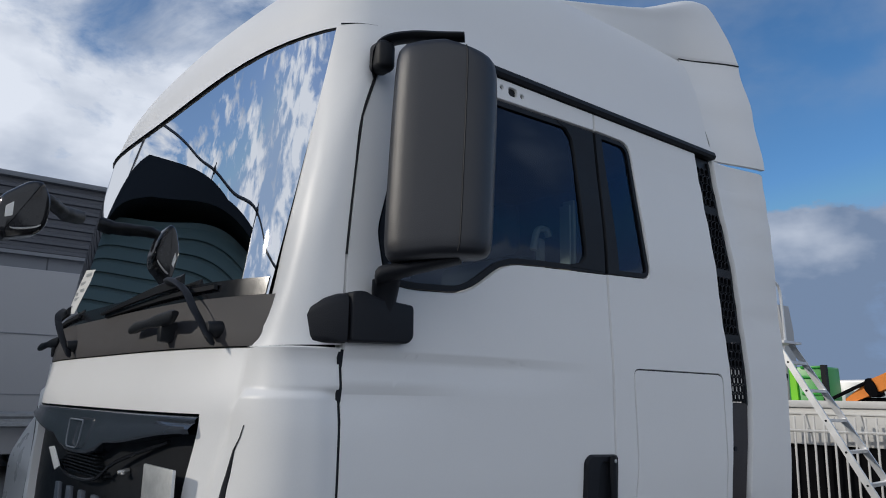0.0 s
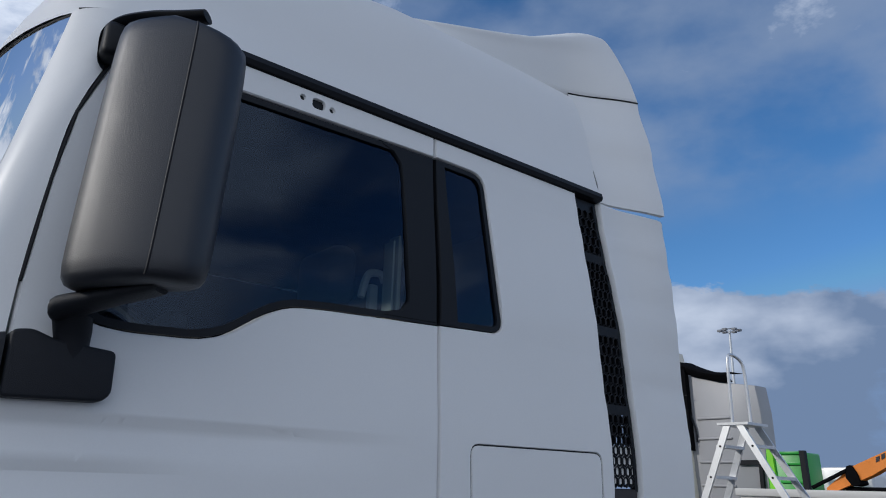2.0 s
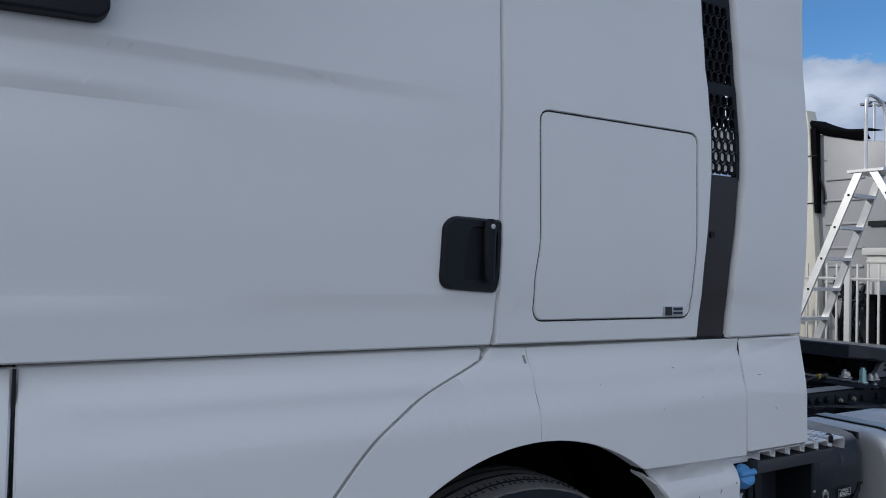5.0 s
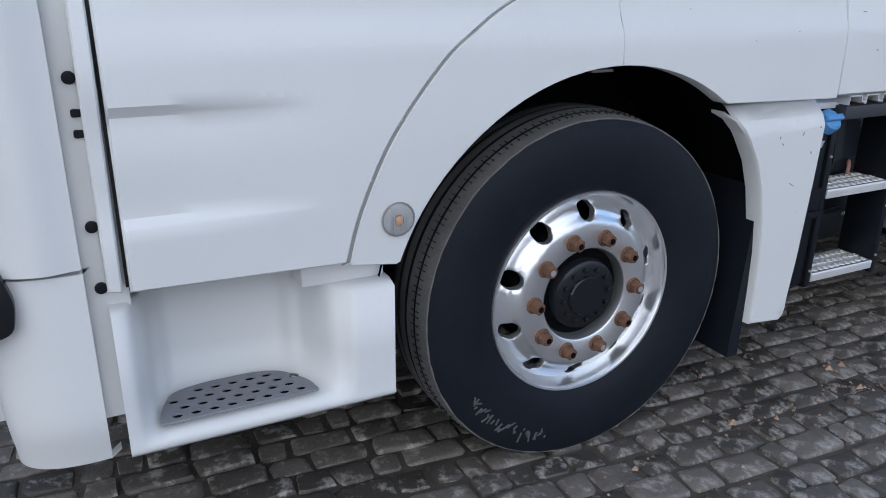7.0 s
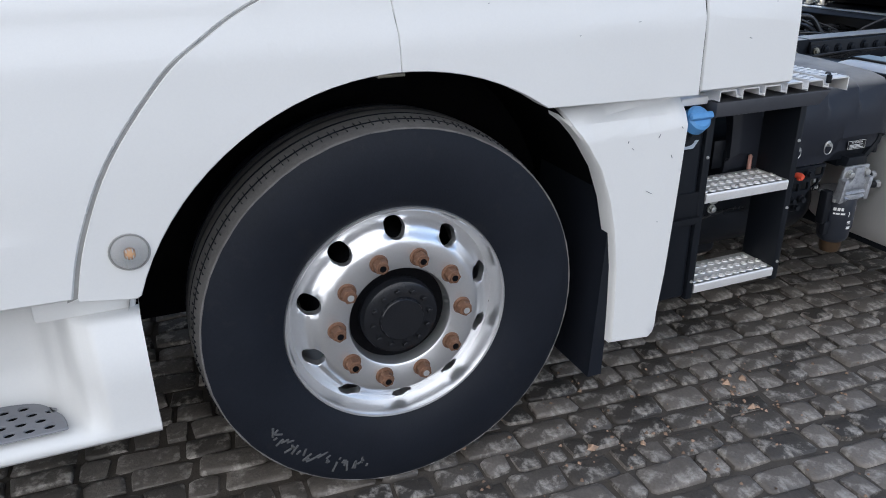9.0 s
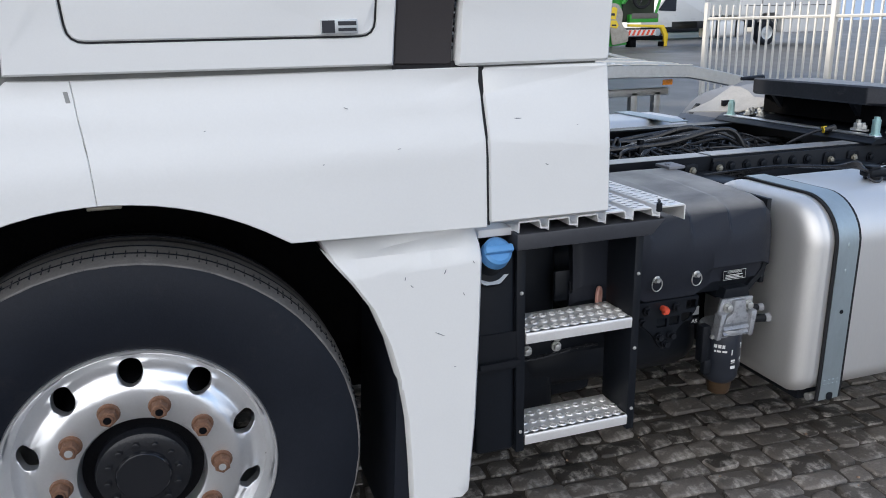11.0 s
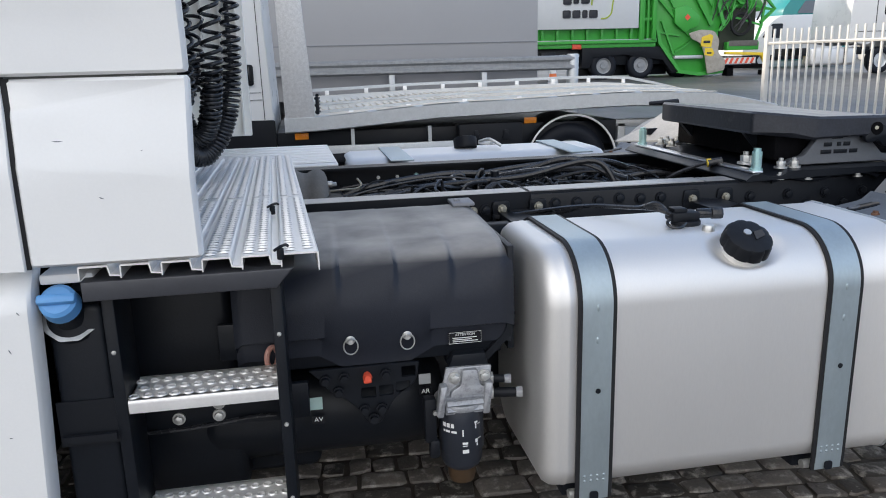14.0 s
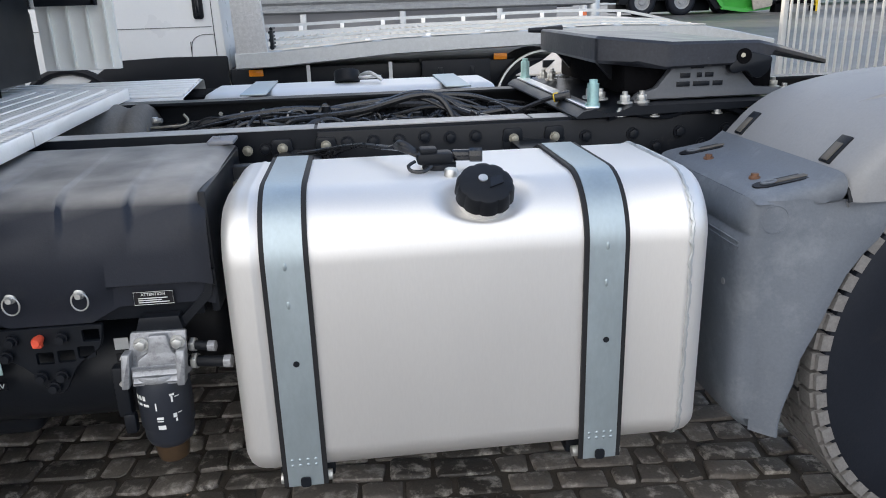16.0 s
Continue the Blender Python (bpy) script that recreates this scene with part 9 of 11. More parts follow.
NX0, NX1, NY0, NY1 = -3.6, 6.4, -2.6, 4.2
bm = nothing()
xs = [-900, -120, -30, NX0, 0.0, NX1, 14, 30, 60, 200, 1200]
ys = [-900, -120, -20, NY0, NY1, 8.0, 14, 24, 40, 60, 1200]
grid = [[bm.verts.new((x, y, -0.011 + min(lift(x, y), lift(x, 60)))) for x in xs] for y in ys]
for j in range(len(ys) - 1):
    for i in range(len(xs) - 1):
        f = bm.faces.new((grid[j][i], grid[j][i + 1], grid[j + 1][i + 1], grid[j + 1][i]))
        f.material_index = 1 if NX0 <= xs[i] < NX1 and NY0 <= ys[j] < NY1 else 0
ground = solid("ground", bm, [ASPHALT, JOINT], "dark damp yard surface with dirt-filled joints under the pavers", "ground", kind="structure")

# hand-laid stone setts in uneven courses
rng = random.Random(11)
near, rest_v, rest_f = [], [], []
TURN = Matrix.Rotation(radians(-3.2), 4, "Z")


def sett(cx, cy, lx, ly):
    """One sett: worn, pillowed top with chipped corners."""
    pts = []
    for sx, sy in ((-1, -1), (1, -1), (1, 1), (-1, 1)):
        for k in range(2):
            c = 0.22 if k == (0 if sx * sy > 0 else 1) else 0.26
            px = sx * (lx / 2 - (c * ly * 0.5 if k == (0 if sx * sy < 0 else 1) else 0))
            py = sy * (ly / 2 - (c * ly * 0.5 if k == (1 if sx * sy < 0 else 0) else 0))
            pts.append((px + rng.uniform(-0.0065, 0.0065), py + rng.uniform(-0.0065, 0.0065)))
    h = rng.uniform(-0.007, 0.004)
    ax, ay = rng.uniform(-0.05, 0.05), rng.uniform(-0.05, 0.05)
    v, f = [], []
    for k, (shr, z) in enumerate(((1.0, -0.030), (0.985, -0.006), (0.93, -0.001), (0.70, 0.001))):
        for px, py in pts:
            v.append((cx + px * shr, cy + py * shr, z + h + ax * px + ay * py))
    n = len(pts)
    for k in range(3):
        for i in range(n):
            f.append((k * n + i, k * n + (i + 1) % n, (k + 1) * n + (i + 1) % n, (k + 1) * n + i))
    f.append(tuple(range(3 * n, 4 * n)))
    return v, f


y = NY0 - 0.3
while y < NY1 + 0.3:
    w = rng.uniform(0.088, 0.112)
    x = NX0 - rng.uniform(0, 0.3)
    while x < NX1:
        l_ = rng.choice((0.085, 0.10, 0.12, 0.145, 0.17, 0.195)) * rng.uniform(0.92, 1.08)
        v, f = sett(x + l_ / 2, y + w / 2 + rng.uniform(-0.004, 0.004), l_ - rng.uniform(0.008, 0.016), w - rng.uniform(0.008, 0.016))
        v = [tuple(TURN @ Vector(p)) for p in v]
        c = (TURN @ Vector((x + l_ / 2, y + w / 2, 0)))
        x += l_
        if not (NX0 < c.x < NX1 and NY0 < c.y < NY1):
            continue
        if 0.10 < c.x < 2.05 and -0.72 < c.y < 0.62 and math.hypot(c.x - 0.1, c.y + 0.1) > 0.05 and len(near) < 300:
            near.append((c, v, f))
        else:
            o = len(rest_v)
            rest_v += v
            rest_f += [tuple(i + o for i in q) for q in f]
    y += w
me = bpy.data.meshes.new("stone_setts")
me.from_pydata(rest_v, [], rest_f)
me.materials.append(PAVER)
me.shade_smooth()
me.set_sharp_from_angle(angle=radians(50))
setts = tagged(new("stone_setts", me), "worn grey stone setts in uneven damp courses", "paving", kind="stuff")
pave = thing("pavement", (1.0, -0.2, 0), "worn grey stone setts laid in courses beside the truck", "paving", kind="structure")
for c, v, f in near:
    me = bpy.data.meshes.new("sett")
    me.from_pydata([(p[0] - c.x, p[1] - c.y, p[2]) for p in v], [], f)
    me.materials.append(PAVER)
    me.shade_smooth()
    me.set_sharp_from_angle(angle=radians(50))
    o = new("sett", me)
    o.parent = pave
    o.matrix_parent_inverse = Matrix.Translation(-pave.location)
    o.location = (c.x, c.y, 0)
# crumbs of brick and leaf by the wheel
rng = random.Random(4)
cv, cf = [], []
for i in range(260):
    a, d = rng.uniform(0, 6.28), abs(rng.gauss(0, 0.5))
    cx, cy = 0.62 + d * math.cos(a) + (0.5 if i % 3 else 0), 0.02 + 0.5 * d * math.sin(a) - (0.1 if i % 2 else 0)
    s_ = rng.uniform(0.002, 0.008) if i > 12 else rng.uniform(0.008, 0.018)
    o = len(cv)
    for q in ((1, 0, 0), (0, 1, 0), (-1, 0, 0), (0, -1, 0), (0, 0, 0.9)):
        cv.append((cx + q[0] * s_ * rng.uniform(0.6, 1.3), cy + q[1] * s_ * rng.uniform(0.6, 1.3), 0.001 + q[2] * s_))
    cf += [(o, o + 1, o + 4), (o + 1, o + 2, o + 4), (o + 2, o + 3, o + 4), (o + 3, o, o + 4)]
me = bpy.data.meshes.new("crumbs")
me.from_pydata(cv, [], cf)
me.materials.append(material("crumb_stone", (0.3, 0.2, 0.14), 0.8, var=0.5, scale=60, random_piece=0.5))
tagged(new("crumbs", me), "brick crumbs and dead leaf bits on the setts", "debris", kind="stuff")

# ---- the yard round the truck ----
def ribbed_wall(b, x0, x1, y, z0, z1, pitch, depth):
    rows_ = []
    n = int((z1 - z0) / pitch)
    for i in range(n):
        z = z0 + pitch * i
        for q, d in ((0.0, 0.0), (0.12, depth), (0.5, depth), (0.62, 0.0)):
            rows_.append([(x0, y - d, z + pitch * q), (x1, y - d, z + pitch * q)])
    loft(b, rows_)


hall = thing("warehouse", (-7, 18, lift(0, 18)), "dark grey clad warehouse with ribbed upper cladding", "building")
bm = nothing()
box(bm, -18, 3.0, 17.1, 26, lift(0, 17), 4.8)
part("wall", bm, WALL_GREY, hall, "smooth grey wall panels with joints")
bm = nothing()
for z in (1.3, 2.5, 3.7):
    box(bm, -18, 3.0, 17.08, 17.1, z, z + 0.03)
for i in range(14):
    box(bm, -18 + i * 1.5, -18 + i * 1.5 + 0.03, 17.085, 17.1, 0.3, 4.8)
part("panel_joint", bm, WALL_DARK, hall)
bm = nothing()
ribbed_wall(bm, -18, 3.05, 17.0, 4.85, 6.5, 0.2, 0.05)
box(bm, -18, 3.05, 17.05, 26, 4.85, 6.5)
part("cladding", bm, WALL_DARK, hall, "dark horizontally ribbed cladding")
bm = nothing()
box(bm, -18.05, 3.1, 16.92, 26.1, 6.5, 6.62, 0.02)
box(bm, -18.05, 3.1, 16.95, 17.1, 4.78, 4.86)
part("roof_edge", bm, WALL_GREY, hall)

# annex with its gable turned towards the yard
shed = thing("gabled_shed", (-6, 12, 0), "green-grey sided shed with a dark gable", "building")


def gable_at(s, z, back=0.0):
    return Vector((-3.0 - 5.0 * s - 0.835 * back, 15.6 - 7.6 * s + 0.55 * back, z))


bm = nothing()
loft(bm, [[gable_at(s, z, k) for s, k in ((-0.02, 0.0), (1.25, 0.0), (1.25, 2.5), (-0.02, 2.5))] for z in (-0.05, 6.4)], closed=True, caps=True)
fix_normals(bm)
part("wall", bm, WALL_SIDING, shed)
for i in range(21):
    bm = nothing()
    loft(bm, [[gable_at(-0.02, 0.3 * i + d, k), gable_at(1.25, 0.3 * i + d, k)] for d, k in ((0.05, 0.0), (0.06, -0.05), (0.26, -0.02), (0.29, 0.0))])
    part("siding_board", bm, WALL_SIDING, shed)
bm = nothing()
loft(bm, [[gable_at(s, z, k) for s, z in ((0.02, 6.15), (0.219, 7.66), (0.92, 6.74), (1.25, 6.62), (1.25, 6.44), (0.93, 6.52), (0.28, 6.72), (0.08, 6.25))] for k in (-0.5, 2.6)], closed=True, caps=True)
fix_normals(bm)
part("gable_roof", bm, BLACK, shed, "dark gable")
bm = nothing()
loft(bm, [[gable_at(s, z, k) for s, k in ((1.27, 0.3), (2.3, 0.3), (2.3, 2.5), (1.27, 2.5))] for z in (-0.05, 6.1)], closed=True, caps=True)
fix_normals(bm)
part("side_wing", bm, WALL_SIDING, shed, "flat-roofed wing with green-grey siding")
mast = thing("cable_mast", (-7.8, 13.8, 0), "thin wooden masts behind the shed with sagging cables", "mast")
for (x0, y0), (x1, y1, z1) in (((-7.0, 15.0), (-7.76, 13.83, 9.06)), ((-11.1, 8.7), (-11.67, 7.88, 8.66)), ((-3.6, 20.1), (-4.31, 19.07, 10.3))):
    bm = nothing()
    cyl(bm, (x0, y0, lift(x0, y0) - 0.1), (x1, y1, z1 + 0.2), 0.10, 0.06, 10)
    box(bm, x1 - 0.16, x1 + 0.16, y1 - 0.16, y1 + 0.16, z1 - 0.03, z1 + 0.05, 0.01)
    part("pole", bm, WALL_DARK, mast)
    bm = nothing()
    cyl(bm, (x1, y1, z1), (x0 - 1.0, y0 + 1.2, lift(x0, y0) - 0.1), 0.015, seg=6)
    part("stay_wire", bm, WALL_DARK, mast)
bm = nothing()
tube(bm, smooth_line([(-4.31, 19.07, 11.2), (-4.61, 18.61, 10.59), (-6.2, 16.3, 9.6), (-7.76, 13.83, 9.06), (-9.7, 10.9, 8.6), (-11.67, 7.88, 8.66), (-13.5, 5.07, 8.07), (-15, 2.5, 8.2)], 6), 0.045, 6)
part("cable", bm, WALL_DARK, mast)


def small_wheel(c, r, w, parent, rim_mat):
    b = nothing()
    lathe(b, [(r * 0.56, 0.02), (r * 0.62, 0.0), (r * 0.8, -0.01), (r * 0.95, 0.02), (r, 0.06), (r, w - 0.06), (r * 0.95, w - 0.02)], c, 36)
    for v in b.verts:
        v.co.z = max(v.co.z, c[2] - r + 0.012)
    fix_normals(b)
    o = part("wheel", b, RUBBER, parent, "black tyre")
    b = nothing()
    lathe(b, [(0.0, 0.05), (r * 0.2, 0.04), (r * 0.24, 0.08), (r * 0.45, 0.09), (r * 0.52, 0.03), (r * 0.58, 0.02)], c, 30)
    bmesh.ops.remove_doubles(b, verts=b.verts[:], dist=0.0005)
    fix_normals(b)
    part("rim", b, rim_mat, o, "steel rim")


# recovery truck with a galvanised sloping deck
rec = thing("recovery_truck", (3, 6.3, 0), "white recovery truck with a galvanised car deck", "truck")
bm = nothing()
prism(bm, rounded([(-0.62, 0.55), (-0.60, 1.2), (-0.45, 1.5), (0.05, 2.3), (1.02, 2.4), (1.08, 0.55), (0.10, 0.55)], [0.05, 0.1, 0.1, 0.2, 0.06, 0.02, 0.02]), 5.46, 7.3, "y", 0.03)
cabin = part("cabin", bm, VAN_WHITE, rec, "white van cabin")
bm = nothing()
prism(bm, rounded([(-0.25, 0.60), (1.075, 0.55), (1.075, 0.895), (0.55, 0.90), (0.15, 0.885), (0.02, 0.80)], 0.02), 5.43, 5.462, "y", 0.004)
part("sill", bm, BLACK, cabin, "black plastic sill")
bm = nothing()
for pts in ([(0.985, 0.90), (0.99, 0.90), (0.975, 2.3), (0.97, 2.3)], [(0.78, 0.62), (0.785, 0.62), (0.785, 1.02), (0.78, 1.02)]):
    prism(bm, pts, 5.455, 5.4585)
tube(bm, smooth_line([(0.785, 5.456, 0.92), (0.80, 5.456, 1.02), (0.87, 5.456, 1.07), (0.98, 5.456, 1.075)], 5), 0.003, 4)
box(bm, -0.55, 0.97, 5.4555, 5.459, 1.135, 1.139)
part("door_gap", bm, CHASSIS, cabin)
bm = nothing()
prism(bm, rounded([(0.835, 1.20), (0.92, 1.20), (0.92, 1.38), (0.835, 1.38)], 0.025), 5.435, 5.46, "y", 0.006)
hd = part("door_handle", bm, BLACK, cabin, "black door handle")
bm = nothing()
prism(bm, rounded([(0.862, 1.215), (0.893, 1.215), (0.893, 1.365), (0.862, 1.365)], 0.012), 5.42, 5.437, "y", 0.004)
part("grip", bm, BLACK_GLOSS, hd)
bm = nothing()
prism(bm, rounded([(-0.35, 1.47), (0.60, 1.50), (0.80, 1.62), (0.82, 2.2), (0.06, 2.2)], [0.05, 0.15, 0.15, 0.05, 0.1]), 5.448, 5.458)
part("window", bm, material("van_window", (0.06, 0.12, 0.11), 0.08, var=0.1), cabin, "dark greenish window")
small_wheel((-0.25, 5.5, 0.36), 0.36, 0.24, rec, GALV)
bm = nothing()
tube(bm, [(-0.25 + 0.42 * math.cos(radians(a)), 5.452, 0.40 + 0.42 * math.sin(radians(a))) for a in range(0, 181, 12)], 0.035, 8)
part("wheel_arch", bm, BLACK, cabin)
# deck: near beam, two perforated tracks, raised far rail
def deck_z(x, y):
    near_z = lerp_table(x, [(1.16, 0.90), (2.9, 0.99), (4.4, 1.025), (5.2, 1.0), (5.9, 0.86)])
    far_z = lerp_table(x, [(1.16, 1.03), (3.0, 1.07), (4.7, 1.085), (5.2, 1.06), (5.9, 0.90)])
    return near_z + (far_z - near_z) * (y - 5.3) / 2.0


DX = [1.16, 1.5, 2.0, 2.5, 3.0, 3.5, 4.0, 4.4, 4.8, 5.2, 5.5, 5.9]
bm = nothing()
loft(bm, [[(x, 5.36, deck_z(x, 5.3) - 0.115), (x, 5.30, deck_z(x, 5.3) - 0.115), (x, 5.28, deck_z(x, 5.3) - 0.105), (x, 5.28, deck_z(x, 5.3) + 0.010), (x, 5.30, deck_z(x, 5.3) + 0.018), (x, 5.36, deck_z(x, 5.3) + 0.018)] for x in DX], closed=True, caps=True)
fix_normals(bm)
deck = part("deck", bm, GALV, rec, "galvanised car deck with perforated tracks")
bm = nothing()
loft(bm, [[(x, 5.36, deck_z(x, 5.36) - 0.03), (x, 5.36, deck_z(x, 5.36)), (x, 7.2, deck_z(x, 7.2)), (x, 7.2, deck_z(x, 7.2) - 0.03)] for x in DX], closed=True, caps=True)
fix_normals(bm)
part("deck_plate", bm, DECK_WHITE, deck, "pale perforated plate")
bm = nothing()
loft(bm, [[(x, 7.2, deck_z(x, 7.2) + 0.045), (x, 7.2, deck_z(x, 7.2) + 0.075), (x, 7.27, deck_z(x, 7.2) + 0.075), (x, 7.27, deck_z(x, 7.2) + 0.045)] for x in DX], closed=True, caps=True)
fix_normals(bm)
part("far_edge", bm, GALV, deck)
for y in (5.62, 6.24):
    bm = nothing()
    loft(bm, [[(x, y, deck_z(x, y)), (x, y, deck_z(x, y) + 0.022), (x, y + 0.05, deck_z(x, y) + 0.022), (x, y + 0.05, deck_z(x, y))] for x in DX], closed=True, caps=True)
    fix_normals(bm)
    part("track_edge", bm, GALV, deck)
slat = nothing()
box(slat, -0.014, 0.014, -0.26, 0.26, 0.0, 0.014, 0.003, 1)
alike("deck_slat", slat, DECK_WHITE, deck, [Matrix.Translation((1.45 + 0.066 * i, y, deck_z(1.45 + 0.066 * i, y) - 0.002)) for i in range(60) for y in (5.95, 6.60)])
bar = nothing()
box(bar, -0.022, 0.022, -0.012, 0.012, -0.07, 0.0, 0.004)
alike("lashing_eye", bar, STEP_ALU, deck, [Matrix.Translation((1.6 + 0.44 * i, 7.20, deck_z(1.6 + 0.44 * i, 7.2) + 0.05)) for i in range(9)] + [Matrix.Translation((1.75 + 0.52 * i, 5.385, deck_z(1.75 + 0.52 * i, 5.38) + 0.03)) for i in range(6)])
bm = nothing()
prism(bm, [(1.17, 0.82), (1.43, 0.92), (1.38, 1.72), (1.33, 2.6), (1.14, 2.6)], 5.29, 5.40, "y", 0.01)
part("headboard_post", bm, GALV_SPANGLE, rec, "spangled galvanised headboard post")
bm = nothing()
for k in range(6):
    cyl(bm, (1.445 + 0.012 * (k % 2), 5.45, 0.95 + 0.03 * k), (1.475, 5.50 + 0.02 * (k % 3), 0.955 + 0.03 * k), 0.016, 0.010, 8)
box(bm, 1.44, 1.47, 5.44, 5.52, 0.93, 1.09, 0.008)
part("winch", bm, CHASSIS, rec, "small dark greasy winch")
for k in range(9):
    bm = nothing()
    x0 = 1.55 + 0.42 * k
    loft(bm, [[(x, 5.288, deck_z(x, 5.3) + 0.020), (x, 5.298, deck_z(x, 5.3) + 0.026), (x, 5.350, deck_z(x, 5.3) + 0.026), (x, 5.356, deck_z(x, 5.3) + 0.018)] for x in (x0, x0 + 0.18, x0 + 0.34)], caps=True)
    fix_normals(bm)
    part("beam_pad", bm, DECK_WHITE, deck, "pale pad on the deck beam")
bm = nothing()
box(bm, 1.08, 4.3, 5.45, 7.2, 0.55, 0.78, 0.01)
part("subframe", bm, CHASSIS, rec)
bm = nothing()
box(bm, 2.72, 3.32, 5.32, 5.6, 0.50, 0.80, 0.01)
tb = part("toolbox", bm, BLACK, rec, "black plastic toolbox")
lt = nothing()
prism(lt, rounded([(-0.035, -0.05), (0.035, -0.05), (0.02, 0.04), (-0.02, 0.04)], 0.012), -0.01, 0.0, "y", 0.002)
alike("latch", lt, CHASSIS, tb, [Matrix.Translation((x, 5.32, 0.70)) for x in (2.88, 3.16)])
am = nothing()
box(am, -0.06, 0.06, -0.012, 0.0, -0.028, 0.028, 0.004)
alike("side_marker", am, ORANGE, rec, [Matrix.Translation((x, 5.44, z)) for x, z in ((1.30, 0.742), (3.43, 0.805), (5.05, 0.84))], "amber side marker lamp")
small_wheel((3.82, 5.42, 0.38), 0.40, 0.5, rec, GALV)
bm = nothing()
rows = []
for a in range(0, 181, 10):
    rows.append([(3.82 + r_ * math.cos(radians(a)), y_, 0.40 + r_ * math.sin(radians(a))) for r_, y_ in ((0.43, 5.36), (0.455, 5.355), (0.455, 5.9))])
loft(bm, rows)
fix_normals(bm)
part("wing", bm, BLACK, rec, "black wing with a pale edge")
bm = nothing()
tube(bm, [(3.82 + 0.445 * math.cos(radians(a)), 5.352, 0.40 + 0.445 * math.sin(radians(a))) for a in range(0, 181, 8)], 0.010, 6)
part("wing_edge", bm, PAPER, rec)
bm = nothing()
box(bm, 1.30, 2.70, 5.28, 5.33, 0.52, 0.66, 0.006)
part("side_guard", bm, GALV, rec)
for x in (1.75, 2.45):
    bm = nothing()
    box(bm, x - 0.015, x + 0.015, 5.33, 5.36, 0.45, 0.80)
    part("guard_stay", bm, GALV, rec)
bm = nothing()
box(bm, 4.45, 5.4, 5.9, 5.98, 0.66, 0.74, 0.01)
for x in (4.55, 4.95, 5.25):
    box(bm, x - 0.04, x + 0.04, 5.9, 5.98, 0.40, 0.70, 0.005)
part("ramp_frame", bm, GALV, rec)

# grey box body with a guard rail before it
gb = thing("box_trailer", (2, 16.2, lift(0, 16)), "plain grey box trailer body", "trailer")
bm = nothing()
box(bm, -4, 6.5, 15.0, 17.0, 0.62, 4.2, 0.02)
part("box_body", bm, GREY_BOX, gb, "smooth grey box body")
bm = nothing()
box(bm, -4, 6.48, 14.985, 15.0, 1.735, 1.752)
box(bm, -4, 6.48, 14.985, 15.0, 2.9, 2.92)
part("body_joint", bm, WALL_GREY, gb)
for x in (-1.6, 1.4, 4.4):
    small_wheel((x, 15.9, lift(0, 15.9) + 0.46), 0.48, 0.4, gb, WHEEL_STEEL)
gr = thing("guard_rail", (4, 14.7, lift(0, 14.7)), "galvanised steel guard rail with posts", "rail")
bm = nothing()
prism(bm, [(14.64, 1.12), (14.60, 1.13), (14.57, 1.16), (14.57, 1.21), (14.62, 1.26), (14.62, 1.29), (14.57, 1.34), (14.57, 1.39), (14.60, 1.42), (14.64, 1.43), (14.65, 1.43), (14.65, 1.12)], -2, 7.2, "x")
part("beam", bm, WHEEL_STEEL, gr)
pst = nothing()
box(pst, -0.06, 0.06, 0, 0.12, -0.02, 1.20, 0.01)
alike("rail_post", pst, GALV, gr, [Matrix.Translation((x, 14.64, lift(0, 14.6))) for x in (1.2, 3.2, 5.2)], "", 30)
bm = nothing()
cyl(bm, (7.2, 14.7, 0.15), (7.2, 14.7, 1.46), 0.13, seg=20, bevel=0.02)
part("end_post", bm, GALV, gr, "round galvanised end post")

# traffic cone
cn = thing("traffic_cone", (9.03, 21.5, lift(0, 21.5)), "orange and white traffic cone", "cone")
bm = nothing()
cyl(bm, (9.03, 21.5, lift(0, 21.5) + 0.03), (9.03, 21.5, lift(0, 21.5) + 0.95), 0.20, 0.04, 20)
box(bm, 8.78, 9.28, 21.25, 21.75, lift(0, 21.5) - 0.01, lift(0, 21.5) + 0.04)
part("cone_body", bm, CONE, cn)
for z in (0.35, 0.65):
    bm = nothing()
    r_ = 0.20 - 0.16 * (z - 0.03) / 0.92
    cyl(bm, (9.03, 21.5, lift(0, 21.5) + z - 0.07), (9.03, 21.5, lift(0, 21.5) + z + 0.07), r_ + 0.018, r_ - 0.006, 20)
    part("white_band", bm, PAPER, cn)

# green refuse lorry: ribbed body on a rail, columns, rear loader with hopper
GZ = lift(0, 28)
gt = thing("refuse_truck", (14.5, 29, GZ), "bright green refuse truck with a rear loader", "truck")
bm = nothing()
box(bm, 6.5, 15.5, 28.12, 30.5, 1.98, 5.0, 0.04)
body = part("body", bm, GREEN, gt, "green ribbed body")
rib = nothing()
box(rib, -0.05, 0.05, -0.14, 0, 0, 0.6, 0.01)
alike("body_rib", rib, GREEN, body, [Matrix.Translation((8.9 + 0.62 * i, 28.12, 1.98)) for i in range(10)])
for z0, z1, y0, mt in ((1.90, 2.02, 27.92, GREEN), (1.74, 1.90, 28.02, GREEN), (2.02, 2.05, 27.93, GALV)):
    bm = nothing()
    box(bm, 6.5, 15.55, y0, y0 + 0.3, z0, z1, 0.012)
    part("body_rail", bm, mt, body)
for x0, x1, y0 in ((14.78, 15.0, 27.90), (15.12, 15.22, 27.95), (15.32, 15.5, 27.86)):
    bm = nothing()
    box(bm, x0, x1, y0, 28.2, 2.0, 5.0, 0.03)
    part("column", bm, GREEN, body)
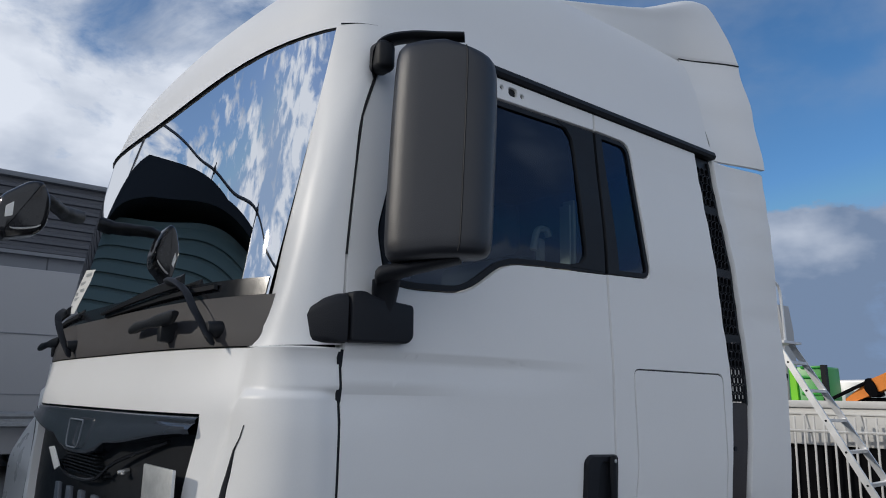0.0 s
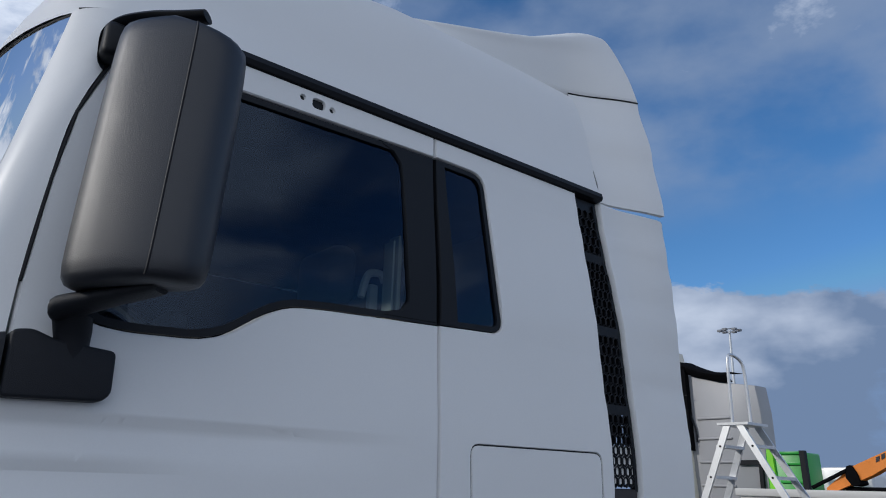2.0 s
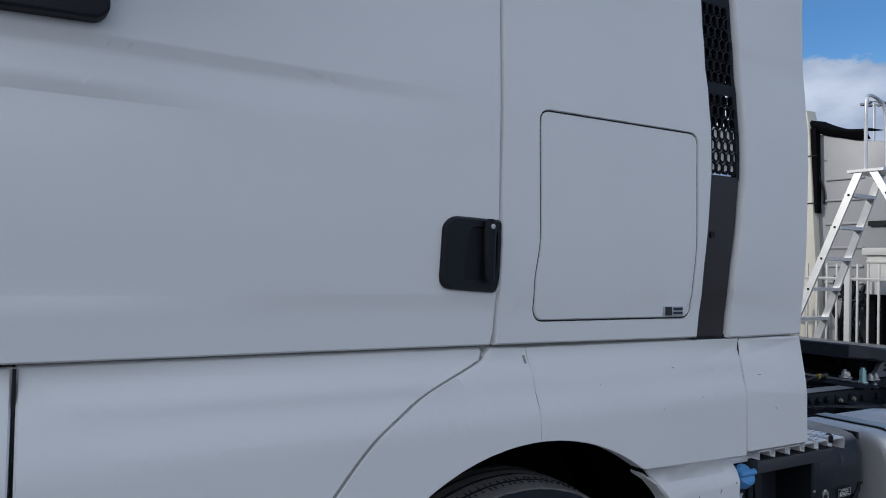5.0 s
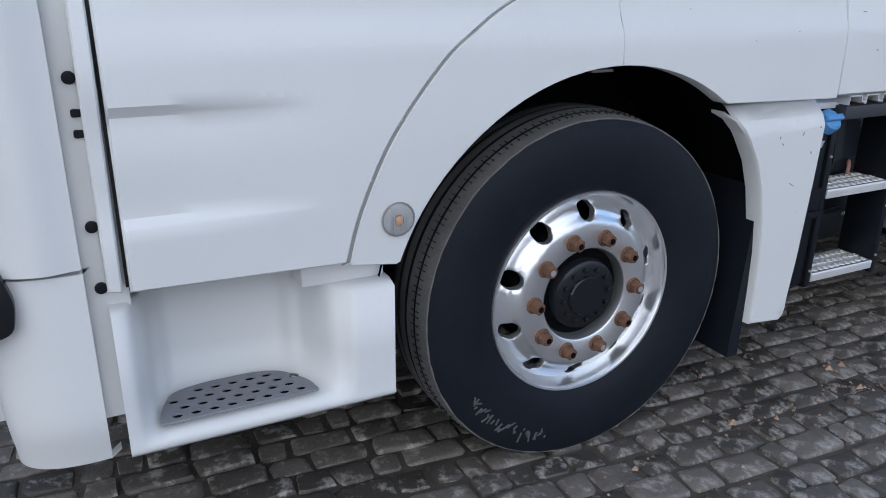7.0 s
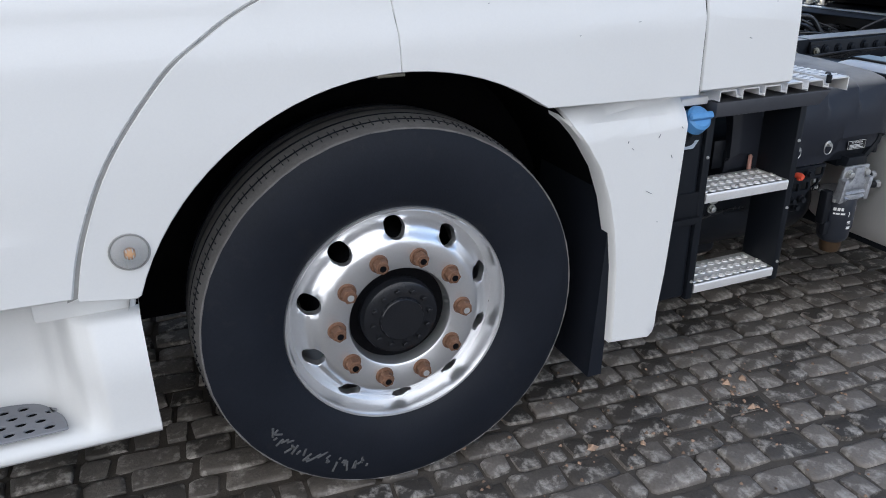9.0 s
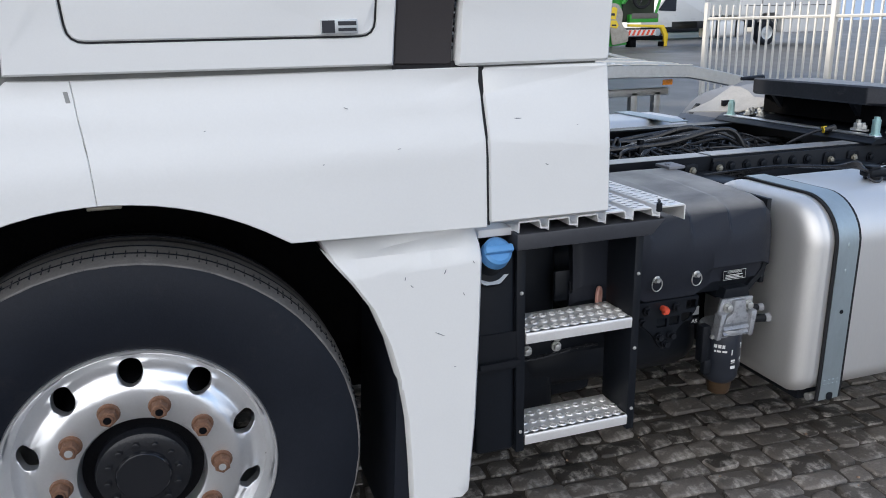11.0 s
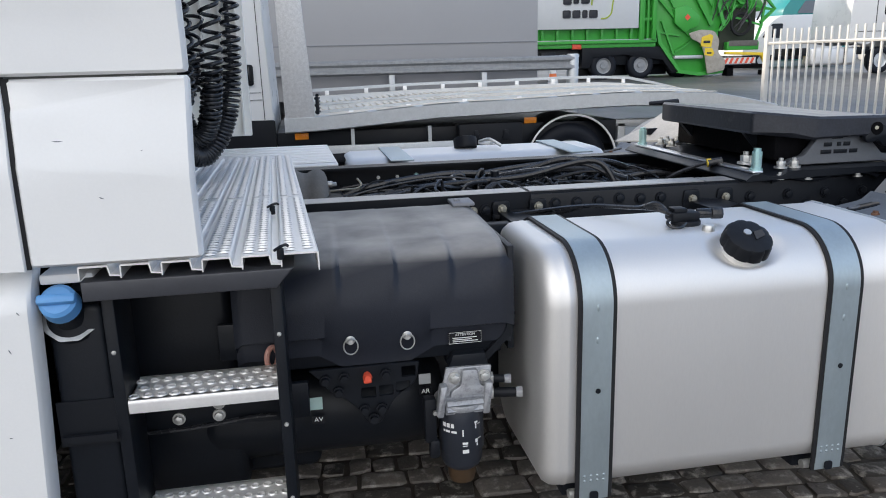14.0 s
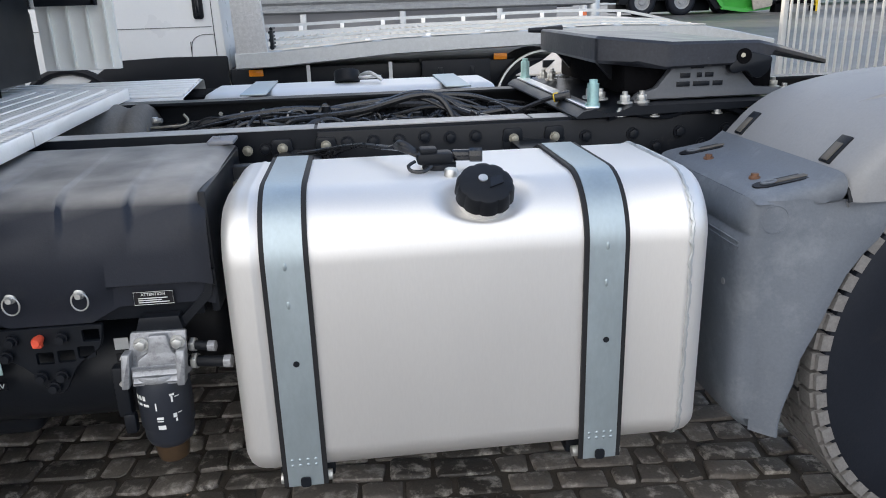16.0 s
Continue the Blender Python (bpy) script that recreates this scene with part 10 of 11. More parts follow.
for z in (2.75, 3.6, 4.3):
    bm = nothing()
    box(bm, 14.75, 15.5, 27.98, 28.2, z, z + 0.12, 0.02)
    part("column_tie", bm, GREEN, body)
bm = nothing()
box(bm, 10.2, 14.72, 27.86, 27.93, 2.47, 4.7, 0.01)
sign = part("sign_board", bm, SIGN_WHITE, gt, "white sign board with dark bars and an olive outline")
for x0, x1, z in ((11.55, 11.88, 3.54), (11.97, 12.18, 3.57), (12.28, 12.62, 3.57), (11.53, 11.85, 3.03), (11.93, 12.25, 3.03), (12.34, 12.54, 3.03), (12.62, 12.96, 3.03)):
    bm = nothing()
    box(bm, x0, x1, 27.845, 27.86, z - 0.15, z + 0.15, 0.05)
    part("dark_bar", bm, INK, sign)
bm = nothing()
tube(bm, smooth_line([(12.72, 27.85, 3.36), (12.76, 27.85, 3.58), (13.02, 27.85, 3.74), (13.58, 27.85, 3.74), (13.58, 27.85, 3.3), (13.54, 27.85, 3.05), (13.36, 27.85, 2.88), (13.12, 27.85, 2.85)], 4), 0.03, 6)
part("outline_mark", bm, material("olive_ink", (0.35, 0.45, 0.05), 0.5), sign)
# loader: a set-back skin with proud frame bars
bm = nothing()
prism(bm, [(15.5, 5.0), (15.5, 2.6), (15.72, 1.85), (16.58, 0.78), (17.48, 0.62), (18.45, 0.68), (18.35, 2.3), (18.55, 3.1), (19.4, 3.3), (19.9, 4.2), (19.8, 5.0)], 28.12, 30.5, "y", 0.03)
load = part("rear_loader", bm, GREEN, gt, "green rear loader with stiffening bars")
for pts_, r_ in (([(15.5, 2.86), (15.72, 1.87), (16.58, 0.80)], 0.10), ([(16.55, 0.74), (17.5, 0.60), (18.55, 0.68)], 0.10), ([(15.78, 2.75), (16.35, 1.42)], 0.06), ([(15.62, 3.6), (17.0, 2.15)], 0.07), ([(15.6, 4.4), (16.3, 3.25)], 0.06),
                 ([(16.5, 4.9), (17.95, 2.55)], 0.12), ([(17.0, 4.9), (18.0, 3.2)], 0.05), ([(17.4, 2.1), (16.4, 1.5)], 0.05), ([(15.6, 2.3), (16.6, 2.15)], 0.05), ([(16.0, 4.0), (16.9, 4.3)], 0.05), ([(18.1, 4.9), (18.2, 3.4), (18.5, 2.5)], 0.10),
                 ([(18.4, 4.2), (19.2, 3.4), (20.7, 3.1)], 0.07), ([(20.3, 3.62), (20.75, 3.15), (20.15, 2.6)], 0.08), ([(19.8, 4.9), (20.3, 3.6)], 0.09), ([(18.7, 2.9), (20.2, 2.5)], 0.05), ([(18.3, 2.3), (19.0, 3.3)], 0.06), ([(19.9, 1.6), (20.2, 2.5), (20.3, 3.5)], 0.06)):
    bm = nothing()
    tube(bm, [(x, 28.02, z) for x, z in pts_], r_, 4)
    part("loader_bar", bm, GREEN, load)
for x0, z0, x1, z1 in ((16.35, 1.22, 17.62, 1.36),):
    bm = nothing()
    box(bm, x0, x1, 27.9, 28.12, z0, z1, 0.03)
    part("pale_rail", bm, GALV, load, "pale worn rail")
bm = nothing()
prism(bm, rounded([(16.26, 3.2), (16.76, 3.32), (17.36, 2.9), (17.32, 2.52), (16.72, 2.28), (16.28, 2.62)], 0.06), 27.86, 28.02, "y", 0.02)
hexp = part("cover_plate", bm, GREEN, load, "green hexagonal cover plate")
bm = nothing()
prism(bm, [(16.68, 2.85), (16.81, 2.72), (16.94, 2.85), (16.81, 2.98)], 27.845, 27.86)
part("red_decal", bm, RED_CAP, hexp)
bm = nothing()
prism(bm, rounded([(16.87, 2.22), (17.38, 2.36), (17.98, 2.30), (18.23, 1.95), (18.17, 1.46), (18.55, 1.12), (18.51, 0.73), (17.76, 0.60), (17.6, 1.42), (17.41, 1.83), (17.0, 1.99)], [0.06, 0.1, 0.12, 0.15, 0.15, 0.1, 0.06, 0.08, 0.2, 0.15, 0.08]), 27.76, 27.84, "y", 0.02)
flap = part("guard_flap", bm, material("dirty_flap", (0.40, 0.37, 0.32), 0.65, var=0.4, scale=4, grain=40, dirt=(0.15, 0.13, 0.10), dirt_at=(0.55, 0.85)), load, "dirty grey side flap")
for pts_ in ([(17.40, 1.70), (17.86, 1.66), (17.92, 2.10), (17.78, 2.18), (17.42, 2.06)], [(17.58, 1.36), (17.92, 1.29), (18.02, 1.42), (17.9, 1.62), (17.6, 1.63)]):
    bm = nothing()
    prism(bm, pts_, 27.745, 27.76)
    dec_ = part("yellow_decal", bm, YELLOW, flap, "yellow warning decal")
bm = nothing()
box(bm, 17.50, 17.80, 27.738, 27.745, 1.82, 1.92, 0.002)
box(bm, 17.68, 17.88, 27.738, 27.745, 1.40, 1.46, 0.002)
part("decal_bar", bm, INK, flap)
# hopper and tail
bm = nothing()
box(bm, 18.5, 20.1, 28.3, 30.4, 1.55, 3.2, 0.02)
part("hopper", bm, material("hopper_dark", (0.035, 0.045, 0.03), 0.7, var=0.4, scale=3), load, "dark hopper opening")
bm = nothing()
box(bm, 18.72, 20.15, 28.0, 28.3, 1.52, 1.86, 0.03)
part("hopper_lip", bm, GREEN, load)
bm = nothing()
box(bm, 18.78, 20.08, 27.97, 28.0, 1.68, 1.90, 0.01)
part("worn_plate", bm, CAST_DUST, load, "worn bare metal plate")
bm = nothing()
prism(bm, [(18.64, 1.36), (18.64, 1.46), (20.4, 1.40), (20.66, 1.0), (20.62, 0.42), (20.45, 0.42), (20.45, 0.95), (20.25, 1.28)], 27.94, 28.1, "y", 0.02)
part("tail_frame", bm, YELLOW, load, "yellow tail frame")
bm = nothing()
box(bm, 18.55, 20.05, 28.0, 28.06, 0.97, 1.22, 0.01)
bump = part("tail_board", bm, PAPER, load, "red and white striped tail board")
for i in range(6):
    x = 18.6 + i * 0.235
    bm = nothing()
    prism(bm, [(x, 0.98), (x + 0.11, 0.98), (x + 0.22, 1.21), (x + 0.11, 1.21)], 27.985, 28.0)
    part("stripe", bm, RED_CAP, bump)
for x0, x1, z0, z1 in ((18.75, 19.05, 0.42, 0.92), (20.4, 20.62, 0.4, 0.7), (18.5, 20.4, 0.78, 0.94)):
    bm = nothing()
    box(bm, x0, x1, 27.95, 28.35, z0, z1, 0.03)
    part("tail_step", bm, MUD_SHADE, load, "dark tail step")
random.seed(31)
for q in range(14):
    bm = nothing()
    x0, z0 = 18.3 + 0.13 * q, 4.4 - 0.2 * (q % 4)
    tube(bm, smooth_line([(x0, 28.0, z0), (x0 + random.uniform(-0.3, 0.3), 27.92, z0 - 0.5), (x0 + random.uniform(-0.4, 0.2), 27.94, z0 - 1.0), (x0 - 0.3 + random.uniform(-0.3, 0.3), 28.0, z0 - 1.5)], 4), random.choice((0.025, 0.04)), 6)
    part("hose", bm, HOSE if q % 3 else GREEN, load)
bm = nothing()
tube(bm, [(19.25 + 0.42 * math.cos(a * math.tau / 24), 27.98, 2.55 + 0.42 * math.sin(a * math.tau / 24)) for a in range(24)], 0.07, 6, True)
part("hose_ring", bm, RUBBER_EDGE, load, "dark ring of hose")
bm = nothing()
prism(bm, [(18.3, 3.0), (20.2, 3.05), (20.75, 3.15), (20.3, 3.65), (20.0, 5.0), (18.2, 5.0)], 28.5, 30.4, "y", 0.03)
part("hopper_hood", bm, GREEN, load, "green hood over the hopper")
# undercarriage
bm = nothing()
box(bm, 6.5, 16.3, 28.3, 30.1, 1.05, 1.76, 0.02)
box(bm, 12.6, 16.5, 28.9, 29.9, 0.62, 1.1, 0.02)
part("chassis", bm, CHASSIS, gt)
bm = nothing()
prism(bm, rounded([(12.42, 0.95), (12.42, 1.74), (15.75, 1.74), (16.6, 0.72), (16.35, 0.66), (15.9, 1.2), (14.2, 1.45), (12.9, 1.35), (12.75, 0.95)], 0.05), 28.02, 28.3, "y", 0.02)
part("wheel_cover", bm, BLACK, gt, "black wheel cover")
for x in (13.37, 14.97):
    small_wheel((x, 28.06, GZ + 0.53), 0.55, 0.4, gt, WHEEL_STEEL)
small_wheel((16.9, 28.5, GZ + 0.45), 0.48, 0.4, gt, WHEEL_STEEL)
for x0, x1, z0, z1, mt in ((12.0, 12.38, 1.70, 1.95, RED_CAP), (9.6, 10.6, 0.95, 1.65, BLACK), (10.7, 11.3, 1.0, 1.6, CHASSIS), (11.5, 12.3, 1.40, 1.50, GALV), (11.5, 12.3, 0.95, 1.03, GALV)):
    bm = nothing()
    box(bm, x0, x1, 27.98, 28.12, z0, z1, 0.02)
    part("side_box" if mt in (BLACK, CHASSIS) else "red_lamp" if mt is RED_CAP else "side_guard", bm, mt, gt)


def van(x, y, turn, name, label, mat):
    z = lift(x, y)
    v = thing(name, (x, y, z), label, "van")
    m_ = Matrix.Translation((x, y, z)) @ pose(0, 0, 0, 0, 0, turn)

    def add(n_, b, mt, lab=""):
        bmesh.ops.transform(b, matrix=m_, verts=b.verts[:])
        return part(n_, b, mt, v, lab)
    b = nothing()
    prism(b, rounded([(-2.9, 0.4), (-2.95, 1.15), (-2.2, 1.35), (-1.4, 2.2), (-0.9, 2.5), (2.9, 2.55), (2.95, 0.4)], [0.1, 0.2, 0.2, 0.3, 0.3, 0.1, 0.05]), -1.0, 1.0, "y", 0.05)
    add("body", b, mat, "white van body")
    b = nothing()
    prism(b, rounded([(-1.9, 1.45), (-1.35, 2.1), (-0.75, 2.1), (-0.75, 1.4)], 0.06), -1.02, -0.99)
    box(b, -2.12, -2.02, -0.8, 0.8, 1.4, 1.42)
    add("side_window", b, BLACK_GLOSS, "dark side window")
    b = nothing()
    box(b, -2.98, 2.97, -1.02, 1.02, 0.36, 0.62, 0.03)
    add("lower_trim", b, BLACK)
    for px in (-1.9, 1.7):
        b = nothing()
        cyl(b, (px, -1.03, 0.36), (px, -0.75, 0.36), 0.36, seg=28, bevel=0.04)
        add("wheel", b, RUBBER)
        b = nothing()
        cyl(b, (px, -1.045, 0.36), (px, -0.9, 0.36), 0.2, seg=20)
        add("hub_cap", b, GALV)
    return v


van(25.5, 34.5, 5, "delivery_van", "white delivery van parked on the wet yard", VAN_WHITE)
# white tractor unit in the distance
WZ = lift(0, 27)
wt = thing("distant_truck", (25, 27, WZ), "white tractor unit parked far behind the fence", "truck")
bm = nothing()
prism(bm, rounded([(22.75, WZ + 1.25), (22.8, WZ + 2.6), (23.0, WZ + 4.5), (27.6, WZ + 4.7), (27.8, WZ + 0.5), (25.2, WZ + 0.5), (25.05, WZ + 1.1), (24.7, WZ + 1.32), (24.0, WZ + 1.32), (23.65, WZ + 1.1)], [0.05, 0.2, 0.3, 0.2, 0.1, 0.1, 0.2, 0.25, 0.25, 0.1]), 26.0, 28.4, "y", 0.05)
cab_ = part("cab", bm, VAN_WHITE, wt, "white cab")
bm = nothing()
prism(bm, rounded([(24.25, WZ + 2.25), (25.5, WZ + 2.15), (25.6, WZ + 3.3), (24.3, WZ + 3.35)], 0.1), 25.96, 26.0)
part("cab_window", bm, BLACK_GLOSS, cab_)
bm = nothing()
box(bm, 25.72, 25.95, 25.6, 25.9, WZ + 2.2, WZ + 3.3, 0.06)
part("mirror", bm, BLACK, cab_, "black mirror")
bm = nothing()
for x in (23.9, 25.65):
    box(bm, x, x + 0.025, 25.985, 26.0, WZ + 1.4, WZ + 4.2)
box(bm, 23.0, 27.6, 25.985, 26.0, WZ + 1.62, WZ + 1.645)
part("door_gap", bm, CHASSIS, cab_)
bm = nothing()
box(bm, 20.9, 24.0, 26.3, 28.1, WZ + 0.75, WZ + 1.05, 0.02)
part("chassis", bm, CHASSIS, wt)
bm = nothing()
box(bm, 21.25, 23.2, 26.1, 26.7, WZ + 0.35, WZ + 1.05, 0.12, 3)
tk_ = part("tank", bm, TANK, wt, "pale fuel tank")
bm = nothing()
for x in (21.7, 22.7):
    box(bm, x, x + 0.06, 26.07, 26.1, WZ + 0.34, WZ + 1.06)
part("tank_band", bm, CHASSIS, tk_)
small_wheel((24.35, 26.05, WZ + 0.51), 0.53, 0.35, wt, GALV)
tl = thing("teal_truck", (33, 44, lift(0, 44)), "teal truck cab far off", "truck")
bm = nothing()
prism(bm, rounded([(31.2, 0.9), (31.2, 4.0), (32.3, 5.2), (35.6, 5.3), (35.9, 0.9)], 0.3), 43, 45.4, "y", 0.05)
tcab = part("cab", bm, TEAL, tl)
bm = nothing()
prism(bm, rounded([(32.2, 3.75), (33.8, 3.75), (33.8, 4.5), (32.7, 4.5)], 0.1), 42.96, 43.0)
part("cab_window", bm, BLUE_GREY, tcab)
bm = nothing()
box(bm, 35.9, 44, 43.2, 45.3, 1.5, 3.6, 0.05)
part("body", bm, VAN_WHITE, tl)
g2 = thing("green_container", (24, 40, lift(0, 40)), "green open container far off", "container")
bm = nothing()
prism(bm, [(20.2, 0.8), (20.0, 4.0), (24.4, 4.0), (24.2, 0.8)], 40, 42, "y", 0.04)
part("body", bm, GREEN, g2)
far = thing("far_hall", (30, 75, lift(0, 60)), "pale hall far behind the yard", "building")
bm = nothing()
box(bm, 0, 75, 72, 80, 1.0, 7.0)
part("wall", bm, SIGN_WHITE, far)

# white bar fence along the yard
def fence(a, b_, n_posts, label):
    f = thing("bar_fence", ((a[0] + b_[0]) / 2, (a[1] + b_[1]) / 2, lift(*a)), label, "fence")
    A, B = Vector((*a, 0)), Vector((*b_, 0))
    d = (B - A).normalized()
    ang = math.degrees(math.atan2(d.y, d.x))
    L = (B - A).length
    p = nothing()
    box(p, -0.035, 0.035, -0.035, 0.035, -0.03, 1.72, 0.006)
    alike("post", p, WHITE_FENCE, f, [Matrix.Translation((*(A + d * (L * i / n_posts)).xy, lift(*(A + d * (L * i / n_posts)).xy))) @ pose(0, 0, 0, 0, 0, ang) for i in range(n_posts + 1)], "", 30)
    q = nothing()
    box(q, -0.0125, 0.0125, -0.0125, 0.0125, 0.12, 1.68, 0.002)
    n = int(L / 0.13)
    alike("picket", q, WHITE_FENCE, f, [Matrix.Translation((*(A + d * (0.13 * i)).xy, lift(*(A + d * (0.13 * i)).xy))) @ pose(0, 0, 0, 0, 0, ang) for i in range(1, n)], "", 30)
    for z in (0.16, 1.48):
        r_ = nothing()
        tube(r_, [(*A.xy, z + lift(*a)), (*((A + B) / 2).xy, z + lift(*((A + B) / 2).xy)), (*B.xy, z + lift(*b_))], 0.022, 6)
        part("rail", r_, WHITE_FENCE, f)
    return f


fence((7.9, 8.6), (8.7, 2.0), 3, "white painted steel bar fence")
fence((8.7, 1.9), (8.72, -6.0), 3, "white painted steel bar fence")

# step ladder behind the tractor
lad = thing("step_ladder", (5.72, 2.34, 0), "tall aluminium step ladder with a hand loop, unfolded", "ladder")
LC, LL, LW = Vector((5.72, 2.34, 0)), Vector((-0.046, 0.999, 0)), Vector((0.999, 0.046, 0))


def lp(along, across, z):
    return LC + LL * along * 1.07 + LW * across * 1.07 + Vector((0, 0, z * 1.045))


for side, k in ((1, 0.98), (-1, 1.42)):
    for w in (-0.22, 0.22):
        bm = nothing()
        a, b_ = lp(0.06 * side, w * 0.8, 2.37), lp(side * k, w * 1.3, 0.0)
        rows = [[p + LW * (0.012 * cx) + LL * (0.036 * cz) for cx, cz in ((-1, -1), (1, -1), (1, -0.8), (-0.4, -0.8), (-0.4, 0.8), (1, 0.8), (1, 1), (-1, 1))] for p in (a, b_)]
        loft(bm, rows, closed=True, caps=True)
        fix_normals(bm)
        stile = part("stile", bm, ALU_LADDER, lad, "", 30)
        if w < 0:
            for i in range(8):
                t = (i + 0.7) / 8.5
                p = a.lerp(b_, t) - LW * 0.012
                bm = nothing()
                cyl(bm, p - LW * 0.004, p + LW * 0.002, 0.011, seg=10)
                part("rivet", bm, BLACK, stile)
    for i in range(8):
        t = (i + 0.7) / 8.5
        bm = nothing()
        al, z = side * (0.06 + (k - 0.06) * t), 2.37 * (1 - t)
        ww = 0.22 * (0.8 + 0.5 * t)
        dep = 0.045 if side > 0 else 0.03
        rows = [[lp(al + dep * cx, w, z + 0.014 * cz) for cx, cz in ((-1, -1), (1, -1), (1, 1), (-1, 1))] for w in (-ww, ww)]
        loft(bm, rows, closed=True, caps=True)
        fix_normals(bm)
        part("rung", bm, ALU_LADDER, lad, "", 30)
bm = nothing()
rows = [[lp(0.15 * cx, w, 2.38 + 0.012 * cz) for cx, cz in ((-1, -1), (1, -1), (1, 1), (-1, 1))] for w in (-0.2, 0.2)]
loft(bm, rows, closed=True, caps=True)
fix_normals(bm)
part("top_tray", bm, ALU_LADDER, lad)
bm = nothing()
tube(bm, smooth_line([lp(0.03, -0.13, 2.38), lp(0.03, -0.13, 2.7), lp(0.03, -0.128, 2.96), lp(0.03, -0.09, 3.045), lp(0.02, 0.05, 3.03), lp(0.0, 0.115, 2.95), lp(-0.01, 0.13, 2.7), lp(-0.02, 0.13, 2.38)], 6), 0.016, 10)
part("hand_loop", bm, ALU_LADDER, lad)

# back of another white cab; warm sunlight on its corner is in the cream
sh = thing("other_cab_back", (9.9, 4.9, 0), "back of another white cab, its sunlit corner painted cream", "cab shell")
SHELL_EYE = Vector((-1.2, -1.49, 1.49))
SHELL = Matrix.Translation(SHELL_EYE) @ Matrix.Scale(1.367, 4) @ Matrix.Translation(-SHELL_EYE)


def shell_part(name, b, mat, parent, label=""):
    bmesh.ops.transform(b, matrix=SHELL, verts=b.verts[:])
    return part(name, b, mat, parent, label)


bm = nothing()
prism(bm, [(3.40, 0.395), (3.78, 0.395), (3.80, 1.93), (3.79, 3.34), (3.635, 3.36), (3.60, 3.2), (3.52, 1.95)], 6.62, 6.80, "x", 0.01)
shell_part("corner_panel", bm, BEIGE, sh, "white side deflector, sunlight painted in as cream")
bm = nothing()
prism(bm, [(2.60, 0.395), (3.52, 0.395), (3.55, 2.0), (3.60, 3.1), (3.0, 2.95), (2.70, 2.9), (2.66, 2.6)], 6.72, 6.98, "x", 0.01)
wall_ = shell_part("back_panel", bm, GREY_BOX, sh, "grey pressed back panel")
for z in (1.25, 1.42, 1.6, 1.8, 2.06, 2.32, 2.55):
    bm = nothing()
    box(bm, 6.70, 6.725, 3.02, 3.45, z, z + 0.025, 0.008)
    shell_part("pressing", bm, GREY_BOX, wall_)
bm = nothing()
rows = []
for i in range(13):
    t = i / 12
    y_ = 3.63 - 0.68 * t
    zt = 3.26 - 0.19 * (1 - (1 - t) ** 2)
    rows.append([(6.70, y_, zt - 0.11 - 0.008 * math.sin(9 * t)), (6.66, y_, zt - 0.08), (6.64, y_, zt - 0.03), (6.68, y_, zt), (6.98, y_, zt + 0.01)])
loft(bm, rows)
fix_normals(bm)
shell_part("roof_edge", bm, MUD_SHADE, sh, "black roof edge")
bm = nothing()
box(bm, 6.68, 6.72, 2.64, 2.96, 2.04, 2.09)
box(bm, 6.68, 6.72, 2.68, 2.72, 1.2, 2.04)
shell_part("black_bracket", bm, BLACK, sh)
bm = nothing()
tube(bm, smooth_line([(6.70, 3.58, 3.1), (6.69, 3.54, 2.7), (6.70, 3.47, 2.45), (6.70, 3.46, 2.3)], 4), 0.012, 6)
shell_part("hanging_seal", bm, RUBBER, sh)
for z in (2.30, 2.83):
    bm = nothing()
    box(bm, 6.612, 6.62, 3.50, 3.80, z, z + 0.012)
    shell_part("panel_joint", bm, RUBBER_EDGE, sh)
bm = nothing()
prism(bm, [(3.50, 2.2), (3.53, 2.2), (3.60, 3.15), (3.53, 3.15)], 6.64, 6.72, "x")
shell_part("dark_edge", bm, MUD_SHADE, sh, "dark strip beside the cream panel")
random.seed(44)
for q in range(16):
    bm = nothing()
    y_, z = random.uniform(2.75, 3.2), random.uniform(1.1, 1.5)
    tube(bm, smooth_line([(6.62, y_, z), (6.58, y_ + random.uniform(-0.1, 0.1), z + random.uniform(0, 0.18)), (6.57, y_ + random.uniform(-0.15, 0.15), z + random.uniform(-0.1, 0.1)), (6.60, y_ + random.uniform(-0.15, 0.15), z - random.uniform(0.1, 0.4)), (6.66, y_, z - 0.5)], 5), random.choice((0.012, 0.018, 0.025)), 6)
    shell_part("hose", bm, RUBBER, sh, "black hose")
# skip, machine arm and tipper behind the fence
sk = thing("green_skip", (9.3, 3.6, 0), "lime and green steel bin, lid shut", "container")
bm = nothing()
prism(bm, rounded([(3.26, -0.01), (3.84, -0.01), (3.88, 2.39), (3.36, 2.39)], 0.03), 9.06, 9.6, "x", 0.02)
body_ = part("body", bm, GREEN, sk)
for z in (2.38, 2.24, 2.0):
    bm = nothing()
    box(bm, 9.03, 9.07, 3.36, 3.68, z - 0.02, z + 0.02, 0.008)
    part("rib", bm, GREEN, body_)
bm = nothing()
prism(bm, [(3.24, 0.2), (3.31, 0.2), (3.38, 2.41), (3.31, 2.41)], 9.02, 9.1, "x")
part("black_edge", bm, BLACK, sk)
bm = nothing()
prism(bm, [(3.64, 0.4), (3.80, 0.4), (3.84, 2.43), (3.76, 2.43)], 9.02, 9.06, "x")
part("lime_side", bm, LIME, sk)
ex = thing("excavator", (9.2, 2.4, 0), "orange excavator with its arm lowered", "excavator")
bm = nothing()
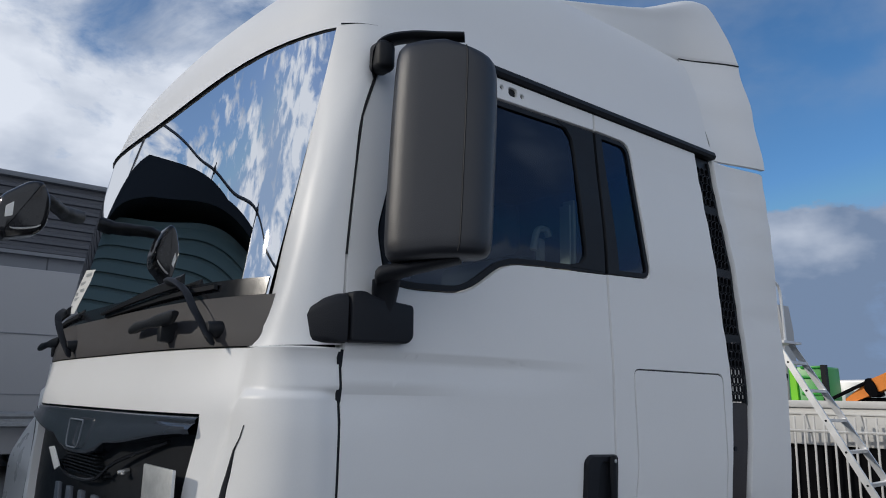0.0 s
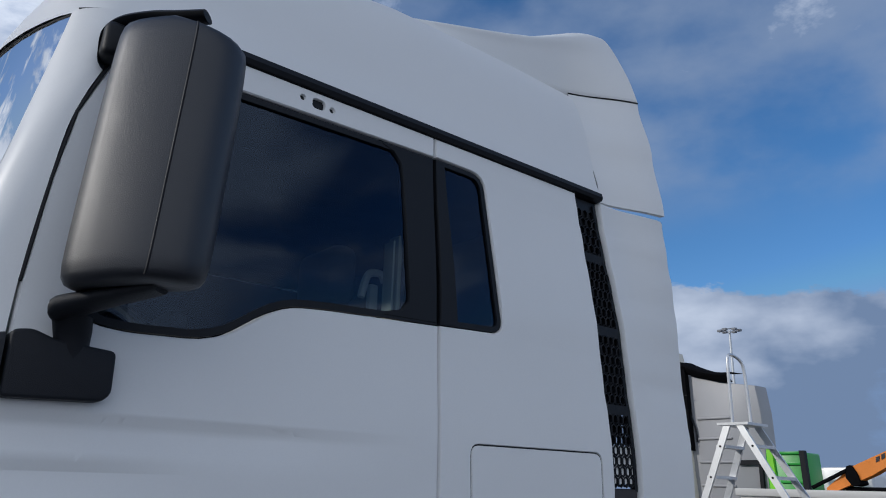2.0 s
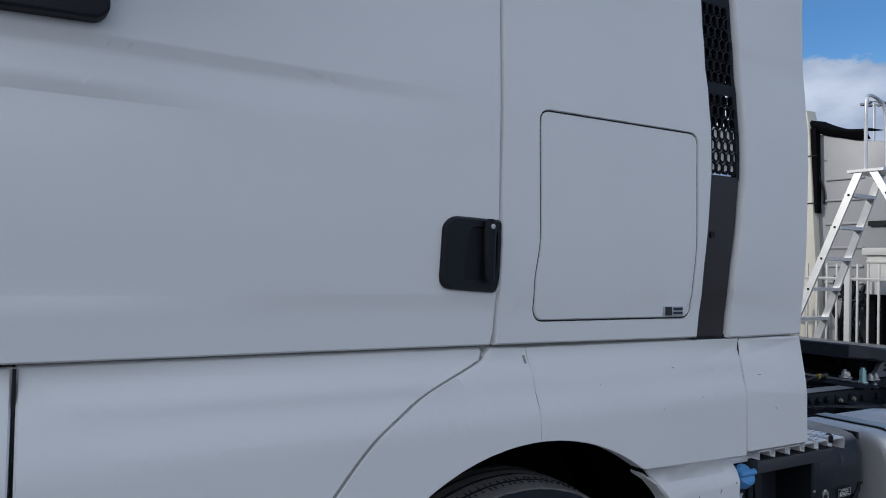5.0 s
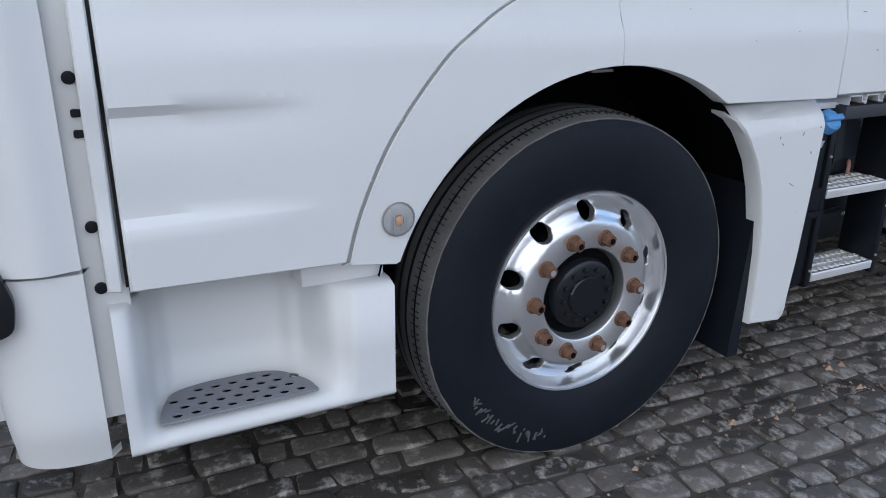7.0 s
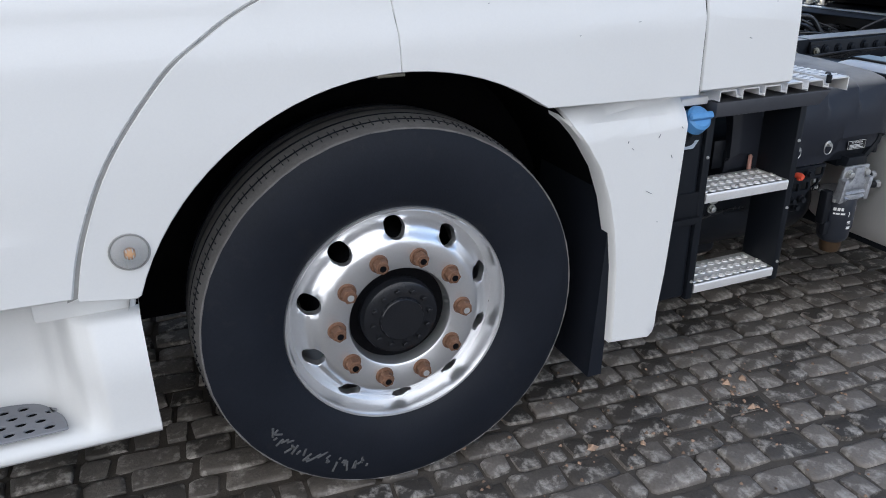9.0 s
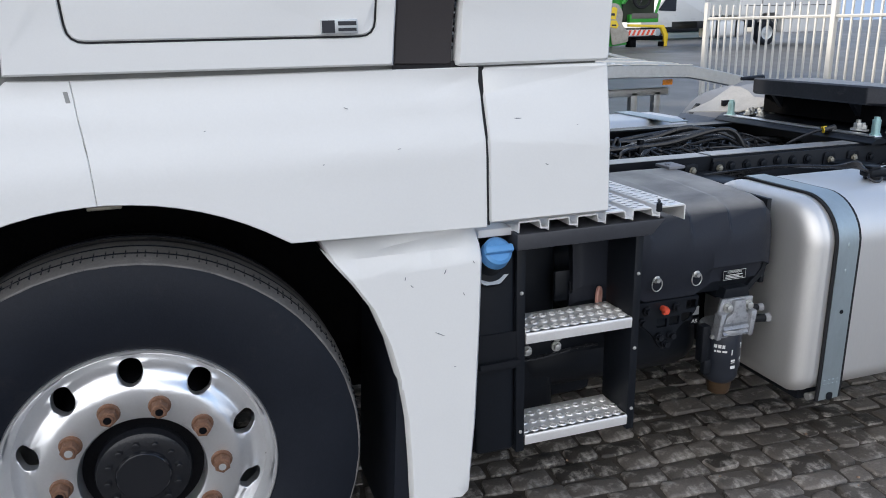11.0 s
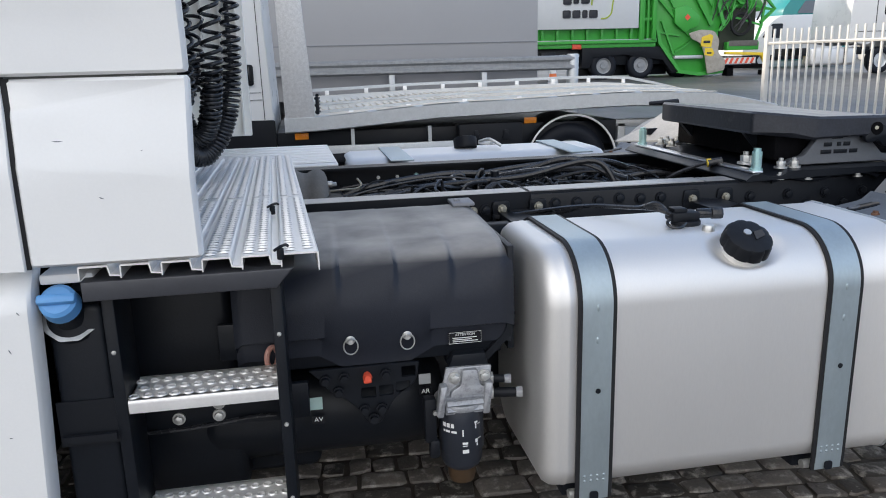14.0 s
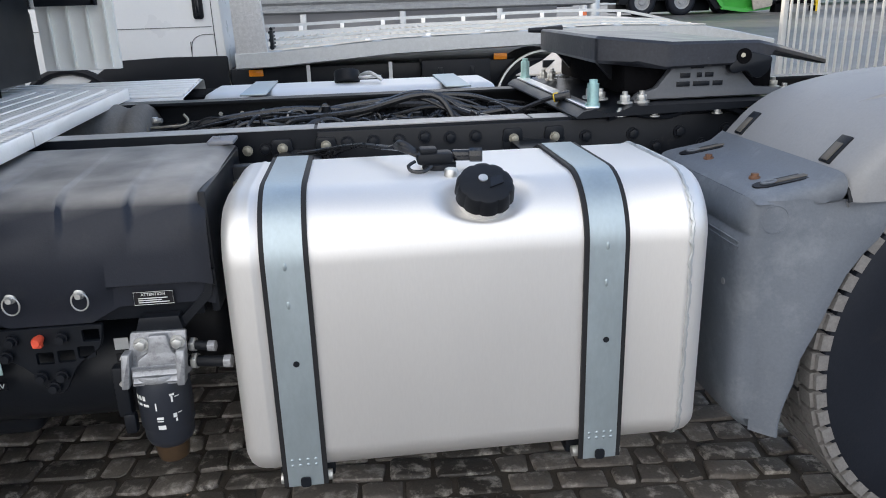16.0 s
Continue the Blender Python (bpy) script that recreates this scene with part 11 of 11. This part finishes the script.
loft(bm, [[(x, y_, z) for x, z in ((9.0, z0), (9.0, z1), (9.18, z1), (9.18, z0))] for y_, z0, z1 in ((3.05, 1.84, 1.93), (2.70, 1.99, 2.20), (2.45, 2.10, 2.31), (2.24, 2.22, 2.40), (1.6, 2.4, 2.66))], closed=True, caps=True)
fix_normals(bm)
arm_ = part("arm", bm, ORANGE_PAINT, ex, "orange arm with dark bars")
bm = nothing()
tube(bm, [(8.97, 3.22, 1.93), (8.97, 2.76, 2.15)], 0.026, 10)
part("ram", bm, MUD_SHADE, ex)
bm = nothing()
prism(bm, rounded([(2.78, 2.06), (2.70, 1.95), (2.60, 1.98), (2.64, 2.12), (2.70, 2.22), (2.76, 2.20)], 0.02), 8.95, 9.22, "x", 0.01)
part("hinge", bm, MUD_SHADE, ex)
for k in range(3):
    bm = nothing()
    y_ = 2.40 - 0.07 * k
    prism(bm, [(y_, 2.25 + 0.035 * k), (y_ - 0.045, 2.27 + 0.035 * k), (y_ - 0.05, 2.33 + 0.035 * k), (y_ - 0.005, 2.31 + 0.035 * k)], 8.992, 9.0, "x")
    part("dark_bar", bm, INK, arm_)
bm = nothing()
box(bm, 9.05, 10.0, 1.2, 2.9, -0.01, 1.95, 0.05)
part("base", bm, MUD_SHADE, ex)
wb = thing("white_tipper", (9.0, 1.5, 0), "cream white tipper body behind the fence", "container")
bm = nothing()
box(bm, 8.86, 8.96, -3.5, 4.2, 1.28, 1.80, 0.01)
box(bm, 8.82, 9.0, -3.55, 4.25, 1.80, 1.90, 0.01)
box(bm, 8.84, 8.96, -3.5, 4.2, 1.70, 1.73, 0.005)
part("body_side", bm, WHITE_FENCE, wb, "cream white body side")
st_ = nothing()
prism(st_, [(-0.03, 0), (0.03, 0), (0.12, 0.42), (0.06, 0.42)], -0.02, 0.02, "x")
alike("body_stay", st_, WHITE_FENCE, wb, [Matrix.Translation((8.85, y_, 1.29)) for y_ in (3.5, 2.75, 1.9, 1.0)])
bm = nothing()
box(bm, 8.90, 8.98, -3.5, 4.2, -0.01, 1.28)
part("under", bm, MUD_SHADE, wb)
wc = thing("white_cab", (10.8, 3.3, 0), "white vehicle roof behind the tipper", "vehicle")
bm = nothing()
prism(bm, rounded([(2.9, -0.01), (3.85, -0.01), (3.82, 2.1), (3.65, 2.23), (3.23, 2.235), (2.95, 2.15)], 0.06), 10.2, 11.6, "x", 0.03)
part("body", bm, VAN_WHITE, wc)
lm = thing("lamp_mast", (100, 55, lift(0, 55)), "tall lamp mast with a ring of floodlights", "lamp mast")
bm = nothing()
cyl(bm, (100, 55, 1.0), (100, 55, 24.4), 0.3, 0.16, 10)
part("pole", bm, GALV, lm)
bm = nothing()
tube(bm, [(100 + 1.2 * math.cos(a * math.tau / 20), 55 + 1.2 * math.sin(a * math.tau / 20), 24.4) for a in range(20)], 0.08, 6, True)
for k in range(6):
    a = k * math.tau / 6
    box(bm, 100 + 1.3 * math.cos(a) - 0.3, 100 + 1.3 * math.cos(a) + 0.3, 55 + 1.3 * math.sin(a) - 0.3, 55 + 1.3 * math.sin(a) + 0.3, 24.2, 24.5)
part("floodlight", bm, WALL_GREY, lm)
